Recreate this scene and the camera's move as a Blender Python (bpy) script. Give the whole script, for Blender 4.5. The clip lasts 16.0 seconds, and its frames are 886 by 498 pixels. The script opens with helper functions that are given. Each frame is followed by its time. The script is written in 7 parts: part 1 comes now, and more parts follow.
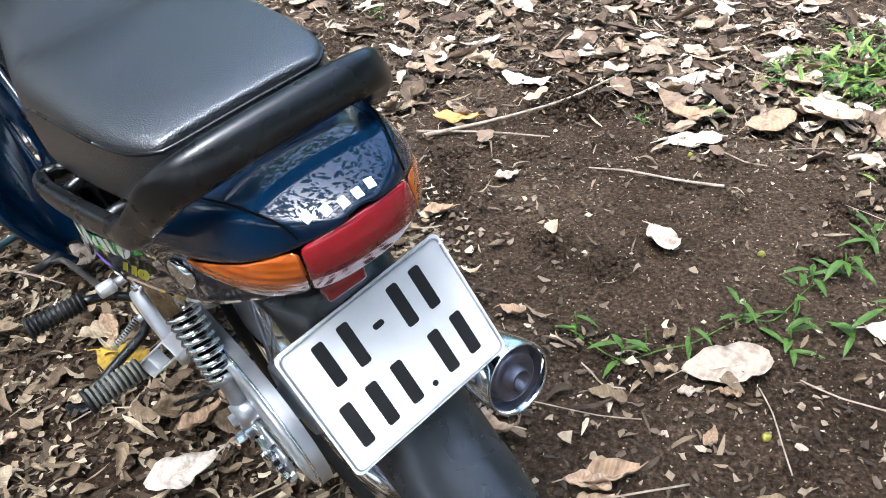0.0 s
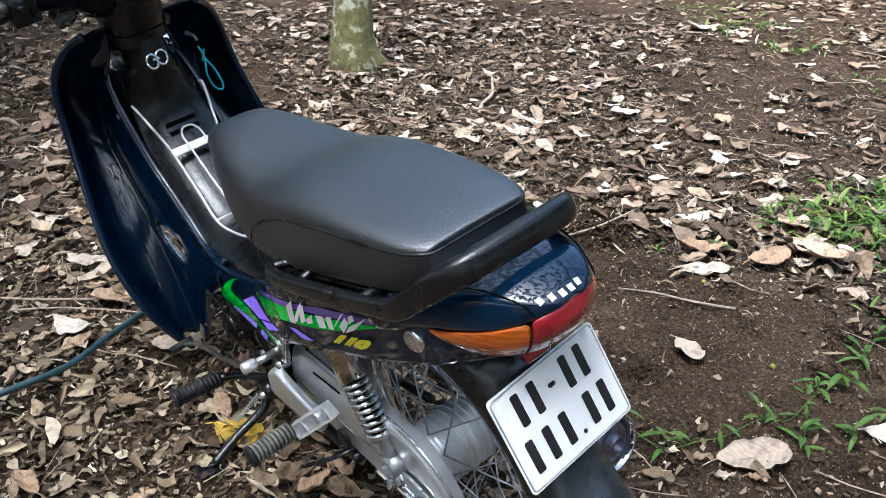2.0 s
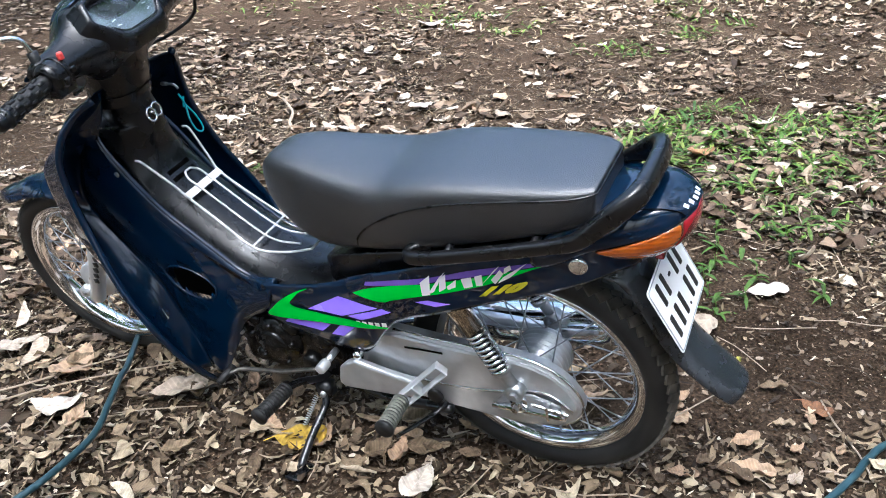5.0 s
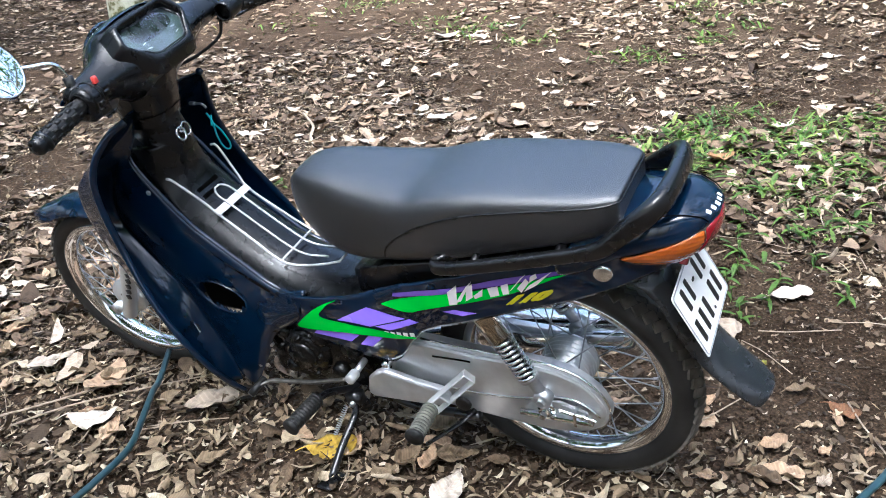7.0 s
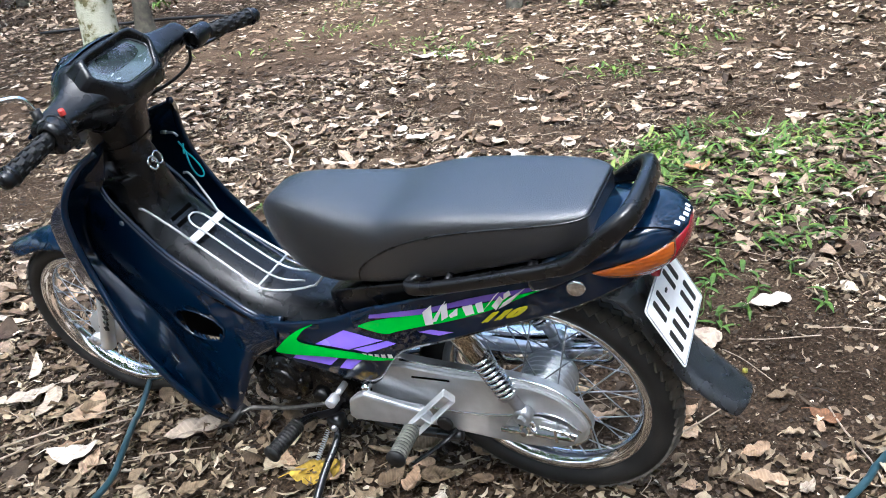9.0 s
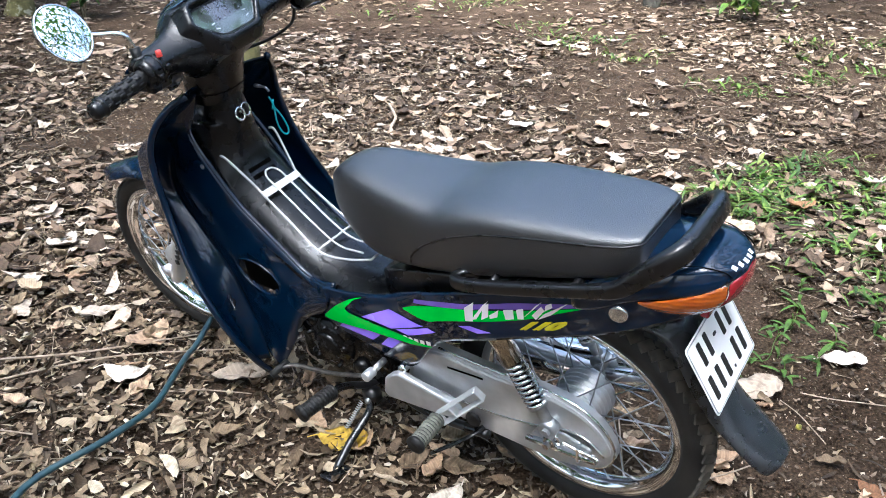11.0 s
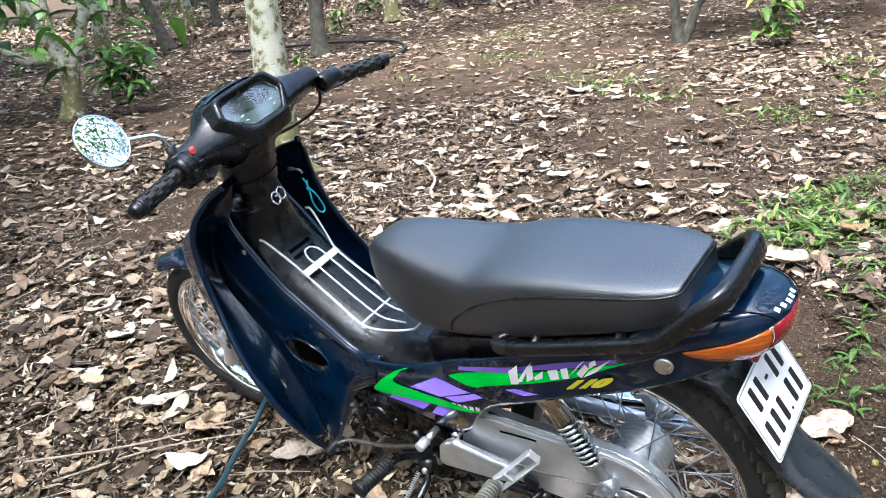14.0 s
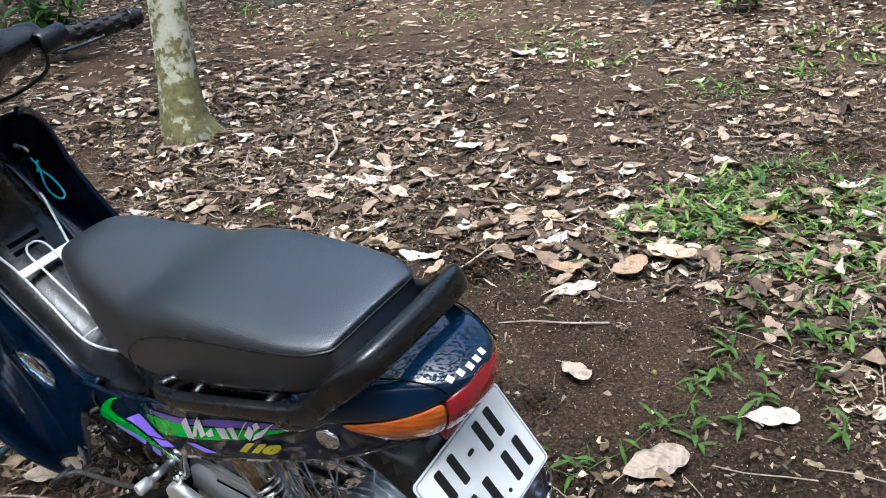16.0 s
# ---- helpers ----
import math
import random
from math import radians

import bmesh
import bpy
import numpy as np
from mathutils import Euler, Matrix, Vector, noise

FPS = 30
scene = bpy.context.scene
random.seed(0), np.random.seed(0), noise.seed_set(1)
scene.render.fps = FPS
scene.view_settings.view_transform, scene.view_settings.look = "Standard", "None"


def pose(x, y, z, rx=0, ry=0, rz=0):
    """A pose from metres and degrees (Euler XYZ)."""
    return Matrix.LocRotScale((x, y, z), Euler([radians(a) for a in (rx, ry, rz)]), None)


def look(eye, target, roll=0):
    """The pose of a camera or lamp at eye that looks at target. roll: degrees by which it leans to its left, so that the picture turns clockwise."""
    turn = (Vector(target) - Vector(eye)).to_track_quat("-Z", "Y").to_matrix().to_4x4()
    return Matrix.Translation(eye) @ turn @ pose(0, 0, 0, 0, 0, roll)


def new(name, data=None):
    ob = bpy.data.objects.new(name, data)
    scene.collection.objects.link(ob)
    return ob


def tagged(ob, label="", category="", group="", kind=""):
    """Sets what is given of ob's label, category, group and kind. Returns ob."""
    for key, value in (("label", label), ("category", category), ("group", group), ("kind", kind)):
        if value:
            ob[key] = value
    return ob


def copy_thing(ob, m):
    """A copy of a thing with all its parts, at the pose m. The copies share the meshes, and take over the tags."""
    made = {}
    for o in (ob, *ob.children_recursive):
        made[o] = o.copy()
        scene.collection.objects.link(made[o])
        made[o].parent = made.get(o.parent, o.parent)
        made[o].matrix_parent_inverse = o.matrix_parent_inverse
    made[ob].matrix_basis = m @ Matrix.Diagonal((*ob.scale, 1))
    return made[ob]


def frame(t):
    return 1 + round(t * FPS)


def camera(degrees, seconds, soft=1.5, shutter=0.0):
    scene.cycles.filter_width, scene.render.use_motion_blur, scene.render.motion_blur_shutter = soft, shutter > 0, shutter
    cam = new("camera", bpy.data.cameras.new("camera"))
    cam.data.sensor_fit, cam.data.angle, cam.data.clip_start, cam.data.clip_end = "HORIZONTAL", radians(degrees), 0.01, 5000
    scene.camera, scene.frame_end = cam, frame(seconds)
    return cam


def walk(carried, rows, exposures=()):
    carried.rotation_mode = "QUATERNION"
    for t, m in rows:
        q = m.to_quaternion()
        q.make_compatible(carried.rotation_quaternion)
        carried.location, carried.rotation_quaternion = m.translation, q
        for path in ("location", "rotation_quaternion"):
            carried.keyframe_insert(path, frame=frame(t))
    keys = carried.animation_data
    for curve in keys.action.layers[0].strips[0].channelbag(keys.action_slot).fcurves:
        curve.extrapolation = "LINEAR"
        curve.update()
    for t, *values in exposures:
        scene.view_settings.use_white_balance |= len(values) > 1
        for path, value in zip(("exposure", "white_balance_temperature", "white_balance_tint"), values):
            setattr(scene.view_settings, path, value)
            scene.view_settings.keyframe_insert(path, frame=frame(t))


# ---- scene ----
cam = camera(57.4, 16.0, 1.0)
PATH = [
    (0, (0.044, 0.053, 1.026), (-0.026, 1.7, -0.106), -3.1),
    (0.5, (0.023, -0.005, 1.036), (-0.036, 1.667, -0.06), -3.2),
    (1, (-0.03, -0.114, 1.083), (-0.05, 1.592, 0.039), -0.7),
    (1.5, (-0.093, -0.188, 1.133), (-0.092, 1.585, 0.208), -0.1),
    (2, (-0.19, -0.23, 1.159), (-0.175, 1.567, 0.283), 1.0),
    (2.5, (-0.283, -0.21, 1.155), (-0.266, 1.589, 0.282), -0.7),
    (3, (-0.435, -0.148, 1.122), (-0.222, 1.631, 0.235), -2.8),
    (3.5, (-0.558, -0.174, 1.156), (-0.132, 1.561, 0.258), -3.1),
    (4, (-0.786, -0.319, 1.194), (-0.104, 1.345, 0.318), -2.4),
    (6.5, (-0.914, -0.394, 1.231), (-0.228, 1.288, 0.395), -4.3),
    (7, (-0.908, -0.396, 1.235), (-0.243, 1.296, 0.401), -5.0),
    (7.5, (-0.899, -0.403, 1.232), (-0.235, 1.291, 0.404), -5.8),
    (8, (-0.884, -0.418, 1.236), (-0.211, 1.28, 0.422), -6.4),
    (8.5, (-0.883, -0.42, 1.235), (-0.191, 1.277, 0.434), -6.6),
    (9, (-0.884, -0.407, 1.234), (-0.18, 1.288, 0.44), -6.6),
    (9.5, (-0.919, -0.394, 1.248), (-0.231, 1.293, 0.422), -6.0),
    (10, (-0.846, -0.412, 1.261), (-0.316, 1.322, 0.418), -1.2),
    (10.2, (-0.814, -0.422, 1.256), (-0.304, 1.32, 0.416), -0.3),
    (12.3, (-0.794, -0.405, 1.257), (-0.352, 1.363, 0.434), 0.3),
    (12.5, (-0.792, -0.409, 1.265), (-0.349, 1.363, 0.451), -0.2),
    (13, (-0.811, -0.408, 1.287), (-0.412, 1.398, 0.527), -2.5),
    (13.5, (-0.793, -0.426, 1.289), (-0.428, 1.412, 0.59), -4.8),
    (14, (-0.766, -0.423, 1.279), (-0.405, 1.415, 0.576), -6.2),
    (14.5, (-0.72, -0.403, 1.264), (-0.346, 1.408, 0.503), -7.1),
    (15, (-0.534, -0.473, 1.25), (-0.155, 1.329, 0.469), -7.6),
    (15.5, (-0.399, -0.386, 1.208), (0.001, 1.4, 0.4), -6.0),
    (16, (-0.225, -0.204, 1.211), (0.139, 1.592, 0.409), -4.3),
]
walk(cam, [(t, look(eye, target, roll)) for t, eye, target, roll in PATH], [(0, 2.52, 5300, 8), (1, 2.66, 5300, 8), (1.5, 2.34, 5300, 8), (2, 2.06, 5300, 8), (3, 2.02, 5300, 8), (4, 2.24, 5300, 8), (6.5, 2.46, 5300, 8), (12.5, 2.56, 5300, 8), (14, 2.71, 5300, 8), (15, 2.48, 5300, 8), (15.5, 2.44, 5300, 8), (16, 2.06, 5300, 8)])

# ---- world and light: a bright overcast sky seen through a plantation's canopy ----
world = bpy.data.worlds.new("sky")
scene.world = world
world.use_nodes = True
wn, wl = world.node_tree.nodes, world.node_tree.links
sky = wn.new("ShaderNodeTexSky")
sky.sky_type = "NISHITA"
sky.sun_disc = False
sky.sun_elevation, sky.sun_rotation = radians(66), radians(215)
sky.air_density, sky.dust_density = 1.0, 9.0
wn["Background"].inputs["Strength"].default_value = 0.15
wl.new(sky.outputs["Color"], wn["Background"].inputs["Color"])
sun = new("sun", bpy.data.lights.new("sun", "SUN"))
sun.data.energy, sun.data.angle, sun.data.color = 1.5, radians(20), (1.0, 0.97, 0.92)
sun.matrix_world = look((-2.2, -2.6, 7.6), (0, 0, 0))

# ---- materials ----


def ramp(nodes, stops):
    node = nodes.new("ShaderNodeValToRGB")
    el = node.color_ramp.elements
    while len(el) < len(stops):
        el.new(0.5)
    for e, (at, col) in zip(el, stops):
        e.position, e.color = at, (*col, 1)
    return node


def surface(name, dark, light, rough=0.5, metal=0.0, coat=0.0, scale=30.0, fine=400.0, bump=0.1, depth=0.001, spread=0.08, spec=0.5):
    """A worn surface: colour drifts between two tones, gloss varies, fine grain in relief."""
    m = bpy.data.materials.new(name)
    m.use_nodes = True
    n, l = m.node_tree.nodes, m.node_tree.links
    b = n["Principled BSDF"]
    co = n.new("ShaderNodeTexCoord")
    big, small = n.new("ShaderNodeTexNoise"), n.new("ShaderNodeTexNoise")
    big.inputs["Scale"].default_value, big.inputs["Detail"].default_value = scale, 5
    small.inputs["Scale"].default_value, small.inputs["Detail"].default_value = fine, 3
    for t in (big, small):
        l.new(co.outputs["Object"], t.inputs["Vector"])
    col = ramp(n, [(0.3, dark), (0.7, light)])
    l.new(big.outputs["Fac"], col.inputs["Fac"])
    l.new(col.outputs["Color"], b.inputs["Base Color"])
    rr = n.new("ShaderNodeMapRange")
    rr.inputs["To Min"].default_value, rr.inputs["To Max"].default_value = max(0.02, rough - spread), min(1, rough + spread)
    l.new(big.outputs["Fac"], rr.inputs["Value"])
    l.new(rr.outputs["Result"], b.inputs["Roughness"])
    bp = n.new("ShaderNodeBump")
    bp.inputs["Strength"].default_value, bp.inputs["Distance"].default_value = bump, depth
    l.new(small.outputs["Fac"], bp.inputs["Height"])
    l.new(bp.outputs["Normal"], b.inputs["Normal"])
    b.inputs["Metallic"].default_value = metal
    b.inputs["Coat Weight"].default_value = coat
    b.inputs["Coat IOR"].default_value = 1.55
    b.inputs["Coat Roughness"].default_value = 0.03 if rough < 0.345 else 0.3
    b.inputs["Specular IOR Level"].default_value = spec
    return m


PAINT = surface("navy_paint", (0.0011, 0.007, 0.02), (0.0018, 0.0115, 0.032), 0.3, 0, 1.0, 9, 900, 0.01, spec=0.05)
PAINT.node_tree.nodes["Principled BSDF"].inputs["Coat IOR"].default_value = 1.5
BLACK = surface("black_plastic", (0.0025, 0.0027, 0.0033), (0.0055, 0.006, 0.0072), 0.27, 0, 0, 25, 1400, 0.03, spec=0.42)
SATIN = surface("satin_black_steel", (0.002, 0.002, 0.0023), (0.004, 0.004, 0.0045), 0.28, 0, 0, 20, 300, 0.05, spec=0.65)
DARK = surface("dark_engine", (0.0015, 0.0015, 0.0015), (0.006, 0.0055, 0.005), 0.26, 0, 0.1, 40, 300, 0.3, spec=0.25)
TYRE = surface("dusty_tyre", (0.007, 0.007, 0.0065), (0.024, 0.022, 0.019), 0.6, 0, 0, 14, 500, 0.3, spec=0.4)
RUBBER = surface("rubber", (0.004, 0.004, 0.004), (0.012, 0.011, 0.01), 0.55, 0, 0, 30, 500, 0.3, spec=0.4)
TREAD = surface("dusty_rubber", (0.03, 0.027, 0.022), (0.13, 0.112, 0.086), 0.85, 0, 0, 22, 500, 0.3)
CASTING = surface("cast_alloy", (0.46, 0.475, 0.49), (0.62, 0.635, 0.65), 0.31, 0.72, 0, 22, 600, 0.1, spread=0.06)
ALLOY = surface("painted_alloy", (0.56, 0.565, 0.57), (0.7, 0.705, 0.71), 0.3, 0.6, 0, 14, 700, 0.06, spread=0.07)
STEEL = surface("galvanised_steel", (0.30, 0.31, 0.32), (0.5, 0.51, 0.52), 0.4, 0.85, 0, 40, 500, 0.2)
CHROME = surface("chrome", (0.72, 0.73, 0.75), (0.86, 0.87, 0.88), 0.08, 1.0, 0, 30, 300, 0.02, spread=0.05)
BRONZE = surface("tarnished_chrome", (0.42, 0.36, 0.28), (0.6, 0.55, 0.46), 0.16, 1.0, 0, 30, 300, 0.02)
WHITE = surface("white_paint", (0.48, 0.48, 0.47), (0.64, 0.64, 0.63), 0.4, 0, 0.2, 25, 300, 0.05)
PLATE = surface("plate_white", (0.74, 0.74, 0.72), (0.82, 0.82, 0.8), 0.35, 0, 0.3, 20, 300, 0.03)
INK = surface("plate_black", (0.006, 0.006, 0.006), (0.012, 0.012, 0.012), 0.45)
MUDGUARD = surface("grey_black_plastic", (0.011, 0.0125, 0.0145), (0.018, 0.02, 0.023), 0.27, 0, 0, 20, 900, 0.06, spec=0.7)
# near-black for seams and slots, and for blocks standing in for inner shade
VOID = surface("gap_and_shade_black", (0.0006, 0.0006, 0.0006), (0.0012, 0.0012, 0.0012), 0.9, spec=0.05)
PEG = surface("dusty_grey_rubber", (0.06, 0.06, 0.05), (0.17, 0.17, 0.14), 0.85, 0, 0, 40, 500, 0.3)
WORN = surface("worn_steel", (0.045, 0.04, 0.035), (0.16, 0.15, 0.135), 0.42, 0.7, 0, 40, 400, 0.3)
LIME = surface("bright_green_vinyl", (0.0, 0.55, 0.02), (0.01, 0.68, 0.03), 0.25, 0, 0.6, 8)
PURPLE = surface("purple_vinyl", (0.13, 0.07, 0.42), (0.17, 0.1, 0.5), 0.25, 0, 0.6, 8)
YELLOW = surface("yellow_vinyl", (0.55, 0.52, 0.0), (0.68, 0.64, 0.01), 0.25, 0, 0.6, 8)
LETTER = surface("white_vinyl", (0.74, 0.74, 0.74), (0.82, 0.82, 0.82), 0.3, 0, 0.6, 8)
REDCAP = surface("red_button", (0.6, 0.05, 0.04), (0.75, 0.1, 0.08), 0.4)
CORD = surface("turquoise_cord", (0.02, 0.32, 0.38), (0.04, 0.48, 0.55), 0.6, fine=900, bump=0.4)
HOSE = surface("blue_green_hose", (0.01, 0.033, 0.042), (0.027, 0.063, 0.074), 0.42, 0, 0, 18, 400, 0.15)


def lens_material(name, dark, light, ribs):
    m = surface(name, dark, light, 0.18, 0, 1.0, 20, 300, 0.02, spread=0.05)
    n, l = m.node_tree.nodes, m.node_tree.links
    w, co, bp = n.new("ShaderNodeTexWave"), n.new("ShaderNodeTexCoord"), n.new("ShaderNodeBump")
    w.bands_direction = "Z"
    w.inputs["Scale"].default_value = ribs
    bp.inputs["Strength"].default_value, bp.inputs["Distance"].default_value = 0.3 if ribs > 40 else 0.08, 0.002
    l.new(co.outputs["Object"], w.inputs["Vector"])
    l.new(w.outputs["Fac"], bp.inputs["Height"])
    l.new(bp.outputs["Normal"], n["Principled BSDF"].inputs["Normal"])
    n["Principled BSDF"].inputs["Transmission Weight"].default_value = 0.25
    return m


AMBER = lens_material("amber_lens", (0.36, 0.06, 0.0), (0.6, 0.14, 0.005), 42)
RED = lens_material("red_lens", (0.26, 0.004, 0.012), (0.42, 0.008, 0.022), 30)

# black vinyl with a crinkled grain
VINYL = surface("seat_vinyl", (0.003, 0.0038, 0.0055), (0.006, 0.0074, 0.0105), 0.4, 0, 0.85, 12, 420, 0.4, 0.001, spec=1.0)
vn_, vl_ = VINYL.node_tree.nodes, VINYL.node_tree.links
cells, cco, cb = vn_.new("ShaderNodeTexVoronoi"), vn_.new("ShaderNodeTexCoord"), vn_.new("ShaderNodeBump")
cells.feature = "DISTANCE_TO_EDGE"
cells.inputs["Scale"].default_value = 400
cb.inputs["Strength"].default_value, cb.inputs["Distance"].default_value = 0.7, 0.0011
vl_.new(cco.outputs["Object"], cells.inputs["Vector"])
vl_.new(cells.outputs["Distance"], cb.inputs["Height"])
vl_.new(vn_["Bump"].outputs["Normal"], cb.inputs["Normal"])
vl_.new(cb.outputs["Normal"], vn_["Principled BSDF"].inputs["Normal"])
vl_.new(cb.outputs["Normal"], vn_["Principled BSDF"].inputs["Coat Normal"])
vn_["Principled BSDF"].inputs["Coat Roughness"].default_value = 0.33

MIRROR = bpy.data.materials.new("mirror_glass")
MIRROR.use_nodes = True
mb = MIRROR.node_tree.nodes["Principled BSDF"]
mb.inputs["Base Color"].default_value, mb.inputs["Metallic"].default_value, mb.inputs["Roughness"].default_value = (0.85, 0.87, 0.88, 1), 1, 0.02
GLASS = bpy.data.materials.new("clear_cover")
GLASS.use_nodes = True
gb = GLASS.node_tree.nodes["Principled BSDF"]
gb.inputs["Transmission Weight"].default_value, gb.inputs["Roughness"].default_value, gb.inputs["IOR"].default_value = 1.0, 0.04, 1.5
gb.inputs["Base Color"].default_value = (0.92, 0.95, 0.95, 1)

FILM = surface("clear_film", (0.02, 0.024, 0.03), (0.05, 0.056, 0.066), 0.12, 0, 1.0, 40, 300, 0.1)


def soil_material():
    m = bpy.data.materials.new("dark_soil")
    m.use_nodes = True
    n, l = m.node_tree.nodes, m.node_tree.links
    b, co = n["Principled BSDF"], n.new("ShaderNodeTexCoord")
    tex = []
    for sc, det in ((1.6, 6), (110, 8), (520, 6)):
        t = n.new("ShaderNodeTexNoise")
        t.inputs["Scale"].default_value, t.inputs["Detail"].default_value, t.inputs["Roughness"].default_value = sc, det, 0.65
        l.new(co.outputs["Object"], t.inputs["Vector"])
        tex.append(t)
    a = ramp(n, [(0.3, (0.036, 0.0235, 0.0145)), (0.55, (0.073, 0.05, 0.032)), (0.8, (0.128, 0.091, 0.061))])
    g = ramp(n, [(0.36, (0.35, 0.33, 0.32)), (0.56, (1, 1, 1)), (0.74, (2.6, 2.4, 2.2))])
    mix = n.new("ShaderNodeMix")
    mix.data_type, mix.blend_type = "RGBA", "MULTIPLY"
    mix.inputs["Factor"].default_value = 1
    l.new(tex[0].outputs["Fac"], a.inputs["Fac"])
    l.new(tex[1].outputs["Fac"], g.inputs["Fac"])
    l.new(a.outputs["Color"], mix.inputs["A"])
    l.new(g.outputs["Color"], mix.inputs["B"])
    l.new(mix.outputs["Result"], b.inputs["Base Color"])
    b.inputs["Roughness"].default_value = 0.95
    b.inputs["Specular IOR Level"].default_value = 0.06
    b1, b2 = n.new("ShaderNodeBump"), n.new("ShaderNodeBump")
    b1.inputs["Strength"].default_value, b1.inputs["Distance"].default_value = 0.9, 0.012
    b2.inputs["Strength"].default_value, b2.inputs["Distance"].default_value = 0.8, 0.003
    l.new(tex[1].outputs["Fac"], b1.inputs["Height"])
    l.new(tex[2].outputs["Fac"], b2.inputs["Height"])
    l.new(b1.outputs["Normal"], b2.inputs["Normal"])
    l.new(b2.outputs["Normal"], b.inputs["Normal"])
    return m


def leaf_material(name, stops, per_object=False, rough=0.6, through_light=0.0, veins=0.0):
    """Leaf tones picked at random for each leaf, blotched, with fine relief."""
    m = bpy.data.materials.new(name)
    m.use_nodes = True
    n, l = m.node_tree.nodes, m.node_tree.links
    b, co = n["Principled BSDF"], n.new("ShaderNodeTexCoord")
    if per_object:
        pick = n.new("ShaderNodeObjectInfo").outputs["Random"]
    else:
        pick = n.new("ShaderNodeNewGeometry").outputs["Random Per Island"]
    r = ramp(n, stops)
    l.new(pick, r.inputs["Fac"])
    t = n.new("ShaderNodeTexNoise")
    t.inputs["Scale"].default_value, t.inputs["Detail"].default_value = 45, 6
    l.new(co.outputs["Object"], t.inputs["Vector"])
    g = ramp(n, [(0.3, (0.55, 0.52, 0.5)), (0.5, (1, 1, 1)), (0.75, (1.2, 1.18, 1.14))])
    l.new(t.outputs["Fac"], g.inputs["Fac"])
    mix = n.new("ShaderNodeMix")
    mix.data_type, mix.blend_type = "RGBA", "MULTIPLY"
    mix.inputs["Factor"].default_value = 1
    l.new(r.outputs["Color"], mix.inputs["A"])
    l.new(g.outputs["Color"], mix.inputs["B"])
    l.new(mix.outputs["Result"], b.inputs["Base Color"])
    b.inputs["Roughness"].default_value = rough
    b.inputs["Specular IOR Level"].default_value = 0.4 if through_light else 0.16
    bp = n.new("ShaderNodeBump")
    bp.inputs["Strength"].default_value, bp.inputs["Distance"].default_value = 0.5, 0.003
    l.new(t.outputs["Fac"], bp.inputs["Height"])
    fine, crinkle = n.new("ShaderNodeTexNoise"), n.new("ShaderNodeBump")
    fine.inputs["Scale"].default_value, fine.inputs["Detail"].default_value = 150, 4
    crinkle.inputs["Strength"].default_value, crinkle.inputs["Distance"].default_value = 0.7, 0.0035
    l.new(co.outputs["Object"], fine.inputs["Vector"])
    l.new(fine.outputs["Fac"], crinkle.inputs["Height"])
    l.new(crinkle.outputs["Normal"], bp.inputs["Normal"])
    l.new(bp.outputs["Normal"], b.inputs["Normal"])
    if veins:
        # side veins run out from the midrib towards the tip: bands of along - |across|
        uv, sep, ab = n.new("ShaderNodeUVMap"), n.new("ShaderNodeSeparateXYZ"), n.new("ShaderNodeMath")
        ma, sn, rib, bp2 = n.new("ShaderNodeMath"), n.new("ShaderNodeMath"), n.new("ShaderNodeMath"), n.new("ShaderNodeBump")
        uv.uv_map = "leaf"
        ab.operation, ma.operation, sn.operation, rib.operation = "ABSOLUTE", "MULTIPLY_ADD", "PINGPONG", "MINIMUM"
        l.new(uv.outputs["UV"], sep.inputs["Vector"])
        l.new(sep.outputs["Y"], ab.inputs[0])
        l.new(ab.outputs["Value"], ma.inputs[0])
        ma.inputs[1].default_value = -0.22
        l.new(sep.outputs["X"], ma.inputs[2])
        l.new(ma.outputs["Value"], sn.inputs[0])
        sn.inputs[1].default_value = 0.05
        k = n.new("ShaderNodeMath")
        k.operation = "MULTIPLY"
        k.inputs[1].default_value = 0.35
        l.new(ab.outputs["Value"], k.inputs[0])
        l.new(sn.outputs["Value"], rib.inputs[0])
        l.new(k.outputs["Value"], rib.inputs[1])
        vein = ramp(n, [(0.0, (1.0 + veins, 1.0 + veins, 1.0 + veins)), (0.012, (1, 1, 1)), (0.05, (1 - veins * 0.5, 1 - veins * 0.5, 1 - veins * 0.5))])
        l.new(rib.outputs["Value"], vein.inputs["Fac"])
        mix2 = n.new("ShaderNodeMix")
        mix2.data_type, mix2.blend_type = "RGBA", "MULTIPLY"
        mix2.inputs["Factor"].default_value = 1
        l.new(mix.outputs["Result"], mix2.inputs["A"])
        l.new(vein.outputs["Color"], mix2.inputs["B"])
        l.new(mix2.outputs["Result"], b.inputs["Base Color"])
        bp2.inputs["Strength"].default_value, bp2.inputs["Distance"].default_value = 0.6, 0.006
        l.new(rib.outputs["Value"], bp2.inputs["Height"])
        l.new(bp.outputs["Normal"], bp2.inputs["Normal"])
        l.new(bp2.outputs["Normal"], b.inputs["Normal"])
    if through_light:
        tr, add = n.new("ShaderNodeBsdfTranslucent"), n.new("ShaderNodeMixShader")
        add.inputs["Fac"].default_value = through_light
        l.new(mix.outputs["Result"], tr.inputs["Color"])
        l.new(b.outputs["BSDF"], add.inputs[1])
        l.new(tr.outputs["BSDF"], add.inputs[2])
        l.new(add.outputs["Shader"], n["Material Output"].inputs["Surface"])
    return m


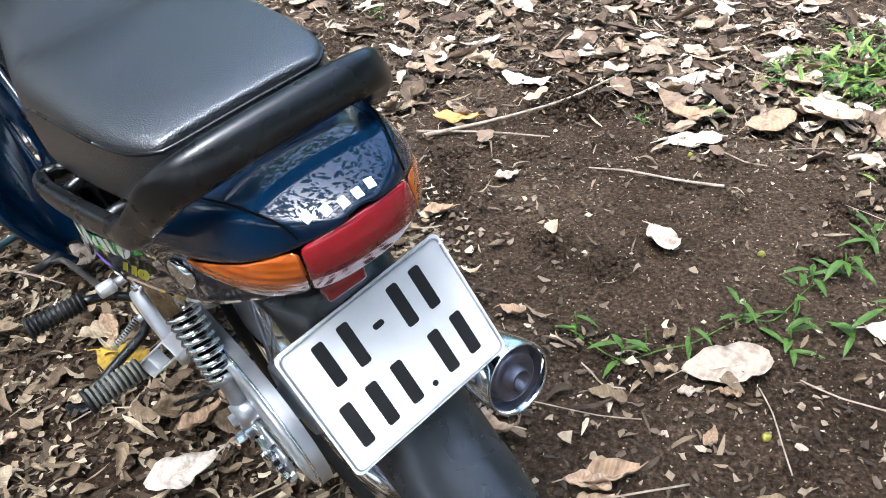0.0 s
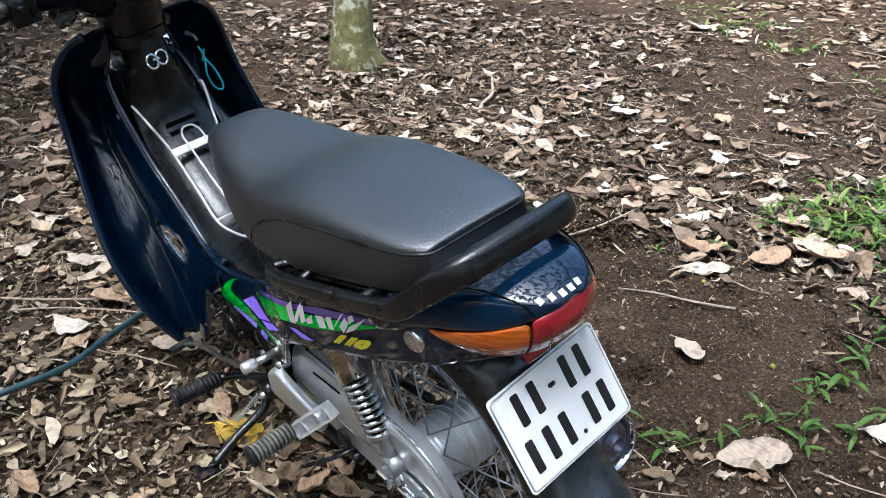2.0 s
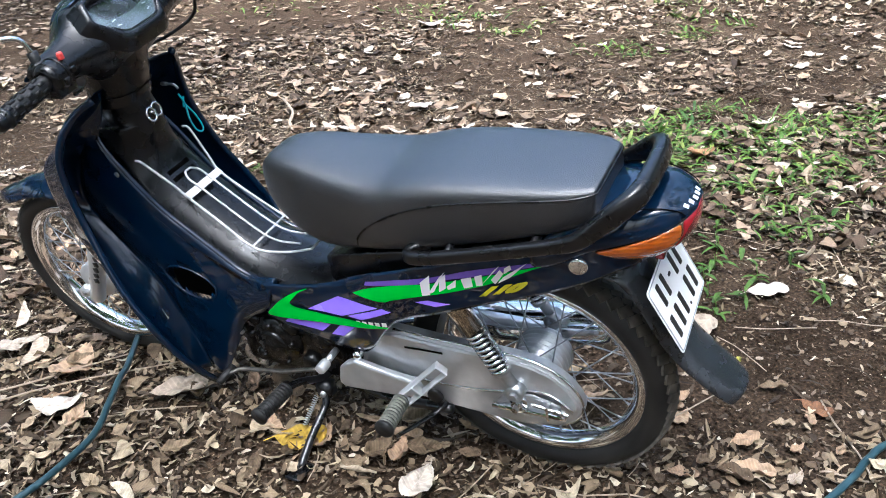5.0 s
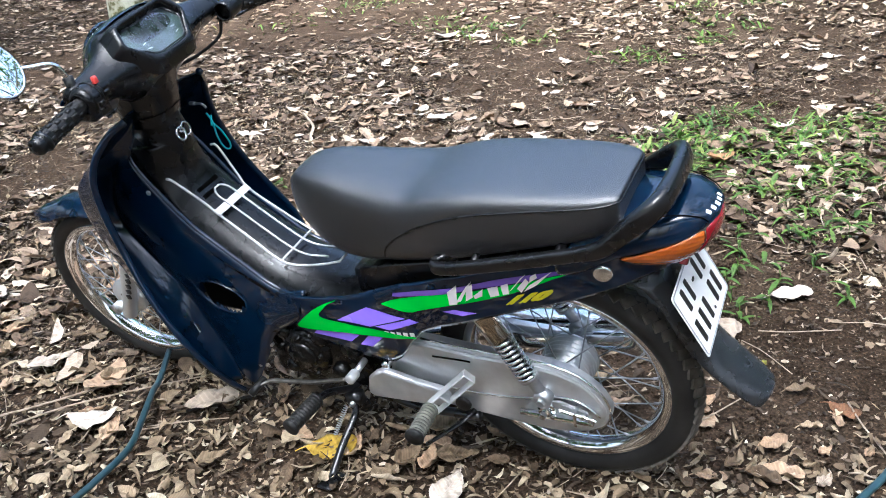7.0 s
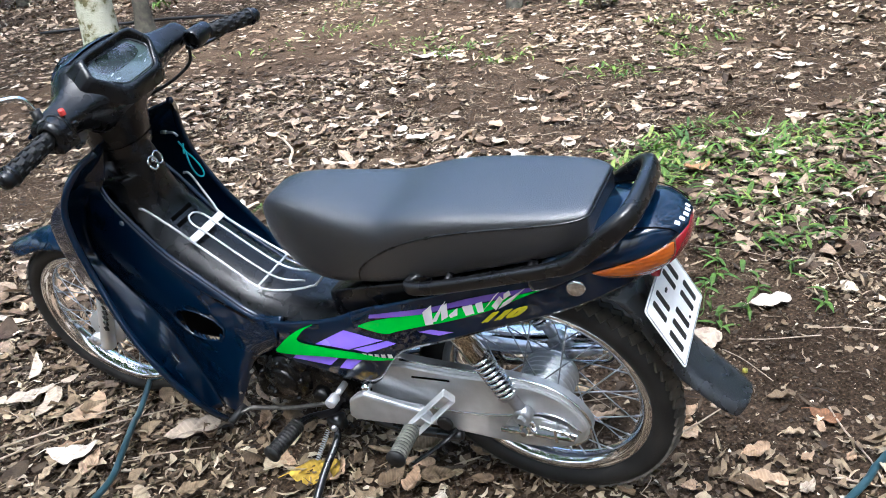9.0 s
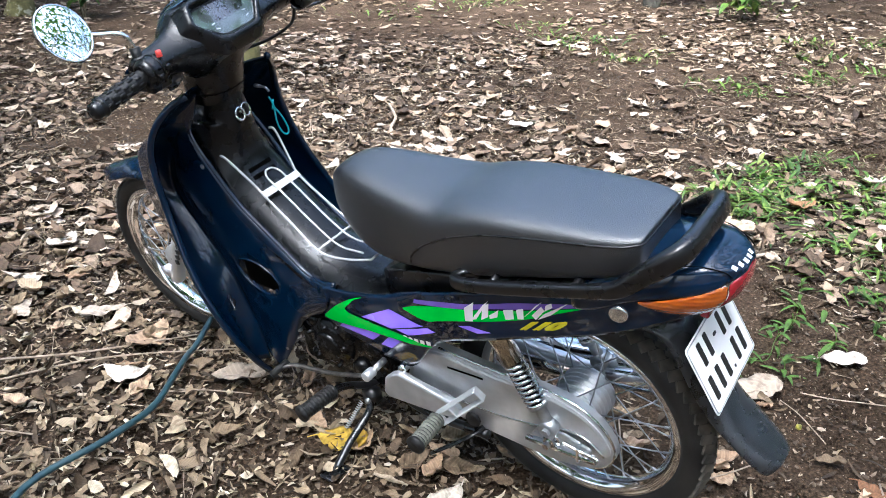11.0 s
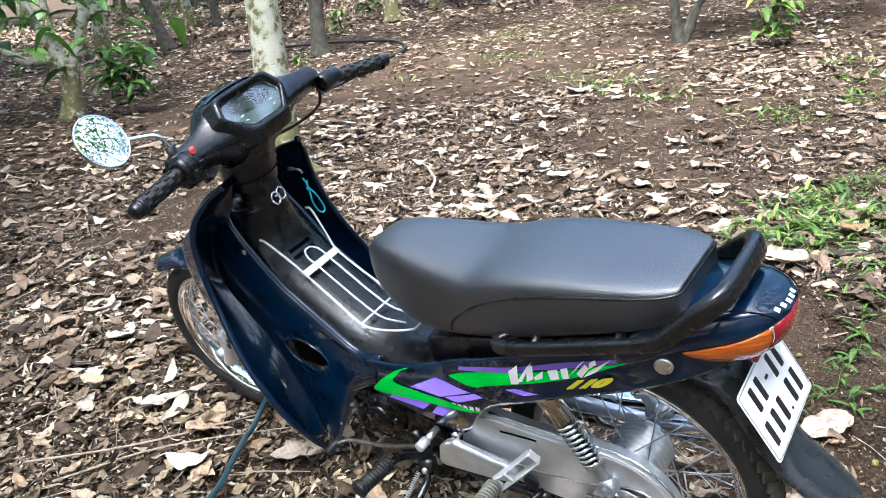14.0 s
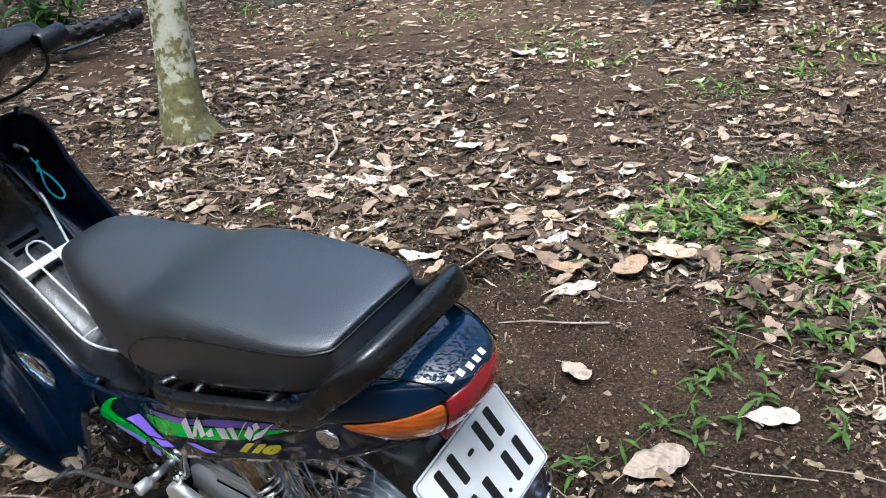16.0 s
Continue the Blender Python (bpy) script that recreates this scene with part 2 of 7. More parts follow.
SOIL = soil_material()
LITTER = leaf_material("dry_leaves", [(0.0, (0.034, 0.022, 0.014)), (0.25, (0.092, 0.063, 0.040)), (0.5, (0.181, 0.126, 0.083)), (0.78, (0.303, 0.229, 0.160)), (1.0, (0.472, 0.392, 0.304))], veins=0.22)
NEARBY = leaf_material("brown_leaves", [(0.0, (0.034, 0.023, 0.014)), (0.25, (0.115, 0.081, 0.049)), (0.6, (0.25, 0.188, 0.119)), (0.9, (0.4, 0.325, 0.222)), (1.0, (0.58, 0.5, 0.37))], veins=0.22)
FIBRE = leaf_material("leaf_fibre", [(0.0, (0.022, 0.014, 0.009)), (0.45, (0.075, 0.053, 0.033)), (0.85, (0.195, 0.147, 0.092)), (1.0, (0.391, 0.316, 0.219))])
CRUMBS = leaf_material("leaf_crumbs", [(0.0, (0.03, 0.021, 0.014)), (0.5, (0.11, 0.08, 0.053)), (0.9, (0.25, 0.192, 0.132)), (1.0, (0.45, 0.38, 0.295))])
PALE = leaf_material("pale_leaf", [(0.0, (0.33, 0.265, 0.2)), (1.0, (0.55, 0.48, 0.4))], True, veins=0.18)
TAN = leaf_material("tan_leaf", [(0.0, (0.288, 0.192, 0.118)), (1.0, (0.433, 0.317, 0.213))], True, veins=0.2)
BROWN = leaf_material("brown_leaf", [(0.0, (0.16, 0.08, 0.04)), (1.0, (0.25, 0.14, 0.07))], True, veins=0.25)
BROWN2 = leaf_material("litter_leaf", [(0.0, (0.100, 0.069, 0.042)), (0.5, (0.220, 0.162, 0.100)), (1.0, (0.400, 0.314, 0.211))], True, veins=0.22)
ORANGE = leaf_material("orange_leaf", [(0.0, (0.5, 0.27, 0.085)), (1.0, (0.54, 0.31, 0.1))], True, veins=0.2)
GOLD = leaf_material("yellow_leaf", [(0.0, (0.48, 0.31, 0.04)), (1.0, (0.52, 0.36, 0.06))], True, veins=0.15)
BLADE = leaf_material("green_leaf", [(0.0, (0.03, 0.07, 0.008)), (0.45, (0.072, 0.138, 0.015)), (0.8, (0.125, 0.205, 0.026)), (1.0, (0.21, 0.23, 0.055))], False, 0.5, 0.2)
CROWN = leaf_material("tree_leaf", [(0.0, (0.02, 0.055, 0.008)), (0.5, (0.04, 0.1, 0.014)), (1.0, (0.1, 0.19, 0.03))], False, 0.45, 0.3)
TWIG = surface("dry_twig", (0.2, 0.15, 0.1), (0.4, 0.32, 0.24), 0.8, scale=60, bump=0.4)
FRUIT = surface("green_fruit", (0.09, 0.1, 0.015), (0.3, 0.27, 0.03), 0.6, scale=80, bump=0.3)

# bark with pale lichen patches and green moss
BARK = surface("lichen_bark", (0.07, 0.068, 0.02), (0.165, 0.145, 0.055), 0.9, scale=26, fine=120, bump=1.0, depth=0.01)
kn, kl = BARK.node_tree.nodes, BARK.node_tree.links
patch, kco = kn.new("ShaderNodeTexNoise"), kn.new("ShaderNodeTexCoord")
patch.inputs["Scale"].default_value, patch.inputs["Detail"].default_value, patch.inputs["Roughness"].default_value = 13, 8, 0.6
lich = ramp(kn, [(0.43, (0, 0, 0)), (0.47, (0.6, 0.6, 0.6)), (0.56, (1, 1, 1))])
# moss takes the place of the lichen on the lowest part of the trunk
ksep, kmoss, kadd = kn.new("ShaderNodeSeparateXYZ"), kn.new("ShaderNodeMapRange"), kn.new("ShaderNodeMath")
kmoss.inputs["From Min"].default_value, kmoss.inputs["From Max"].default_value = 0.3, 0.62
kmoss.inputs["To Min"].default_value, kmoss.inputs["To Max"].default_value = -0.13, 0.02
kadd.operation = "ADD"
kl.new(kco.outputs["Object"], ksep.inputs["Vector"])
kl.new(ksep.outputs["Z"], kmoss.inputs["Value"])
kl.new(kmoss.outputs["Result"], kadd.inputs[1])
kmix = kn.new("ShaderNodeMix")
kmix.data_type = "RGBA"
kmix.inputs["B"].default_value = (0.34, 0.335, 0.255, 1)
kl.new(kco.outputs["Object"], patch.inputs["Vector"])
kl.new(patch.outputs["Fac"], kadd.inputs[0])
kl.new(kadd.outputs["Value"], lich.inputs["Fac"])
kl.new(lich.outputs["Color"], kmix.inputs["Factor"])
kl.new(kn["Color Ramp"].outputs["Color"], kmix.inputs["A"])
kl.new(kmix.outputs["Result"], kn["Principled BSDF"].inputs["Base Color"])

# mossy bark of the far trunks, with the shade they stand in coloured in
SHADEBARK = surface("shaded_bark", (0.014, 0.012, 0.008), (0.07, 0.062, 0.042), 0.9, scale=14, fine=110, bump=1.0, depth=0.01)

# ---- mesh helpers ----


def mesh_object(name, bm, material, smooth=True):
    bmesh.ops.recalc_face_normals(bm, faces=bm.faces)
    me = bpy.data.meshes.new(name)
    bm.to_mesh(me)
    bm.free()
    me.materials.append(material)
    me.shade_smooth() if smooth else me.shade_flat()
    return new(name, me)


def part(name, bm, material, parent, label="", smooth=True):
    """A mesh of its own under a thing or under a part."""
    ob = mesh_object(name, bm, material, smooth)
    ob.parent = parent
    return tagged(ob, label)


def thing(name, bm, material, label, category, group="", kind="", smooth=True):
    return tagged(mesh_object(name, bm, material, smooth), label, category, group, kind)


def crisp(ob, angle=28):
    """Keeps folds sharp and everything else smooth."""
    ob.data.set_sharp_from_angle(angle=radians(angle))
    return ob


def chamfered(bm, outline, y0, y1, c):
    """A cast plate from y0 out to y1 whose outer edge is cut back by c at a slant."""
    path = spline([(x, 0, z) for x, z in outline] + [(outline[0][0], 0, outline[0][1])], 5)[:-1]
    n = len(path)
    area = sum(a.x * b.z - b.x * a.z for a, b in zip(path, path[1:] + path[:1]))
    inner = []
    for i, p in enumerate(path):
        d = (path[(i + 1) % n] - path[i - 1]).normalized()
        inner.append(p + Vector((-d.z, 0, d.x)) * (c if area > 0 else -c))
    sgn = 1 if y1 > y0 else -1
    loft(bm, [[(p.x, y0, p.z) for p in path], [(p.x, y1 - sgn * c * 0.6, p.z) for p in path], [(p.x, y1, p.z) for p in inner]])
    return bm


def soft(ob, levels=2):
    mod = ob.modifiers.new("round", "SUBSURF")
    mod.levels = mod.render_levels = levels
    return ob


def bevelled(ob, width, segments=2):
    mod = ob.modifiers.new("edge", "BEVEL")
    mod.width, mod.segments, mod.limit_method, mod.angle_limit = width, segments, "ANGLE", radians(35)
    return ob


def thick(ob, t):
    mod = ob.modifiers.new("shell", "SOLIDIFY")
    mod.thickness, mod.offset = t, -1
    return ob


def spline(pts, per=6):
    """Points along a smooth curve through pts."""
    p = [Vector(q) for q in pts]
    p = [p[0] * 2 - p[1]] + p + [p[-1] * 2 - p[-2]]
    out = []
    for a, b, c, d in zip(p, p[1:], p[2:], p[3:]):
        for i in range(per):
            t = i / per
            out.append(0.5 * (2 * b + (c - a) * t + (2 * a - 5 * b + 4 * c - d) * t * t + (3 * b - a - 3 * c + d) * t ** 3))
    return out + [p[-2]]


def curve1(knots, x):
    """Piecewise linear value from knots of (x, y), in rising x."""
    return float(np.interp(x, [k[0] for k in knots], [k[1] for k in knots]))


def loft(bm, rings, closed=True, caps=True):
    vs = [[bm.verts.new(p) for p in r] for r in rings]
    for a, b in zip(vs, vs[1:]):
        n = len(a)
        for i in range(n if closed else n - 1):
            j = (i + 1) % n
            bm.faces.new((a[i], a[j], b[j], b[i]))
    if caps and closed:
        bm.faces.new(vs[0][::-1])
        bm.faces.new(vs[-1])
    return bm


def tube(bm, pts, r, n=10, per=5, flat=1.0, r2=None, closed=False):
    """A bar of round (or flattened) section along a smooth curve; r may taper to r2."""
    path = spline(pts, per) if per > 1 else [Vector(p) for p in pts]
    rings, up = [], Vector((0.013, 0.021, 1))
    for i, p in enumerate(path):
        d = (path[min(i + 1, len(path) - 1)] - path[max(i - 1, 0)]).normalized()
        side = d.cross(up)
        if side.length < 0.05:
            side = d.cross(Vector((1, 0.03, 0)))
        side.normalize()
        top = side.cross(d)
        rr = r if r2 is None else r + (r2 - r) * i / (len(path) - 1)
        rings.append([p + side * rr * math.cos(a) + top * rr * flat * math.sin(a) for a in (math.tau * k / n for k in range(n))])
    return loft(bm, rings)


def rod(bm, a, b, r, n=10, r2=None):
    return tube(bm, [a, b], r, n, 1, 1.0, r2)


def box(bm, lo, hi, m=None):
    (x0, y0, z0), (x1, y1, z1) = lo, hi
    v = [bm.verts.new(m @ Vector(p) if m else p) for p in ((x0, y0, z0), (x1, y0, z0), (x1, y1, z0), (x0, y1, z0), (x0, y0, z1), (x1, y0, z1), (x1, y1, z1), (x0, y1, z1))]
    for f in ((0, 3, 2, 1), (4, 5, 6, 7), (0, 1, 5, 4), (1, 2, 6, 5), (2, 3, 7, 6), (3, 0, 4, 7)):
        bm.faces.new([v[i] for i in f])
    return bm


def slab(bm, outline, y0, y1):
    """A plate with an outline in the (x, z) plane, from y0 to y1."""
    a = [bm.verts.new((x, y0, z)) for x, z in outline]
    b = [bm.verts.new((x, y1, z)) for x, z in outline]
    for i in range(len(a)):
        j = (i + 1) % len(a)
        bm.faces.new((a[i], a[j], b[j], b[i]))
    bm.faces.new(a[::-1])
    bm.faces.new(b)
    return bm


def lathe(bm, profile, centre, axis="y", n=48, closed=True):
    """Turns a profile of (radius, along) about an axis through the centre."""
    c, rings = Vector(centre), []
    for k in range(n):
        a = math.tau * k / n
        ca, sa = math.cos(a), math.sin(a)
        rings.append([c + (Vector((r * ca, s, r * sa)) if axis == "y" else Vector((r * ca, r * sa, s))) for r, s in profile])
    vs = [[bm.verts.new(p) for p in r] for r in rings]
    m = len(profile)
    for k in range(n):
        a, b = vs[k], vs[(k + 1) % n]
        for i in range(m if closed else m - 1):
            j = (i + 1) % m
            bm.faces.new((a[i], a[j], b[j], b[i]))
    bmesh.ops.remove_doubles(bm, verts=[v for r in vs for v in r], dist=1e-6)
    return bm


def sheet(bm, grid, keep=None):
    """A skin through a grid of points; faces for which keep(centre) is false are left out."""
    vs = [[bm.verts.new(p) for p in row] for row in grid]
    for a, b in zip(vs, vs[1:]):
        for i in range(len(a) - 1):
            q = (a[i], a[i + 1], b[i + 1], b[i])
            if keep is None or keep(sum((v.co for v in q), Vector()) / 4):
                bm.faces.new(q)
    if keep:
        bmesh.ops.delete(bm, geom=[v for v in bm.verts if not v.link_faces], context="VERTS")
    return bm


def flip_side(bm):
    bmesh.ops.transform(bm, matrix=Matrix.Diagonal((1, -1, 1, 1)), verts=bm.verts)
    return bm


def B():
    return bmesh.new()

# ---- the ground: one sheet of dark soil out to the horizon ----


def lattice(ix, iy, seed):
    h = (ix.astype(np.int64) * 374761393 + iy.astype(np.int64) * 668265263 + seed * 974711) & 0xFFFFFFFF
    h = ((h ^ (h >> 13)) * 1274126177) & 0xFFFFFFFF
    return ((h ^ (h >> 16)) & 0xFFFF) / 65535.0


def drift(x, y, scale, seed):
    """Smooth random field between 0 and 1 with lumps 1/scale metres wide."""
    x, y = np.asarray(x, float) * scale, np.asarray(y, float) * scale
    ix, iy = np.floor(x), np.floor(y)
    fx, fy = x - ix, y - iy
    fx, fy = fx * fx * (3 - 2 * fx), fy * fy * (3 - 2 * fy)
    a, b = lattice(ix, iy, seed), lattice(ix + 1, iy, seed)
    c, d = lattice(ix, iy + 1, seed), lattice(ix + 1, iy + 1, seed)
    return (a * (1 - fx) + b * fx) * (1 - fy) + (c * (1 - fx) + d * fx) * fy


def height(x, y):
    """The soil's level: nearly flat, lumpy, a little hollow under the front wheel."""
    near = np.exp(-((np.asarray(x) + 0.9) ** 2 + (np.asarray(y) - 1.88) ** 2) / 0.12)
    z = 0.030 * (drift(x, y, 1.3, 1) - 0.5) + 0.016 * (drift(x, y, 5, 2) - 0.5) + 0.008 * (drift(x, y, 17, 3) - 0.5) + 0.006 * (drift(x, y, 43, 4) - 0.5)
    return z - 0.02 * near - 0.004


def spaced(lo, hi, step, far):
    """Even steps in the middle, growing ones out to the far edge."""
    mid = list(np.arange(lo, hi, step))
    out, s, a, b = [], step, lo, hi
    left, right = [], []
    while b < far:
        s *= 1.12
        a, b = a - s, b + s
        left.append(a)
        right.append(b)
    return np.array(left[::-1] + mid + right)


def from_arrays(name, verts, faces, material, smooth=True, leaf_uv=None):
    me = bpy.data.meshes.new(name)
    k = faces.shape[1]
    me.vertices.add(len(verts))
    me.vertices.foreach_set("co", np.asarray(verts, np.float32).ravel())
    me.loops.add(faces.size)
    me.loops.foreach_set("vertex_index", faces.astype(np.int32).ravel())
    me.polygons.add(len(faces))
    me.polygons.foreach_set("loop_start", np.arange(0, faces.size, k, dtype=np.int32))
    me.update(calc_edges=True)
    if leaf_uv is not None:
        layer = me.uv_layers.new(name="leaf")
        layer.data.foreach_set("uv", np.asarray(leaf_uv, np.float32)[faces.ravel()].ravel())
    me.materials.append(material)
    me.shade_smooth() if smooth else me.shade_flat()
    return new(name, me)


gx, gy = spaced(-2.6, 3.4, 0.024, 400), spaced(0.2, 5.2, 0.024, 400)
GX, GY = np.meshgrid(gx, gy)
gz = height(GX, GY)
nx, ny = len(gx), len(gy)
idx = np.arange(nx * ny).reshape(ny, nx)
quads = np.stack([idx[:-1, :-1], idx[:-1, 1:], idx[1:, 1:], idx[1:, :-1]], -1).reshape(-1, 4)
ground = tagged(from_arrays("ground", np.stack([GX, GY, gz], -1).reshape(-1, 3), quads, SOIL), "dark brown crumbly soil of a shaded plantation", "ground", kind="structure")

# ---- leaf litter ----
rng = np.random.default_rng(7)


def bare(x, y):
    """How open the soil is, 0 to 1: the trodden patch beside the motorcycle and gaps farther off."""
    wob = 0.25 * (drift(x, y, 3.1, 21) - 0.5)
    p = np.exp(-(((x - 0.55) / 0.56 + wob) ** 2 + ((y - 1.52) / 0.52) ** 2) ** 3)
    p = np.maximum(p, np.exp(-(((x - 0.6) / 0.55 + wob) ** 2 + ((y - 0.75) / 0.6) ** 2) ** 3) * 0.72)
    p = p * np.clip((y - 0.8 + 0.35 * x + 0.5 * wob) / 0.14, 0, 1)
    p = np.maximum(p, np.exp(-(((x - 0.2) / 0.4 + wob) ** 2 + ((y - 2.05) / 0.6) ** 2) ** 3) * 0.9)
    p = np.maximum(p, np.exp(-(((x + 0.55) / 0.55) ** 2 + ((y - 3.05) / 0.4) ** 2) ** 2) * 0.75)
    p = np.maximum(p, np.exp(-(((x - 2.6) / 1.3 + wob) ** 2 + ((y - 2.85 - 0.15 * (x - 2.6)) / 0.34) ** 2) ** 2) * 0.9)
    p = np.maximum(p, np.exp(-(((x - 2.3) / 0.8 + wob) ** 2 + ((y - 3.85) / 0.35) ** 2) ** 2) * 0.75)
    p = np.maximum(p, np.exp(-(((x - 4.6) / 1.6 + wob) ** 2 + ((y - 5.0) / 0.5) ** 2) ** 2) * 0.7)
    p = np.maximum(p, np.exp(-(((x - 0.9) / 0.7 + wob) ** 2 + ((y - 4.9) / 0.22) ** 2) ** 2) * 0.65)
    p = np.maximum(p, np.clip((x - 0.9) / 2.2, 0, 1) * np.clip((y - 2.5) * 1.2, 0, 1) * np.clip(1.25 - 0.1 * y, 0, 1) * np.clip(1.5 * drift(x, y, 1.4, 81) - 0.05, 0, 0.8))
    gaps = np.clip((drift(x, y, 0.9, 11) * 0.5 + drift(x, y, 2.3, 12) * 0.5 - 0.455 - 0.07 * (x < 0.2)) * 9, 0, 1) * np.clip((y - 2.2) * 0.8, 0, 1)
    return np.maximum(p, gaps * np.where(y > 9, 0.6, 0.9))


def scatter(n, x0, x1, y0, y1, keep):
    x, y = rng.uniform(x0, x1, n), rng.uniform(y0, y1, n)
    k = rng.uniform(0, 1, n) < keep(x, y)
    return x[k], y[k]


def leaves(name, x, y, size, lift, material, label, category, rows=7, across=5, wild=0.35, ratio=(0.38, 0.6), torn=0.3, rolled=0.0):
    """Many curled leaves as one mesh: rolled about the midrib, arched along it, rippled, some torn short."""
    n = len(x)

    def each(a):
        return np.asarray(a)[:, None, None]

    cut0 = np.where(rng.uniform(0, 1, n) < torn, rng.uniform(0.1, 0.5, n), 0.0)
    cut1 = np.where(rng.uniform(0, 1, n) < torn, rng.uniform(0.55, 0.9, n), 1.0)
    t = each(cut0) + each(cut1 - cut0) * np.linspace(0, 1, rows)[None, :, None] + rng.normal(0, 0.012, (n, rows, across))
    s = np.linspace(-1, 1, across)[None, None, :] * np.where(each(rng.uniform(0, 1, n) < torn * 0.6), np.where(np.linspace(-1, 1, across) > 0, 0.25, 1.0)[None, None, :], 1.0)
    length = each(rng.uniform(*size, n))
    width = length * each(rng.uniform(*ratio, n)) * 0.5
    tc = np.clip(t, 0, 1)
    prof = np.sin(np.pi * (0.02 + 0.95 * tc) ** 0.8) ** 0.75 * (1 + 0.09 * np.sin(t * 21 + each(rng.uniform(0, 6, n))) * np.abs(s))
    roll_up = each(np.abs(rng.normal(0.35, 0.75, n)) * wild * 2 * rng.choice([-1, 1], n, p=[0.3, 0.7]) + 1e-3)
    roll_up = np.where(each(rng.uniform(0, 1, n) < rolled), each(rng.uniform(1.2, 2.1, n)), roll_up)
    rim = np.zeros(across)
    rim[[0, -1]] = 1.0
    prof = prof * (1 + rng.normal(0, 0.09, (n, rows, across)) * rim[None, None, :] * (across > 2))
    arc = s * roll_up * 1.3
    ly = np.sin(arc) / (roll_up * 1.3) * width * prof
    lz = (1 - np.cos(arc)) / (roll_up * 1.3) * width * prof
    bow = each(rng.normal(0.15, 0.55, n) * wild * 2)
    lx = (t - 0.5) * length * (1 - 0.12 * np.abs(bow))
    twist = each(rng.normal(0, 0.5, n) * wild * 2) * (t - 0.5)
    lz = lz + bow * (t - 0.5) ** 2 * length * 1.7 + twist * ly + 0.06 * wild * width * np.sin(t * 13 + each(rng.uniform(0, 6, n)) + 2 * s) * (1 + np.abs(s)) * 2
    ly = ly + each(rng.normal(0, 0.35, n)) * (t - 0.5) ** 2 * length
    roll, pitch, yaw = rng.normal(0, wild * 0.7, n), rng.normal(0, wild * 0.5, n), rng.uniform(0, math.tau, n)
    cr, sr, cp, sp, cy, sy = (each(f(a)) for a in (roll, pitch, yaw) for f in (np.cos, np.sin))
    ly, lz = ly * cr - lz * sr, ly * sr + lz * cr
    lx, lz = lx * cp + lz * sp, -lx * sp + lz * cp
    lx, ly = lx * cy - ly * sy, lx * sy + ly * cy
    lz = lz - lz.min(axis=(1, 2), keepdims=True) * 0.85
    px, py = lx + each(x), ly + each(y)
    pz = lz + each(height(x, y) + rng.uniform(*lift, n))
    verts = np.stack([px, py, pz], -1).reshape(-1, 3)
    uv = np.stack([np.broadcast_to(t, px.shape), np.broadcast_to(s, px.shape)], -1).reshape(-1, 2)
    m = rows * across
    base = np.arange(m).reshape(rows, across)
    q = np.stack([base[:-1, :-1], base[:-1, 1:], base[1:, 1:], base[1:, :-1]], -1).reshape(-1, 4)
    faces = (q[None] + (np.arange(n) * m)[:, None, None]).reshape(-1, 4)
    return tagged(from_arrays(name, verts, faces, material, True, uv), label, category, kind="stuff")


def fade(x, y, x0, x1, y0, y1, wide=1.2):
    """Falls off unevenly towards the borders of a strewn stretch."""
    d = np.minimum(np.minimum(x - x0, x1 - x), np.minimum(y - y0, y1 - y))
    return np.clip(d / wide + 0.7 * (drift(x, y, 1.7, 61) - 0.5), 0, 1)


def open_ground(x, y):
    return 1 - 0.985 * bare(x, y)


def thinning(x, y):
    """Litter lies thick beside the motorcycle and thins out behind it."""
    return np.clip(1.0 - 0.25 * (y - 2.0), 0.55, 1.0)


lx, ly = scatter(18000, -4.2, 5.2, -0.9, 6.2, lambda x, y: open_ground(x, y) ** 1.4 * thinning(x, y) * fade(x, y, -4.2, 5.2, -0.9, 6.2) * np.where((y < 1.2) & (x > -0.8) & (y > 0.3), 0.85, 1))
near = ly + 0.5 * drift(lx, ly, 3, 41) + 0.35 * lx < 2.1
leaves("leaf_litter", lx[near], ly[near], (0.028, 0.085), (0.001, 0.02), NEARBY, "thick litter of dry brown curled fallen leaves", "leaf litter", across=7, wild=0.4, ratio=(0.33, 0.62), torn=0.45, rolled=0.22)
leaves("brown_leaf_litter", lx[~near], ly[~near], (0.045, 0.125), (0.002, 0.024), LITTER, "litter of reddish brown dry leaves", "leaf litter", wild=0.36, ratio=(0.4, 0.62), rolled=0.15)
lx, ly = scatter(125000, -4.0, 5.0, -0.8, 6.0, lambda x, y: open_ground(x, y) ** 1.2 * (0.35 + 0.65 * thinning(x, y)) * fade(x, y, -4.0, 5.0, -0.8, 6.0) * np.where((y < 1.3) | (x < 0.1), 1, 0.7) * np.where((x > 0.05) & (x < 1.0) & (y < 1.35) & (y > 0.8 - 0.35 * x), 0.35, 1))
near = ly + 0.5 * drift(lx, ly, 3, 41) + 0.35 * lx < 2.1
leaves("broken_leaves", lx[near], ly[near], (0.012, 0.046), (0.0, 0.016), NEARBY, "broken pieces of dry brown leaf on the soil", "leaf litter", rows=4, across=3, wild=0.45, ratio=(0.25, 0.7), torn=0.6, rolled=0.08)
leaves("dark_broken_leaves", lx[~near], ly[~near], (0.016, 0.055), (0.0, 0.016), FIBRE, "dark broken pieces of rotting leaf on soil", "leaf litter", rows=4, across=3, wild=0.4, ratio=(0.2, 0.6), torn=0.6)
px_, py_ = scatter(3400, -3.6, 5.5, 1.9, 7.5, lambda x, y: open_ground(x, y) ** 0.7)
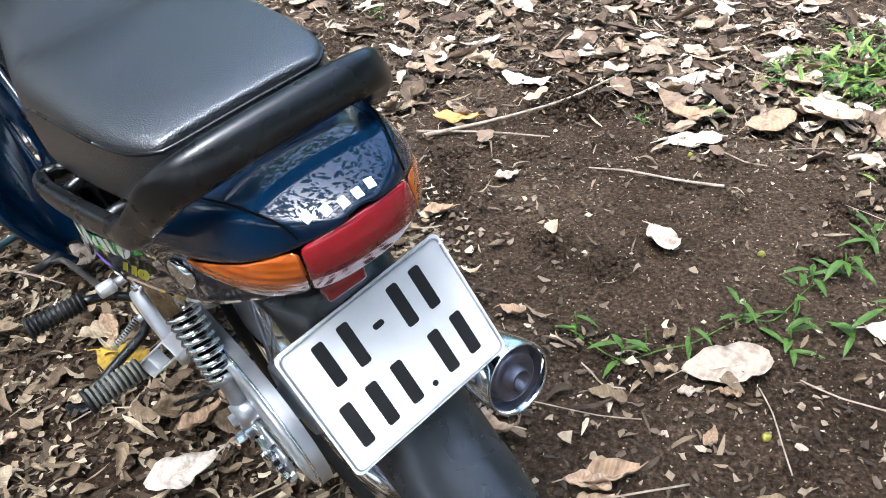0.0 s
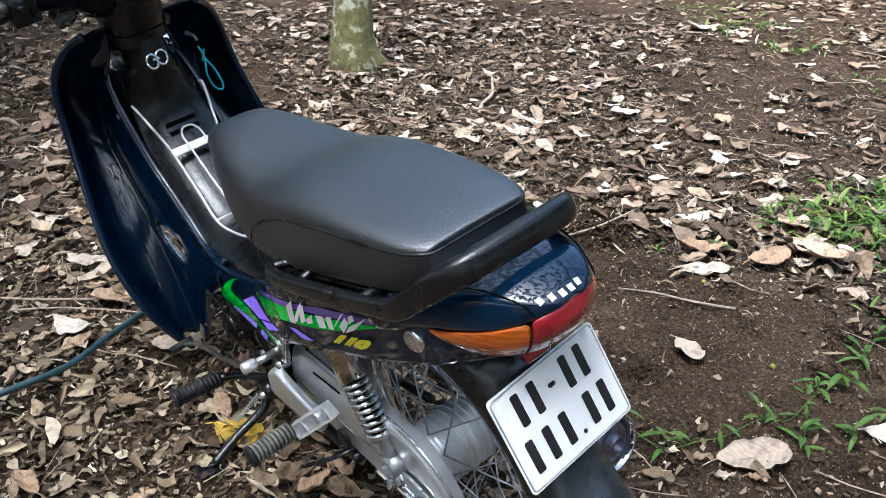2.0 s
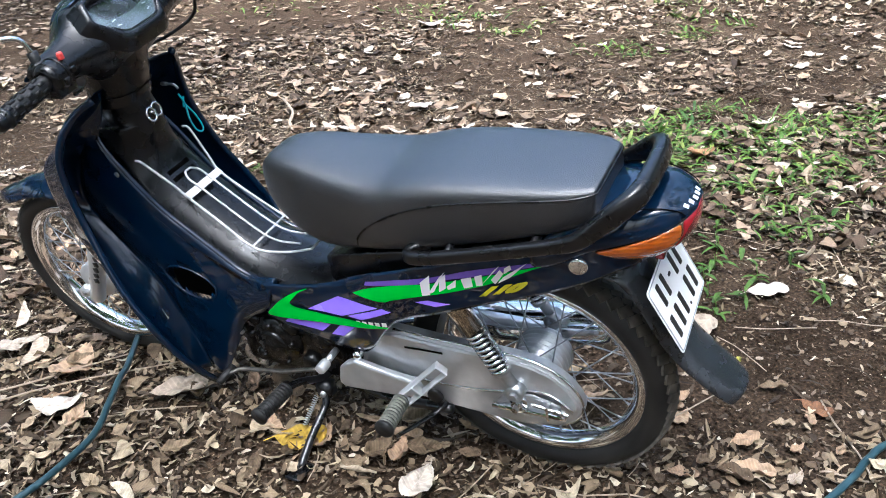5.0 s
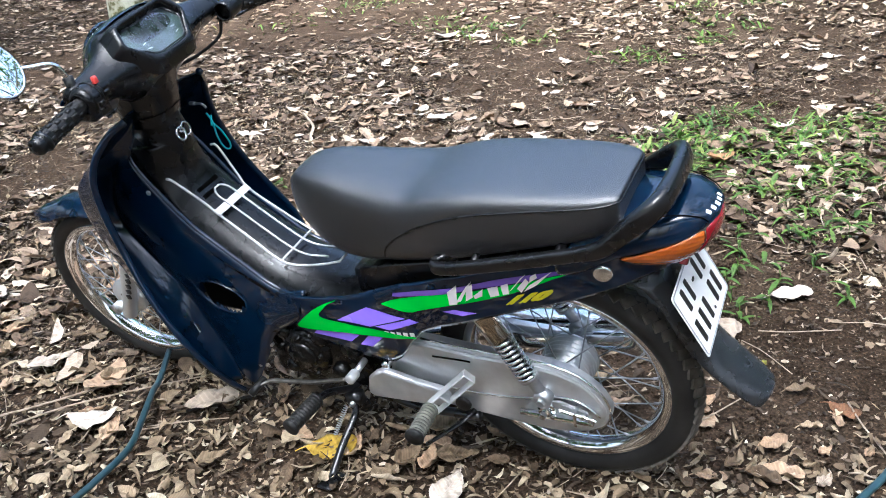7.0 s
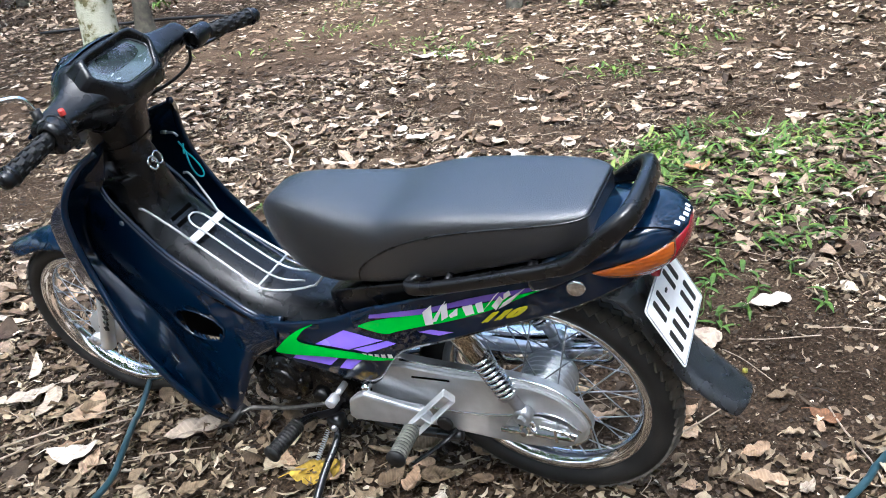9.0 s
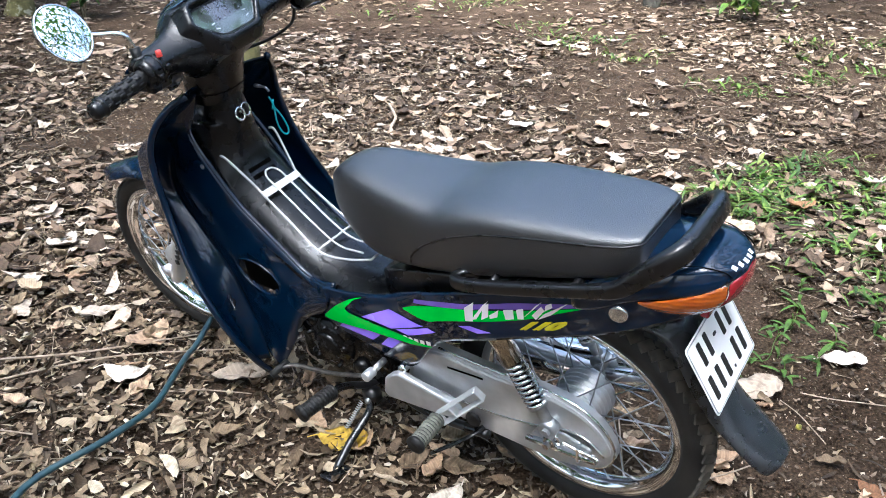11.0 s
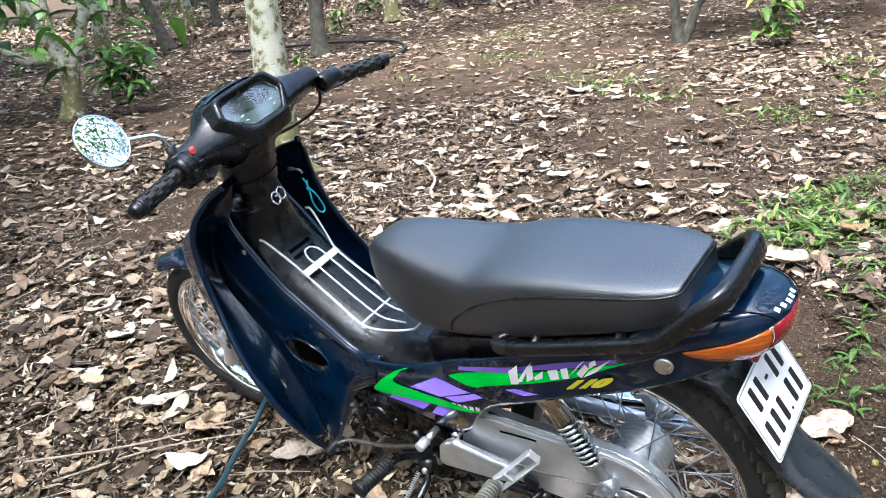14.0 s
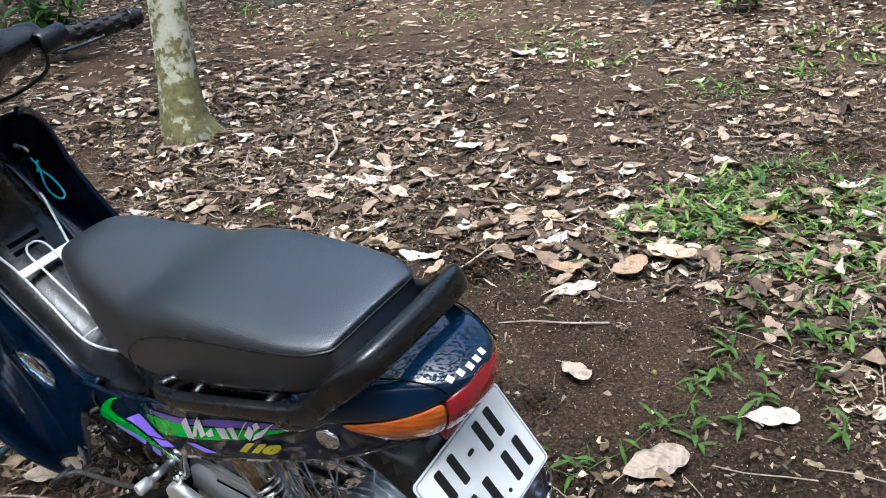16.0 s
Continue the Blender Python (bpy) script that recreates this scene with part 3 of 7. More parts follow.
leaves("pale_leaves", px_, py_, (0.055, 0.14), (0.004, 0.026), LITTER, "tan and pale dry leaves lying on dark soil", "leaf litter", wild=0.18, torn=0.4, rolled=0.06)
mx, my = scatter(19000, -9, 14, 5.4, 15, lambda x, y: 0.25 + 0.65 * open_ground(x, y))
leaves("far_leaf_litter", mx, my, (0.06, 0.15), (0.0, 0.025), LITTER, "litter of dry fallen leaves on the plantation floor", "leaf litter", rows=4, across=3, wild=0.18, torn=0.35)
mx, my = scatter(42000, -7, 12, 5.0, 14, lambda x, y: open_ground(x, y) ** 0.6 * np.clip(1.9 - y * 0.1, 0.3, 1))
leaves("far_broken_leaves", mx, my, (0.03, 0.09), (0.0, 0.014), FIBRE, "dark broken leaves covering the plantation floor", "leaf litter", rows=3, across=3, wild=0.3, ratio=(0.2, 0.55), torn=0.5)
fx, fy = scatter(34000, -20, 22, 14, 36, lambda x, y: 0.5 + 0.5 * open_ground(x, y))
leaves("distant_leaf_litter", fx, fy, (0.1, 0.22), (0.0, 0.03), LITTER, "pale dry leaves strewn under distant trees", "leaf litter", rows=3, across=3)
cx, cy = scatter(95000, -3, 3.6, 0.2, 5, lambda x, y: (0.14 + 0.86 * open_ground(x, y)) * fade(x, y, -3, 3.6, 0.2, 5, 0.6))
leaves("leaf_crumbs", cx, cy, (0.006, 0.032), (0.0, 0.007), CRUMBS, "crumbled bits of dead leaf on soil", "leaf litter", rows=3, across=2, wild=0.5, torn=0.5)
bx, by = scatter(60000, -9, 10, -7, 5.8, lambda x, y: (1 - fade(x, y, -4.1, 5.1, -0.85, 6.1)) * np.clip(1.25 - 0.09 * np.hypot(x, y), 0.1, 1) * (0.45 + 0.55 * drift(x, y, 1.1, 31)))
leaves("outer_leaf_litter", bx, by, (0.03, 0.13), (0.0, 0.02), NEARBY, "dry fallen leaves strewn round the clearing", "leaf litter", rows=4, across=3, wild=0.45)
fx, fy = scatter(60000, -3.4, 5.0, 0.0, 6.8, lambda x, y: (0.12 + 0.3 * (y > 2.3) + 0.6 * open_ground(x, y)) * fade(x, y, -3.4, 5.0, 0.0, 6.8, 0.8) * np.where((x < 0.9) & (x > 0.0) & (y < 2.0), 0.25, 1))
leaves("leaf_fibres", fx, fy, (0.02, 0.085), (0.0, 0.016), FIBRE, "stringy strips and stalks of rotted leaves", "leaf litter", rows=4, across=2, wild=0.3, ratio=(0.06, 0.2), torn=0.1)


def pebbles():
    """Soil clods and grains."""
    x, y = scatter(30000, -0.6, 2.2, 0.3, 3.0, lambda x, y: 0.1 + 0.9 * bare(x, y))
    n = len(x)
    r = rng.uniform(0.0008, 0.003, n) * (1 + 2.2 * (rng.uniform(0, 1, n) > 0.975))
    octa = np.array([(1, 0, 0), (0, 1, 0), (-1, 0, 0), (0, -1, 0), (0, 0, 1), (0, 0, -1)], float)
    tri = np.array([(0, 1, 4), (1, 2, 4), (2, 3, 4), (3, 0, 4), (1, 0, 5), (2, 1, 5), (3, 2, 5), (0, 3, 5)])
    v = octa[None] * r[:, None, None] * rng.uniform(0.6, 1.3, (n, 6, 1))
    v = v + np.stack([x, y, height(x, y) + r * 0.3], -1)[:, None, :]
    f = (tri[None] + (np.arange(n) * 6)[:, None, None]).reshape(-1, 3)
    return tagged(from_arrays("grit", v.reshape(-1, 3), f, CRUMBS, False), "pale grit strewn on trodden soil", "grit", kind="stuff")


def clods():
    """Dark crumbs of the soil itself, gathered in loose heaps."""
    x, y = scatter(110000, -0.5, 2.6, 0.3, 3.2, lambda x, y: (0.12 + 0.88 * bare(x, y)) * np.clip(0.35 + 2.2 * (drift(x, y, 9, 51) - 0.45), 0.1, 1))
    n = len(x)
    heap = np.clip((drift(x, y, 9, 51) - 0.6) * 3, 0, 1)
    r = rng.uniform(0.0013, 0.005, n) * (1 + 1.5 * heap * rng.uniform(0, 1, n))
    cube = np.array([(1, 0, 0.2), (0.2, 1, 0), (-1, 0.1, 0.1), (0, -1, -0.1), (0.1, 0, 1), (0, 0.1, -1)], float)
    tri = np.array([(0, 1, 4), (1, 2, 4), (2, 3, 4), (3, 0, 4), (1, 0, 5), (2, 1, 5), (3, 2, 5), (0, 3, 5)])
    a = rng.uniform(0, math.tau, n)[:, None]
    c, s = np.cos(a), np.sin(a)
    v = cube[None] * r[:, None, None] * rng.uniform(0.55, 1.35, (n, 6, 1))
    v = np.stack([v[..., 0] * c - v[..., 1] * s, v[..., 0] * s + v[..., 1] * c, v[..., 2]], -1)
    v = v + np.stack([x, y, height(x, y) + r * (0.2 + 2.2 * heap * rng.uniform(0, 1, n))], -1)[:, None, :]
    f = (tri[None] + (np.arange(n) * 6)[:, None, None]).reshape(-1, 3)
    return tagged(from_arrays("soil_crumbs", v.reshape(-1, 3), f, SOIL, True), "dark crumbly soil in small loose heaps", "soil", kind="stuff")


pebbles()
clods()


def twigs(n, x0, x1, y0, y1):
    bm = B()
    for _ in range(n):
        x, y, a, ln = random.uniform(x0, x1), random.uniform(y0, y1), random.uniform(0, math.tau), random.uniform(0.06, 0.3)
        if random.random() < float(bare(np.array(x), np.array(y))):
            continue
        z = float(height(x, y)) + 0.012
        pts = [(x + ln * (k / 3 - 0.5) * math.cos(a) + random.uniform(-0.01, 0.01), y + ln * (k / 3 - 0.5) * math.sin(a) + random.uniform(-0.01, 0.01), z + random.uniform(-0.004, 0.014)) for k in range(4)]
        tube(bm, pts, random.uniform(0.0008, 0.0024), 5, 2)
    return thing("fallen_twigs", bm, TWIG, "thin dry twigs lying among the leaves", "twigs", kind="stuff")


twigs(850, -2.8, 3.4, 0.4, 5.5)

# ---- leaves and sticks that stand out ----


def big_leaf(x, y, length, width, yaw, material, label, lift=0.02, curl=0.15, cup=0.2, lean=0.05):
    bm = B()
    rows, across, grid = 13, 7, []
    for i in range(rows):
        t = i / (rows - 1)
        prof = math.sin(math.pi * (0.03 + 0.94 * t) ** 0.8) ** 0.8
        row = []
        for j in range(across):
            s = j / (across - 1) * 2 - 1
            wob = 0.004 * math.sin(9 * t + 5 * s) + 0.003 * math.sin(17 * t - 4 * s)
            z = curl * (t - 0.5) ** 2 * length * 2 + cup * abs(s) ** 1.5 * width * 0.5 * prof + wob + 0.0025 * abs(math.sin(t * 22 + abs(s) * 4)) * (1 - s * s)
            row.append(((t - 0.5) * length, s * width * 0.5 * prof * (1 + 0.05 * math.sin(t * 31 + s)), z))
        grid.append(row)
    layer = bm.loops.layers.uv.new("leaf")
    sheet(bm, grid)
    for f in bm.faces:
        for lp in f.loops:
            c = lp.vert.co
            lp[layer].uv = (c.x / length + 0.5, 2 * c.y / width)
    tube(bm, [((k / 6 - 0.5) * length, 0, curl * (k / 6 - 0.5) ** 2 * length * 2 + 0.0012) for k in range(7)] + [(length * 0.72, 0.01, curl * length * 0.3)], 0.0013, 5, 2)
    ob = thing("fallen_leaf", bm, material, label, "leaf", "fallen leaves")
    thick(ob, 0.0006)
    ob.matrix_world = pose(x, y, float(height(x, y)) + lift, random.uniform(-4, 4), math.degrees(lean) * 2, yaw)
    return ob


PALE_LABEL = "large pale dry leaf fallen flat on the litter"
LEAVES = (
    (-0.85, 1.51, 0.15, 160, PALE), (-1.14, 1.59, 0.14, 150, PALE), (0.495, 1.135, 0.16, 185, PALE), (0.46, 1.53, 0.12, 100, PALE),
    (-0.43, 0.915, 0.12, 40, PALE), (0.64, 2.0, 0.15, 170, PALE), (0.66, 2.11, 0.14, 10, TAN), (0.86, 2.06, 0.15, 200, TAN),
    (1.02, 2.08, 0.2, 110, TAN), (0.73, 3.65, 0.16, 20, PALE), (1.78, 5.95, 0.24, 0, PALE), (1.07, 3.35, 0.16, 80, PALE),
    (0.28, 3.5, 0.14, 0, PALE), (1.05, 2.33, 0.15, 40, TAN), (1.43, 2.21, 0.14, 0, BROWN), (1.96, 2.42, 0.14, 60, PALE),
    (-1.1, 1.8, 0.17, 60, TAN), (-1.25, 1.99, 0.14, 20, PALE), (-1.45, 2.6, 0.15, 70, PALE), (0.83, 1.2, 0.12, 150, PALE),
    (0.22, 0.85, 0.07, 20, TAN), (0.52, 0.72, 0.08, 100, BROWN), (0.28, 0.7, 0.07, 170, TAN), (0.14, 1.86, 0.07, 30, PALE),
)
for x, y, ln, yaw, mt in LEAVES:
    text = {PALE: PALE_LABEL, TAN: "dry tan leaf with raised veins lying on soil", BROWN: "curled dark brown dead leaf on the ground"}[mt]
    big_leaf(x, y, ln, ln * random.uniform(0.52, 0.66), yaw, mt, text, 0.014 if bare(np.array(x), np.array(y)) > 0.5 else 0.03, random.uniform(0.0, 0.35), random.uniform(-0.1, 0.4))
# rolled brown leaves strewn on the bare soil beside the rear wheel
for x, y, ln, yaw, mt, cup in (
    (0.188, 0.632, 0.085, 110, BROWN2, 0.9),
    (0.232, 0.619, 0.09, 120, TAN, 0.8),
    (0.297, 0.566, 0.06, 20, PALE, 0.2),
    (0.48, 0.702, 0.055, 60, TAN, 0.5),
    (0.372, 0.636, 0.045, 10, TAN, 0.3),
    (0.449, 0.586, 0.045, 30, TAN, 0.3),
    (0.493, 0.831, 0.07, 150, BROWN2, 0.7),
    (0.043, 0.716, 0.07, 80, BROWN2, 0.6),
    (0.099, 0.69, 0.07, 130, TAN, 0.6),
    (0.019, 0.763, 0.06, 30, BROWN2, 0.6),
    (0.409, 0.713, 0.05, 140, BROWN2, 0.8),
    (0.171, 0.7, 0.06, 10, BROWN2, 0.6),
    (0.253, 0.899, 0.1, 20, TAN, 1.1),
    (0.213, 0.882, 0.075, 160, TAN, 1),
    (0.427, 0.976, 0.05, 60, TAN, 0.1),
    (0.418, 1.239, 0.045, 50, BROWN2, 0.6),
    (0.272, 1.065, 0.07, 150, BROWN2, 0.9),
    (0.417, 1.082, 0.045, 10, PALE, 0.3),
    (0.484, 1.074, 0.04, 150, TAN, 0.3),
    (0.385, 1.139, 0.05, 170, BROWN2, 0.5)):
    big_leaf(x, y, ln, ln * 0.45, yaw, mt, {PALE: PALE_LABEL, TAN: "dry tan leaf curled up on bare soil", BROWN2: "small rolled brown leaf on bare soil"}[mt], 0.012, 0.1, cup)
# single leaves of the litter that can be told apart
forms = []
for k in range(12):
    far = k % 2
    mt = ((BROWN2, TAN, BROWN2)[k // 2 % 3], (PALE, TAN, PALE)[k // 2 % 3])[far]
    ln = random.uniform(0.07, 0.1) if not far else random.uniform(0.1, 0.15)
    x, y = ((-1.35 + 0.2 * k, 2.3), (0.6 + 0.2 * k, 3.0 + 0.2 * k))[far]
    forms.append(big_leaf(x, y, ln, ln * random.uniform(0.45, 0.65), random.uniform(0, 360), mt, ("dry brown curled leaf of the litter", "dry pale leaf lying on dark soil")[far], 0.02, random.uniform(0.1, 0.6) if not far else random.uniform(0.0, 0.2), random.uniform(-0.4, 1.0) if not far else random.uniform(-0.2, 0.25), 0.1 if not far else 0.02))
placed = 0
while placed < 250:
    far = placed % 2
    x, y = (random.uniform(-1.7, 0.15), random.uniform(0.5, 2.7)) if not far else (random.uniform(-1.6, 3.6), random.uniform(2.3, 6.2))
    if random.random() < float(bare(np.array(x), np.array(y))) * (0.97 if not far else 0.55):
        continue
    if (-1.25 < x < -0.88 and abs(x - float(np.interp(y, (1.25, 1.375, 1.5, 1.7, 2.0), (-1.17, -1.062, -1.018, -0.962, -0.88)))) < 0.09) or (y < 0.95 and x > -0.8) or math.hypot(x + 0.65, y - 1.075) < 0.07 or math.hypot(x + 0.115, y - 0.897) < 0.12 or math.hypot(x + 0.9, y - 1.88) < 0.14:
        continue
    pick = forms[random.randrange(6) * 2 + far]
    size = random.uniform(0.7, 1.15) if far else random.uniform(0.6, 1.0)
    ob = copy_thing(pick, pose(x, y, float(height(x, y)) + random.uniform(0.012, 0.03 - 0.01 * far), random.gauss(0, 14 - 8 * far), random.gauss(0, 10 - 6 * far), random.uniform(0, 360)))
    ob.scale = (size, size, size)
    placed += 1
big_leaf(-0.617, 1.18, 0.125, 0.09, 150, GOLD, "freshly fallen yellow leaf under the side stand", 0.018, 0.1, 0.05)
big_leaf(0.01, 2.18, 0.13, 0.06, 10, ORANGE, "dry orange-yellow leaf on bare soil", 0.02, 0.2, 0.3)


def stick(pts, r, label):
    bm = B()
    tube(bm, [(x, y, float(height(x, y)) + z) for x, y, z in pts], r, 7, 5, 1.0, r * 0.5)
    return thing("stick", bm, TWIG, label, "stick", "fallen sticks")


stick([(0.66, 1.76, 0.008), (0.55, 1.79, 0.012), (0.45, 1.85, 0.012), (0.35, 1.88, 0.01)], 0.004, "thin dry stick lying on bare soil")
stick([(-0.08, 2.08, 0.02), (0.12, 2.17, 0.025), (0.34, 2.31, 0.02), (0.54, 2.48, 0.015)], 0.006, "long thin dry branch on the soil")
stick([(-0.1, 2.12, 0.015), (0.1, 2.1, 0.02), (0.27, 2.08, 0.012)], 0.004, "thin dry stick lying on bare soil")
stick([(0.0, 3.6, 0.01), (0.03, 3.78, 0.03), (0.09, 3.95, 0.05), (0.1, 4.2, 0.06)], 0.012, "forked dry branch among fallen leaves")
stick([(-1.6, 1.75, 0.03), (-1.3, 1.72, 0.035), (-0.95, 1.8, 0.03)], 0.004, "long thin dry branch among the leaves")
stick([(-1.5, 1.62, 0.03), (-1.2, 1.68, 0.04), (-0.8, 1.66, 0.03)], 0.0035, "long thin dry branch among the leaves")
for x, y in ((0.62, 1.93), (0.66, 1.47), (0.52, 0.98), (-0.95, 1.2)):
    bm = B()
    bmesh.ops.create_icosphere(bm, subdivisions=2, radius=0.008, matrix=Matrix.Translation((x, y, float(height(x, y)) + 0.006)))
    for v in bm.verts:
        v.co += 0.003 * noise.noise_vector(v.co * 160)
    thing("fallen_fruit", bm, FRUIT, "small yellow-green rotting fruit on soil", "fruit", "fallen fruit")

# ---- hose ----
bm = B()
hose_pts = [(-0.72, 2.35, 0.03), (-0.88, 2.0, 0.04), (-0.962, 1.7, 0.042), (-0.985, 1.63, 0.042), (-1.018, 1.5, 0.052), (-1.062, 1.375, 0.056), (-1.155, 1.262, 0.056), (-1.33, 1.1, 0.045), (-1.3, 0.75, 0.02), (-0.75, 0.42, 0.02), (-0.1, 0.4, 0.02), (0.35, 0.495, 0.02), (0.46, 0.53, 0.02), (0.58, 0.545, 0.02), (0.95, 0.5, 0.02), (1.5, 0.2, 0.02)]
tube(bm, [(x, y, float(height(x, y)) + z) for x, y, z in hose_pts], 0.0083, 10, 6)
thing("garden_hose", bm, HOSE, "dusty blue-green rubber garden hose lying across the litter", "hose")
bm = B()
tube(bm, [(-1.2, 13.0, 0.04), (-0.214, 12.62, 0.04), (0.38, 12.25, 0.05), (0.77, 11.9, 0.05), (1.06, 11.58, 0.05), (1.194, 11.18, 0.05), (1.187, 10.62, 0.04), (1.06, 10.17, 0.03), (0.84, 9.85, 0.02)], 0.022, 8, 5)
thing("irrigation_pipe", bm, RUBBER, "black irrigation pipe lying under distant trees", "pipe")

# ---- weeds ----


def blade(bm, base, yaw, length, width, rise, droop):
    """A lance-shaped leaf that arches out from its base."""
    c, s = math.cos(yaw), math.sin(yaw)
    rows = []
    for i in range(5):
        t = i / 4
        w = width * math.sin(math.pi * (0.12 + 0.86 * t)) * 0.5
        d, z = length * t, rise * t - droop * t * t
        rows.append([(base[0] + c * d - s * k * w, base[1] + s * d + c * k * w, base[2] + z + abs(k) * w * 0.5) for k in (-1, 0, 1)])
    sheet(bm, rows)


def weed(x, y, n, reach, label="small green weed with narrow pointed leaves"):
    root = tagged(new("weed"), label, "weed", "weeds")
    root.location = (x, y, float(height(x, y)))
    for k in range(n):
        bm = B()
        base = (random.uniform(-0.012, 0.012), random.uniform(-0.012, 0.012), random.uniform(0.0, 0.05))
        blade(bm, base, random.uniform(0, math.tau), reach * random.uniform(0.6, 1.15), reach * random.uniform(0.17, 0.25), reach * random.uniform(0.05, 0.6), reach * random.uniform(0.15, 0.6))
        part("leaf", bm, BLADE, root)
    bm = B()
    tube(bm, [(0, 0, -0.01), (0.004, 0, 0.03), (0, 0.006, 0.055)], 0.0016, 5, 2)
    part("stem", bm, BLADE, root)
    return root


for x, y, n, r in ((0.235, 1.235, 9, 0.05), (0.31, 1.17, 7, 0.06), (0.36, 1.2, 5, 0.05), (0.44, 1.2, 5, 0.05), (0.56, 1.27, 9, 0.06), (0.62, 1.19, 10, 0.07), (0.66, 1.27, 6, 0.05), (0.72, 1.36, 8, 0.07), (0.8, 1.4, 10, 0.08), (0.9, 1.5, 9, 0.07), (0.98, 1.6, 8, 0.07), (0.74, 1.2, 8, 0.07), (0.86, 1.28, 8, 0.07), (0.54, 2.14, 6, 0.04), (0.72, 2.12, 6, 0.05), (1.02, 1.3, 9, 0.07), (1.15, 1.45, 10, 0.08), (1.3, 1.42, 9, 0.08), (1.1, 1.7, 8, 0.07), (1.32, 1.62, 9, 0.08), (1.25, 1.85, 8, 0.07), (-0.28, 3.12, 8, 0.06), (1.45, 1.2, 9, 0.08), (0.95, 1.1, 8, 0.07)):
    weed(x, y, max(3, round(n * 0.6)), r * 0.95)
bm = B()
tube(bm, [(x, y, float(height(x, y)) + 0.01 + 0.006 * math.sin(40 * x)) for x, y in ((0.2, 1.25), (0.235, 1.235), (0.31, 1.17), (0.4, 1.2), (0.46, 1.215), (0.56, 1.27), (0.62, 1.26), (0.72, 1.36), (0.8, 1.4), (0.9, 1.5), (0.98, 1.6))], 0.0014, 5, 4)
thing("creeping_stem", bm, BLADE, "thin green runner linking weeds across bare soil", "weed", "weeds")
bm = B()
for px, py, sx, sy, n in ((1.45, 1.85, 0.35, 0.2, 130), (1.2, 1.5, 0.2, 0.12, 50), (1.45, 2.4, 0.3, 0.18, 300), (1.22, 2.28, 0.16, 0.12, 130), (2.0, 2.3, 0.4, 0.2, 260), (1.75, 1.8, 0.3, 0.25, 200), (2.4, 2.15, 0.4, 0.3, 260), (1.9, 2.75, 0.3, 0.1, 100), (1.56, 2.62, 0.22, 0.16, 130), (1.12, 2.42, 0.12, 0.1, 60), (1.3, 2.2, 0.16, 0.12, 60), (1.62, 2.12, 0.2, 0.14, 60)):
    for _ in range(n):
        x, y = random.gauss(px, sx * 0.6), random.gauss(py, sy * 0.6)
        r = random.uniform(0.022, 0.078)
        blade(bm, (x, y, float(height(x, y)) + random.uniform(0, 0.04)), random.uniform(0, math.tau), r, r * random.uniform(0.14, 0.3), r * random.uniform(0.1, 1.0), r * random.uniform(0.1, 0.6))
for px, py, sx, n in ((2.15, 6.1, 0.4, 110), (2.2, 5.27, 0.22, 60), (3.2, 4.37, 0.2, 55), (2.48, 4.23, 0.28, 80), (3.6, 4.95, 0.22, 55), (3.73, 4.48, 0.15, 30), (4.67, 5.4, 0.3, 60), (3.98, 5.54, 0.22, 50), (2.09, 6.93, 0.3, 60), (1.0, 8.0, 0.6, 50), (4.6, 7.4, 0.6, 70), (-4.5, 27.0, 3.0, 500), (-1.8, 26.0, 2.5, 500), (-3.8, 23.0, 2.0, 300), (4.9, 12.1, 0.5, 120), (1.98, 8.5, 0.4, 70), (3.0, 10.5, 0.7, 80)):
    for _ in range(n):
        x, y = random.gauss(px, sx * 0.6), random.gauss(py, sx * 0.5)
        r = random.uniform(0.03, 0.085)
        blade(bm, (x, y, float(height(x, y)) + 0.01), random.uniform(0, math.tau), r, r * random.uniform(0.15, 0.3), r * random.uniform(0.3, 1.0), r * 0.3)
thing("grass_patch", bm, BLADE, "patches of low bright green grass and creeping weeds", "grass", kind="stuff")


def shrub(x, y, h, n, label, spread=0.3, leaf=0.16):
    root = tagged(new("shrub"), label, "shrub", "young shrubs")
    root.location = (x, y, float(height(x, y)))
    st, lf = B(), B()
    for k in range(5):
        a = math.tau * k / 5 + random.uniform(-0.4, 0.4)
        top = (spread * 0.6 * math.cos(a), spread * 0.6 * math.sin(a), h * random.uniform(0.7, 1))
        tube(st, [(0, 0, 0), (top[0] * 0.3, top[1] * 0.3, top[2] * 0.5), top], 0.008, 6, 3, 1, 0.003)
    for _ in range(n):
        a, d = random.uniform(0, math.tau), random.uniform(0.1, 1) * spread
        blade(lf, (d * math.cos(a) * 0.7, d * math.sin(a) * 0.7, h * random.uniform(0.25, 1.02)), random.uniform(0, math.tau), leaf * random.uniform(0.6, 1.1), leaf * 0.45, leaf * random.uniform(-0.1, 0.35), leaf * random.uniform(0.2, 0.7))
    part("stem", st, TWIG, root)
    part("foliage", lf, CROWN if h > 0.5 else BLADE, root)
    return root


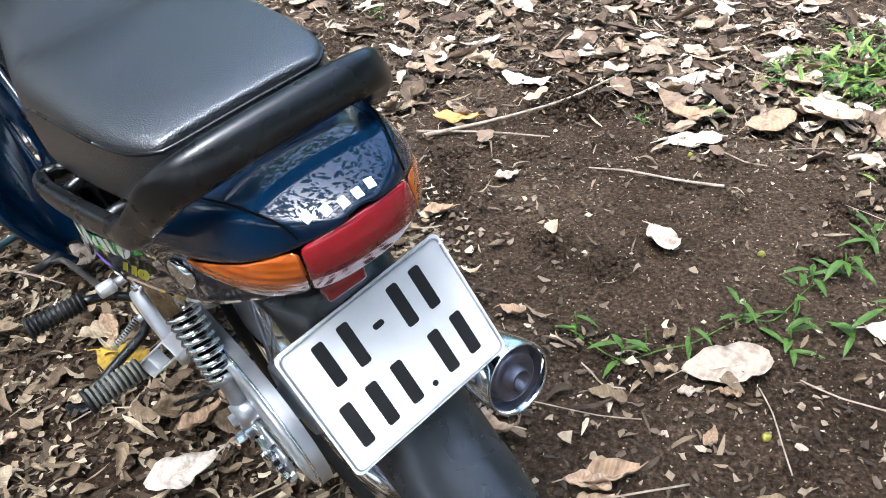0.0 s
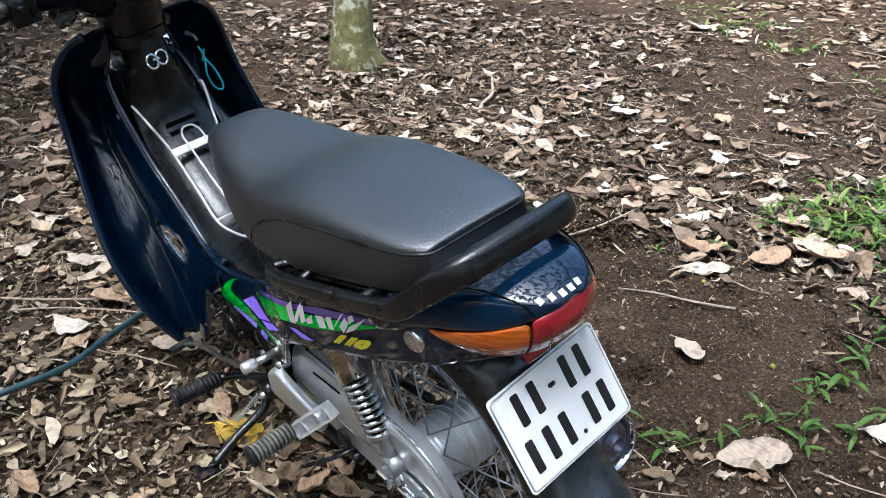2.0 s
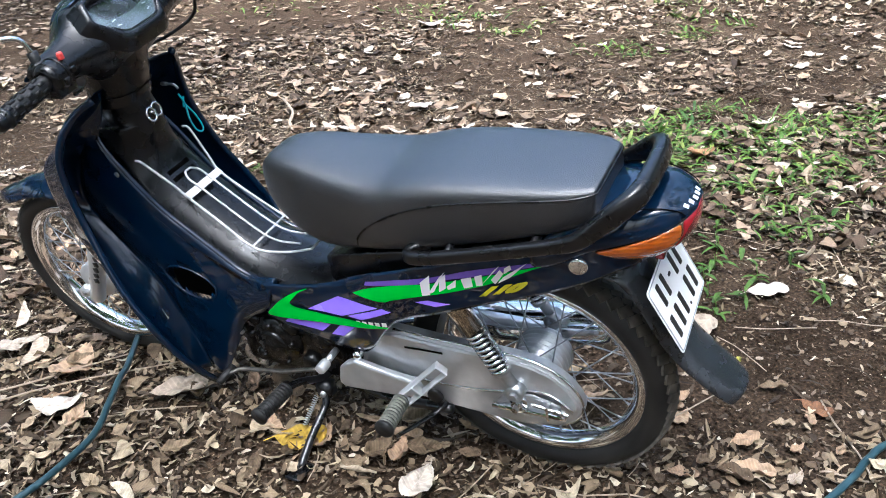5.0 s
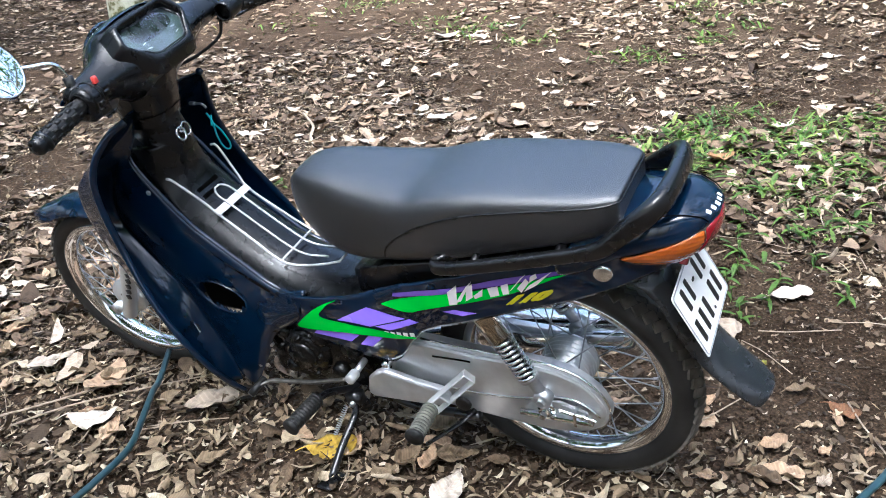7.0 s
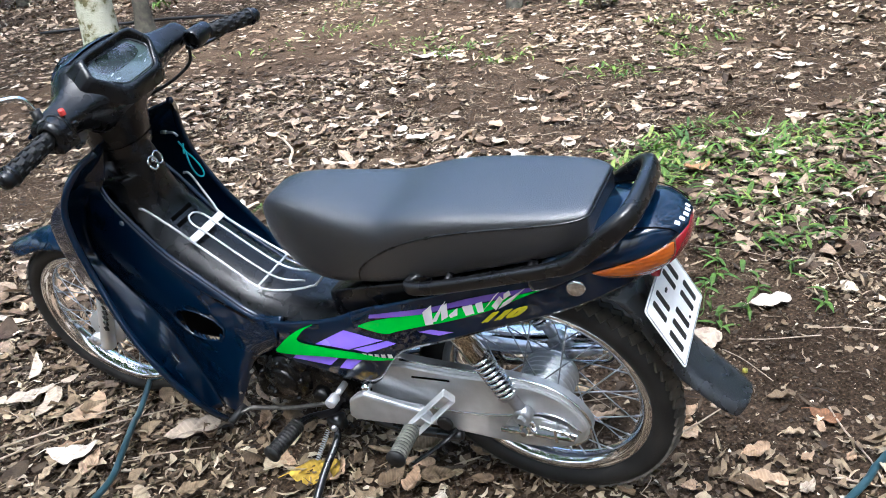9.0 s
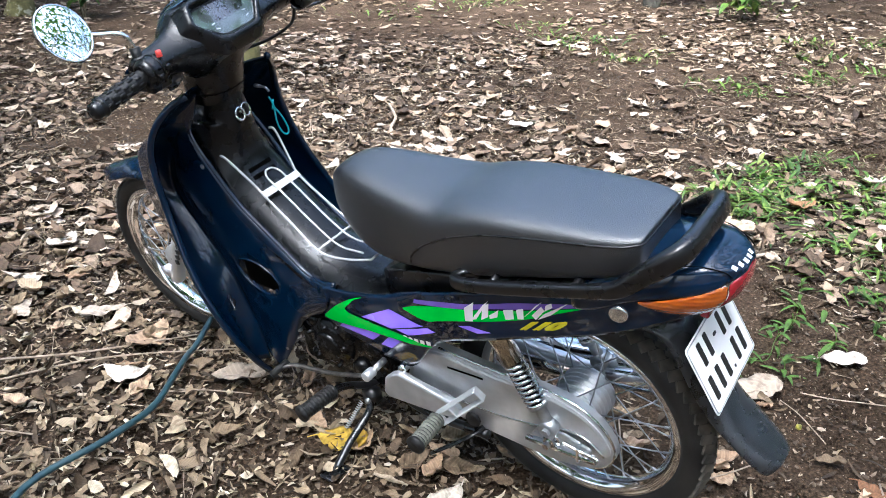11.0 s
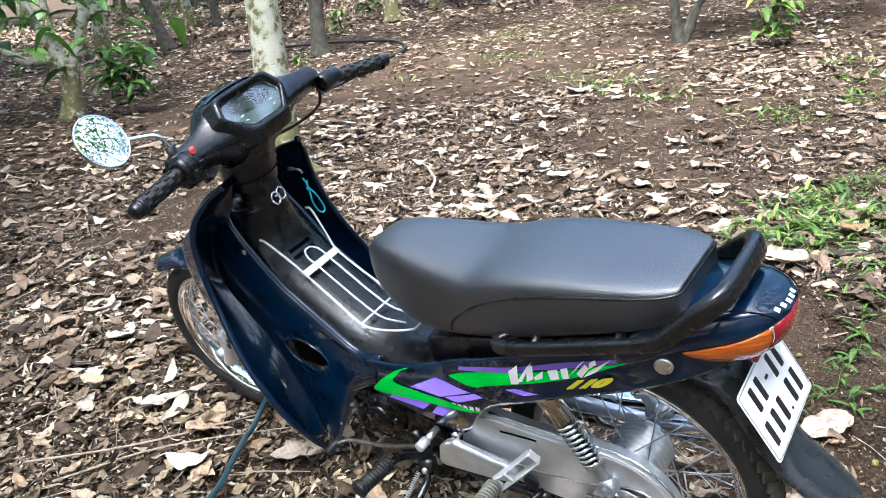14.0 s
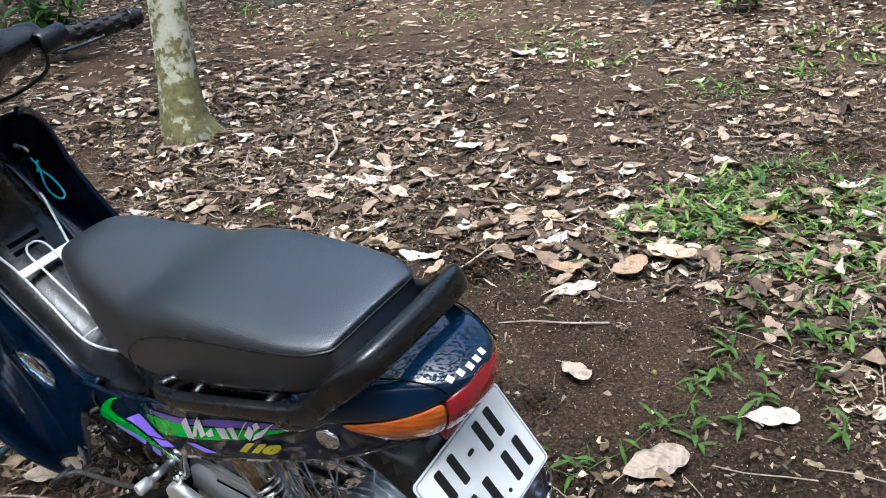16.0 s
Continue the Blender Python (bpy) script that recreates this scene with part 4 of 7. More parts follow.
shrub(-2.065, 8.125, 0.68, 90, "leafy green shrub growing by a tree trunk", 0.36, 0.2)
shrub(-3.75, 8.3, 1.3, 90, "dark leafy shrub beside a forked trunk", 0.5, 0.2)
shrub(-0.293, 9.328, 0.24, 12, "young plant with bright yellow-green leaves", 0.08, 0.13)
shrub(0.669, 13.879, 0.4, 40, "young plant with bright yellow-green leaves", 0.25, 0.16)
shrub(4.2, 6.85, 0.5, 46, "small green sapling with drooping leaves", 0.26, 0.18)
shrub(1.6, 16.5, 0.7, 60, "leafy green shrub under distant trees", 0.5, 0.22)
ux, uy = scatter(5000, -34, 26, 20, 44, lambda x, y: np.clip((drift(x, y, 0.28, 71) - 0.38) * 4, 0, 1) * np.where((x > 1) & (y < 34), 0.25, 1))
leaves("undergrowth", ux, uy, (0.25, 0.6), (0.0, 1.3), CROWN, "green undergrowth among distant trees", "undergrowth", rows=4, across=3, wild=0.9, ratio=(0.3, 0.5), torn=0.0)

# ---- trees ----


def tree(x, y, r, h, label, limbs, lean=(0.0, 0.0), crown=500, flare=1.6, spread=0.8, leaf=1.0):
    root = tagged(new("tree"), label, "tree", "plantation trees")
    root.location = (x, y, float(height(x, y)))
    bm, n, rings = B(), 24, []
    for i in range(26):
        t = (i / 25) ** 1.5
        zz = h * t - 0.06 * (i == 0)
        rr = r * (1 - 0.5 * t) * (1 + 0.5 * (flare - 1) * math.exp(-t * h / (r * 1.6)))
        ox, oy = lean[0] * t, lean[1] * t
        ring = []
        for a in (math.tau * k / n for k in range(n)):
            root_lobe = (flare - 0.85) * math.exp(-max(zz, 0) / (r * 0.75)) * max(0.0, math.sin(2.5 * a + x * 3) * math.sin(1.5 * a + y)) * 1.3
            knots = 0.09 * noise.noise((math.cos(a) * 1.6 + x, math.sin(a) * 1.6 + y, zz * 3.5)) + 0.05 * noise.noise((math.cos(a) * 4 + x, math.sin(a) * 4 + y, zz * 11))
            k = rr * (1 + root_lobe + knots)
            ring.append((ox + k * math.cos(a), oy + k * math.sin(a), zz))
        rings.append(ring)
    loft(bm, rings)
    tips = []
    for a, at, ln, up in limbs:
        z0 = h * at
        p0 = Vector((lean[0] * at, lean[1] * at, z0))
        p2 = p0 + Vector((math.cos(a) * ln, math.sin(a) * ln, up))
        tube(bm, [p0, p0.lerp(p2, 0.5) + Vector((0, 0, -0.08 * ln)), p2], r * 0.45, 9, 4, 1, r * 0.18)
        tips.append(p2)
    tips.append(Vector((lean[0], lean[1], h)))
    part("trunk", bm, BARK, root, "mottled trunk with pale lichen")
    lf = B()
    for k in range(crown):
        tip = random.choice(tips)
        if tip.z < 1.9:
            tip = tips[-1]
        d = Vector((random.gauss(0, spread), random.gauss(0, spread), random.gauss(0.35, 0.5)))
        p = tip + d
        if p.z < 2.0:
            continue
        ln = random.uniform(0.12, 0.24) * leaf
        blade(lf, p, random.uniform(0, math.tau), ln, ln * 0.42, ln * random.uniform(-0.3, 0.4), ln * random.uniform(0.2, 0.8))
    part("crown", lf, CROWN, root, "open crown of drooping green leaves")
    return root


HIGH = [(0.4, 0.8, 1.2, 0.9), (2.4, 0.75, 1.1, 0.8), (4.4, 0.85, 1.2, 0.7), (5.5, 0.95, 0.8, 0.9)]
tree(-0.72, 4.66, 0.115, 3.4, "plantation tree with pale lichen on its trunk", HIGH, (0.1, 0.5), 350)


def limbed_tree(x, y, label, material, limbs, crown=300, spread=0.6, leaf=1.3):
    """A trunk that parts into bent limbs: each a line of points from the base, with its radii at both ends."""
    root = tagged(new("tree"), label, "tree", "plantation trees")
    root.location = (x, y, float(height(x, y)))
    bm, tips = B(), []
    for pts, r0, r1 in limbs:
        line = spline(pts, 7)
        rings = []
        for i, p in enumerate(line):
            d = (line[min(i + 1, len(line) - 1)] - line[max(i - 1, 0)]).normalized()
            side = d.cross(Vector((0.1, 1, 0.05))).normalized()
            top = side.cross(d)
            r = r0 + (r1 - r0) * i / (len(line) - 1)
            r *= 1 + (0.5 * math.exp(-max(p.z, 0) / (r0 * 1.2)) if p.z < 0.4 else 0)
            rings.append([p + (side * math.cos(a) + top * math.sin(a)) * r * (1 + 0.16 * noise.noise((p + Vector((x, y, a))) * 7)) for a in (math.tau * k / 14 for k in range(14))])
        loft(bm, rings)
        tips.append(line[-1])
    part("trunk", bm, material, root, "mottled trunk and bent limbs")
    lf = B()
    for _ in range(crown):
        tip = random.choice(tips)
        p = tip + Vector((random.gauss(0, spread), random.gauss(0, spread), random.gauss(0.5, 0.5)))
        if p.z < tip.z * 0.85:
            continue
        ln = random.uniform(0.12, 0.24) * leaf
        blade(lf, p, random.uniform(0, math.tau), ln, ln * 0.42, ln * random.uniform(-0.3, 0.4), ln * random.uniform(0.2, 0.8))
    part("crown", lf, CROWN, root, "open crown of drooping green leaves")
    return root


limbed_tree(-2.714, 8.515, "forked tree with lichen-covered bent limbs", BARK, (
    ([(0, 0, -0.06), (0.05, 0.06, 0.25), (0.06, 0.12, 0.5)], 0.1, 0.088),
    ([(0.06, 0.12, 0.42), (0.18, 0.16, 0.63), (0.26, 0.2, 0.86), (0.36, 0.3, 1.35), (0.5, 0.4, 2.6)], 0.075, 0.035),
    ([(0.05, 0.12, 0.44), (-0.07, 0.22, 0.73), (-0.2, 0.3, 0.96), (-0.3, 0.4, 1.35), (-0.6, 0.6, 2.5)], 0.07, 0.03),
    ([(0.04, 0.14, 0.48), (-0.15, 0.22, 0.58), (-0.35, 0.26, 0.58), (-0.56, 0.32, 0.69), (-0.95, 0.4, 0.86), (-1.5, 0.5, 1.5)], 0.062, 0.026)), 500, 0.6, 1.5)
limbed_tree(-2.329, 15.345, "leaning dark tree trunk among leaf litter", SHADEBARK, (([(0.02, 0, -0.05), (-0.04, 0.05, 0.29), (-0.14, 0.12, 0.66), (-0.32, 0.2, 1.35), (-0.6, 0.3, 3.2)], 0.12, 0.07),), 300, 0.9, 1.5)
limbed_tree(-1.542, 20.228, "thin dark tree far off in shade", SHADEBARK, (([(0, 0, -0.05), (-0.04, 0, 0.5), (-0.1, 0.1, 1.3), (0, 0.2, 3.2)], 0.1, 0.06),), 300, 0.9, 1.5)
limbed_tree(0.09, 11.225, "mossy plantation tree behind an irrigation pipe", SHADEBARK, (([(0, 0, -0.05), (0.02, 0.05, 0.37), (0.05, 0.1, 0.77), (0.1, 0.2, 1.3), (0.1, 0.3, 3.2)], 0.115, 0.08), ([(0.1, 0.25, 2.2), (0.8, 0.3, 2.8), (1.6, 0.2, 3.6)], 0.05, 0.025), ([(0.1, 0.25, 2.4), (-0.7, 0.0, 3.0), (-1.4, -0.4, 3.7)], 0.05, 0.025)), 700, 0.7, 1.5)
limbed_tree(3.784, 7.895, "thin dark tree forking close to the ground", SHADEBARK, (([(0.0, 0, -0.05), (-0.03, 0.03, 0.12), (-0.045, 0.06, 0.32), (-0.03, 0.15, 0.9), (0.0, 0.2, 2.8)], 0.06, 0.034), ([(0.0, 0, -0.02), (0.06, 0.02, 0.12), (0.18, 0.04, 0.33), (0.54, 0.1, 0.78), (1.0, 0.2, 2.4)], 0.05, 0.03), ([(0.02, -0.02, -0.02), (0.1, -0.03, 0.16), (0.2, -0.05, 0.42), (0.32, -0.1, 0.75), (0.4, -0.2, 2.4)], 0.034, 0.02)), 600, 0.7, 1.5)
kinds = [tree(x, y, r, h, "plantation tree with a lichened trunk and dense crown", HIGH, (random.uniform(-0.3, 0.3), random.uniform(-0.3, 0.3)), 2600, 1.6, 0.95, 1.35) for x, y, r, h in ((3.2, 17.5, 0.13, 3.5), (6.8, 13.0, 0.12, 3.3), (-6.0, 14.0, 0.14, 3.7))]
# trees added, mostly unseen, for shade and reflections; crowns meet over the motorcycle
TALL = [(0.3, 0.62, 3.0, 1.0), (1.2, 0.72, 3.3, 1.2), (2.1, 0.66, 2.9, 0.9), (3.0, 0.78, 3.2, 1.2), (3.9, 0.68, 3.1, 0.8), (4.8, 0.8, 3.0, 1.3), (5.6, 0.7, 3.2, 1.0), (0.8, 0.9, 1.7, 1.2), (3.5, 0.92, 1.8, 1.1)]
shade = tree(-3.3, 2.2, 0.13, 5.2, "added plantation shade tree with a wide spreading crown", TALL, (0.2, 0.1), 1000, 1.6, 0.75, 1.4)
for k, (x, y) in enumerate(((-4.2, -2.6), (1.3, -3.0), (4.5, 0.6), (6.6, 4.4), (-6.2, 6.2), (-5.3, 9.6), (-6.2, 13.6), (-8.5, 17.5), (-3.4, 15.4), (1.8, 15.2), (6.3, 12.2))):
    copy_thing(shade, Matrix.Translation((x, y, float(height(x, y)))) @ Matrix.Rotation(1.3 * k + 0.7, 4, "Z"))
# surrounding copies, mostly unseen, added to darken low sky, reflections and far ground
spots = [(5.5, 19.0), (-2.2, 21.0), (9.5, 18.0), (1.0, 25.0), (-5.0, 25.0), (6.0, 26.0), (-9.5, 19.0), (-10.0, 11.0), (8.6, 7.5), (7.4, 2.6), (11.0, 4.8), (10.8, 0.0), (12.0, 11.0), (-6.6, 8.0), (-5.9, 3.2), (-9.3, 5.6), (-8.9, 0.4), (-5.4, -1.4), (-7.6, -4.8), (-3.8, -5.2), (-0.6, -6.2), (2.9, -5.6), (6.2, -4.0), (9.4, -4.2), (-5.2, -9.0), (-1.6, -10.0), (2.0, -9.6), (5.6, -8.6), (-11.5, -3.5), (-9.5, -9.0), (10.0, -9.0), (14.0, -2.0), (14.5, 7.0), (-13.0, 8.0), (-13.5, 2.5)]
spots += [(x + random.uniform(-1.2, 1.2), y + random.uniform(-1.2, 1.2)) for y in (30, 34, 38, 43) for x in range(-22, 27, 5)]
spots += [(15.0, 3.0), (12.5, -6.0), (16.5, -5.0), (18.0, 1.0), (18.5, 9.0), (16.0, 14.0), (8.2, 0.6)]
for k, (x, y) in enumerate(spots):
    copy_thing(kinds[k % 3], Matrix.Translation((x, y, float(height(x, y)))) @ Matrix.Rotation(random.uniform(0, math.tau), 4, "Z"))

# ---- the motorcycle, leaning on its side stand: x ahead, y to its left, z up ----
bike = tagged(new("motorcycle"), "dark navy step-through motorcycle with black seat leaning on its side stand", "motorcycle")
bike.matrix_world = pose(-0.115, 0.897, 0.0, -12.3, 0, 90 + 38.8)
AXLE_R, AXLE_F = Vector((0, 0, 0.273)), Vector((1.265, 0, 0.262))
HEAD = Vector((0.885, 0, 0.88))
STEER = Matrix.Translation(HEAD) @ Matrix.Rotation(radians(4), 4, Vector((-0.446, 0, 0.895))) @ Matrix.Translation(-HEAD)


def steered(bm):
    bmesh.ops.transform(bm, matrix=STEER, verts=bm.verts)
    return bm


def both(make):
    """make(bm) draws the left one; gives the left and the right."""
    return make(B()), flip_side(make(B()))


def same(bm):
    return bm


# wheels ---------------------------------------------------------------


def wheel(name, c, tyre_r, tyre_w, rim_r, hub_r, hub_w, turn, label):
    hub = B()
    prof = [(0.012, -hub_w - 0.012), (0.022, -hub_w - 0.012), (0.03, -hub_w), (hub_r, -hub_w), (hub_r + 0.004, -hub_w + 0.008)]
    k = 7
    for i in range(k):
        y = -hub_w + 0.014 + (2 * hub_w - 0.028) * i / (k - 1)
        prof += [(hub_r - 0.005, y - 0.0045), (hub_r + 0.003, y - 0.002), (hub_r + 0.003, y + 0.002), (hub_r - 0.005, y + 0.0045)]
    prof += [(hub_r + 0.004, hub_w - 0.008), (hub_r, hub_w), (0.03, hub_w), (0.022, hub_w + 0.012), (0.012, hub_w + 0.012)]
    lathe(hub, prof, c, n=40)
    w = part(name, turn(hub), ALLOY, bike, label)
    ty = B()
    h = tyre_w / 2
    inner = rim_r + 0.002
    ring = [(inner, -h * 0.55), (inner + 0.012, -h * 0.85), (inner + 0.03, -h), (tyre_r - 0.016, -h * 0.86), (tyre_r - 0.005, -h * 0.6), (tyre_r, -h * 0.28), (tyre_r + 0.001, 0), (tyre_r, h * 0.28), (tyre_r - 0.005, h * 0.6), (tyre_r - 0.016, h * 0.86), (inner + 0.03, h), (inner + 0.012, h * 0.85), (inner, h * 0.55)]
    lathe(ty, ring, c, n=72)
    tyre = part("tyre", turn(ty), TYRE, w, "worn black road tyre")
    tb = B()
    n = 72
    for i in range(n):
        for sgn in (-1, 1):
            a = math.tau * (i + (0.5 if sgn > 0 else 0)) / n
            m = Matrix.Translation(c) @ Matrix.Rotation(-a, 4, "Y") @ Matrix.Translation((tyre_r - 0.003, sgn * h * 0.5, 0)) @ Matrix.Rotation(sgn * radians(20), 4, "Z") @ Matrix.Rotation(-sgn * radians(30), 4, "X")
            box(tb, (-0.004, -h * 0.36, -0.0102), (0.0014, h * 0.36, 0.0102), m)
        a = math.tau * (i + 0.25) / n
        m = Matrix.Translation(c) @ Matrix.Rotation(-a, 4, "Y") @ Matrix.Translation((tyre_r, 0, 0)) @ Matrix.Rotation(radians(25), 4, "X")
        box(tb, (-0.003, -h * 0.13, -0.0112), (0.0014, h * 0.13, 0.0112), m)
    part("tread", turn(tb), TREAD, tyre, "dusty tread blocks", smooth=False)
    rb = B()
    q = 0.0265
    lathe(rb, [(rim_r + 0.006, -q), (rim_r + 0.007, -q + 0.003), (rim_r - 0.006, -q + 0.005), (rim_r - 0.014, -q * 0.45), (rim_r - 0.0185, 0), (rim_r - 0.014, q * 0.45), (rim_r - 0.006, q - 0.005), (rim_r + 0.007, q - 0.003), (rim_r + 0.006, q), (rim_r - 0.004, q), (rim_r - 0.014, q * 0.75), (rim_r - 0.023, q * 0.3), (rim_r - 0.026, 0), (rim_r - 0.023, -q * 0.3), (rim_r - 0.014, -q * 0.75), (rim_r - 0.004, -q)], c, n=72)
    part("rim", turn(rb), CHROME, w, "shiny chrome rim")
    for i in range(36):
        side = 1 if i % 2 else -1
        skew = 0.55 if (i // 2) % 2 else -0.55
        a = math.tau * i / 36
        p0 = c + Vector((math.cos(a + skew) * (hub_r + 0.001), side * (hub_w - 0.006), math.sin(a + skew) * (hub_r + 0.001)))
        p1 = c + Vector((math.cos(a) * (rim_r - 0.02), side * 0.004, math.sin(a) * (rim_r - 0.02)))
        sb = B()
        rod(sb, p0, p1, 0.0015, 6)
        rod(sb, p1 + (p0 - p1) * 0.08, p1, 0.0028, 6)
        part("spoke", turn(sb), STEEL, w)
    ab = B()
    rod(ab, c + Vector((0, -0.1, 0)), c + Vector((0, 0.1, 0)), 0.007, 10)
    part("axle", turn(ab), STEEL, w)
    return w


rear_wheel = wheel("rear_wheel", AXLE_R, 0.286, 0.078, 0.225, 0.0565, 0.054, same, "spoked rear wheel with ribbed alloy drum hub")
front_wheel = wheel("front_wheel", AXLE_F, 0.278, 0.068, 0.225, 0.052, 0.05, steered, "spoked front wheel with chrome rim")

# fork and front mudguard ----------------------------------------------
for s in (1, -1):
    up = Vector((-0.446, 0, 0.895))
    foot = AXLE_F + Vector((-0.03, s * 0.078, 0.0)) - up * 0.035
    bm = B()
    tube(bm, [foot, foot + up * 0.04, foot + up * 0.2, foot + up * 0.3], 0.0205, 14, 3)
    lathe(bm, [(0.0, -0.01), (0.016, -0.01), (0.016, 0.01), (0.0, 0.01)], AXLE_F + Vector((0, s * 0.088, 0)), n=14)
    leg = part("fork_leg", steered(bm), ALLOY, bike, "grey painted fork leg")
    bm = B()
    rod(bm, foot + up * 0.29, foot + up * 0.62, 0.0155, 12)
    part("stanchion", steered(bm), CHROME, leg)
    bm = B()
    for k in range(6):
        p = foot + up * (0.1 + 0.022 * k) + Vector((-0.012, s * 0.0185, -0.005))
        box(bm, (-0.006, -0.002, -0.007), (0.006, 0.002, 0.007), Matrix.Translation(p))
    part("marking", steered(bm), INK, leg, "dark unreadable marking")


def mudguard_rows(c, knots, half, sag, n=26, across=9):
    """A curved blade of a mudguard: knots of (angle in degrees from ahead, radius)."""
    grid = []
    a0, a1 = knots[0][0], knots[-1][0]
    for i in range(n):
        a = a0 + (a1 - a0) * i / (n - 1)
        r = curve1(knots, a)
        hw = curve1(half, a)
        row = []
        for j in range(across):
            s = j / (across - 1) * 2 - 1
            rr = r - sag * abs(s) ** 2.5
            row.append(c + Vector((math.cos(radians(a)) * rr, s * hw, math.sin(radians(a)) * rr)))
        grid.append(row)
    return grid


bm = sheet(B(), mudguard_rows(AXLE_F, [(42, 0.352), (60, 0.322), (90, 0.315), (130, 0.31), (170, 0.31)], [(42, 0.024), (52, 0.046), (80, 0.056), (170, 0.055)], 0.038))
soft(thick(part("front_mudguard", steered(bm), PAINT, bike, "glossy navy front mudguard"), 0.003), 1)

# leg shield, one wing a side, and the cover between them ------------------
LIP = [(0.862, 0.12, 0.872), (0.892, 0.15, 0.852), (0.925, 0.178, 0.812), (0.948, 0.194, 0.76), (0.952, 0.202, 0.70), (0.942, 0.21, 0.64), (0.918, 0.222, 0.56), (0.88, 0.238, 0.475), (0.838, 0.245, 0.39), (0.805, 0.232, 0.29), (0.79, 0.2, 0.2), (0.797, 0.168, 0.14)]
SEAM = [(0.895, 0.055, 0.868), (0.91, 0.058, 0.85), (0.928, 0.064, 0.805), (0.947, 0.084, 0.755), (1.0, 0.094, 0.715), (1.035, 0.102, 0.65), (1.035, 0.108, 0.575), (0.975, 0.112, 0.495), (0.91, 0.117, 0.41), (0.87, 0.122, 0.31), (0.84, 0.127, 0.22), (0.825, 0.135, 0.145)]


def relax(bm, times):
    """Evens out a skin, its rims held."""
    inside = [v for v in bm.verts if not v.is_boundary]
    for _ in range(times):
        bmesh.ops.smooth_vert(bm, verts=inside, factor=0.5, use_axis_x=True, use_axis_y=True, use_axis_z=True)
    return bm


def wing(bm):
    a, b = spline(LIP, 5), spline(SEAM, 5)
    grid = []
    for p, q in zip(a, b):
        row = []
        for j in range(25):
            t = j / 24
            m = p.lerp(q, t)
            m += Vector((0.04 + 0.045 * min(1, max(0, (p.z - 0.5) / 0.25)), 0.012, 0.0)) * math.sin(math.pi * t) ** 0.75 * min(1, max(0.15, (0.87 - p.z) / 0.15))
            k = min(1, max(0, (t - 0.25) / 0.09))
            low = min(1, max(0, (0.8 - p.z) / 0.1))
            m += Vector((0.017, 0.0, 0.0)) * (k * k * (3 - 2 * k) * (1 - 0.6 * t) - 0.35 * math.sin(math.pi * min(1, t / 0.25))) * low
            row.append(m)
        grid.append(row)
    return relax(sheet(bm, grid), 3)


panels_of_shield = []
for bm, lip in zip(both(wing), both(lambda b: tube(b, LIP, 0.0085, 8, 5))):
    w = thick(part("leg_shield", bm, PAINT, bike, "glossy navy leg shield wing"), 0.004)
    panels_of_shield.append(w)
    part("lip", lip, PAINT, w, "rolled navy outer edge")
    bm = B()
    tube(bm, [Vector(p).lerp(Vector(q), 0.97) + Vector((-0.004, 0, 0)) for p, q in list(zip(LIP, SEAM))[3:11]], 0.0016, 6, 5)
    if w is not panels_of_shield[0]:
        flip_side(bm)
    part("seam", bm, VOID, w, "thin dark seam")


def in_hole(p):
    return ((p.x - 0.80) / 0.062) ** 2 + ((p.z - 0.412 - 0.25 * (p.x - 0.8)) / 0.036) ** 2 < 1


RIDGE = [(0.962, 0.075, 0.775), (0.945, 0.088, 0.74), (0.904, 0.094, 0.684), (0.838, 0.094, 0.597), (0.77, 0.094, 0.54), (0.70, 0.094, 0.485), (0.655, 0.096, 0.455), (0.61, 0.098, 0.443), (0.56, 0.098, 0.45)]
LOW = [(0.965, 0.082, 0.77), (1.02, 0.098, 0.69), (1.045, 0.106, 0.595), (0.955, 0.113, 0.46), (0.875, 0.12, 0.3), (0.81, 0.133, 0.13), (0.735, 0.121, 0.222), (0.682, 0.11, 0.315), (0.59, 0.104, 0.372)]


def cover_side(bm):
    a, b = spline(RIDGE, 9), spline(LOW, 9)
    grid = [[p.lerp(q, j / 29) + Vector((0, 0.012, 0)) * math.sin(math.pi * j / 29) for j in range(30)] for p, q in zip(a, b)]
    return relax(sheet(bm, grid, lambda p: not in_hole(p)), 8)


covers = []
for bm, edge in zip(both(cover_side), both(lambda b: tube(b, [(x, y - 0.003, z) for x, y, z in RIDGE], 0.006, 8, 5))):
    c = thick(part("centre_cover", bm, PAINT, bike, "glossy navy centre cover with an oval opening"), 0.004)
    part("ridge", edge, PAINT, c)
    skin = c.evaluated_get(bpy.context.evaluated_depsgraph_get())
    side = 1 if len(covers) == 0 else -1
    covers.append(c)
    ring = []
    for k in range(25):
        a = math.tau * k / 24
        x = 0.80 + 0.066 * math.cos(a)
        q = skin.closest_point_on_mesh((x, side * 0.125, 0.412 + 0.25 * (x - 0.8) + 0.039 * math.sin(a)))[1]
        ring.append(q)
    bm = B()
    tube(bm, ring, 0.0022, 8, 1)
    part("opening_rim", bm, PAINT, c, "dark rolled rim round the opening")
for s in (1, -1):
    for x, y, z in ((0.706, 0.1165, 0.279), (0.757, 0.128, 0.208), (0.918, 0.099, 0.676)):
        bm = B()
        lathe(bm, [(0.0, -0.004), (0.009, -0.004), (0.009, 0.001), (0.006, 0.004), (0.0, 0.005)], (x, s * y, z), n=14, closed=False)
        if s < 0:
            flip_side(bm), bmesh.ops.translate(bm, vec=(0, -2 * y, 0), verts=bm.verts)
        part("bolt", bm, STEEL, bike)

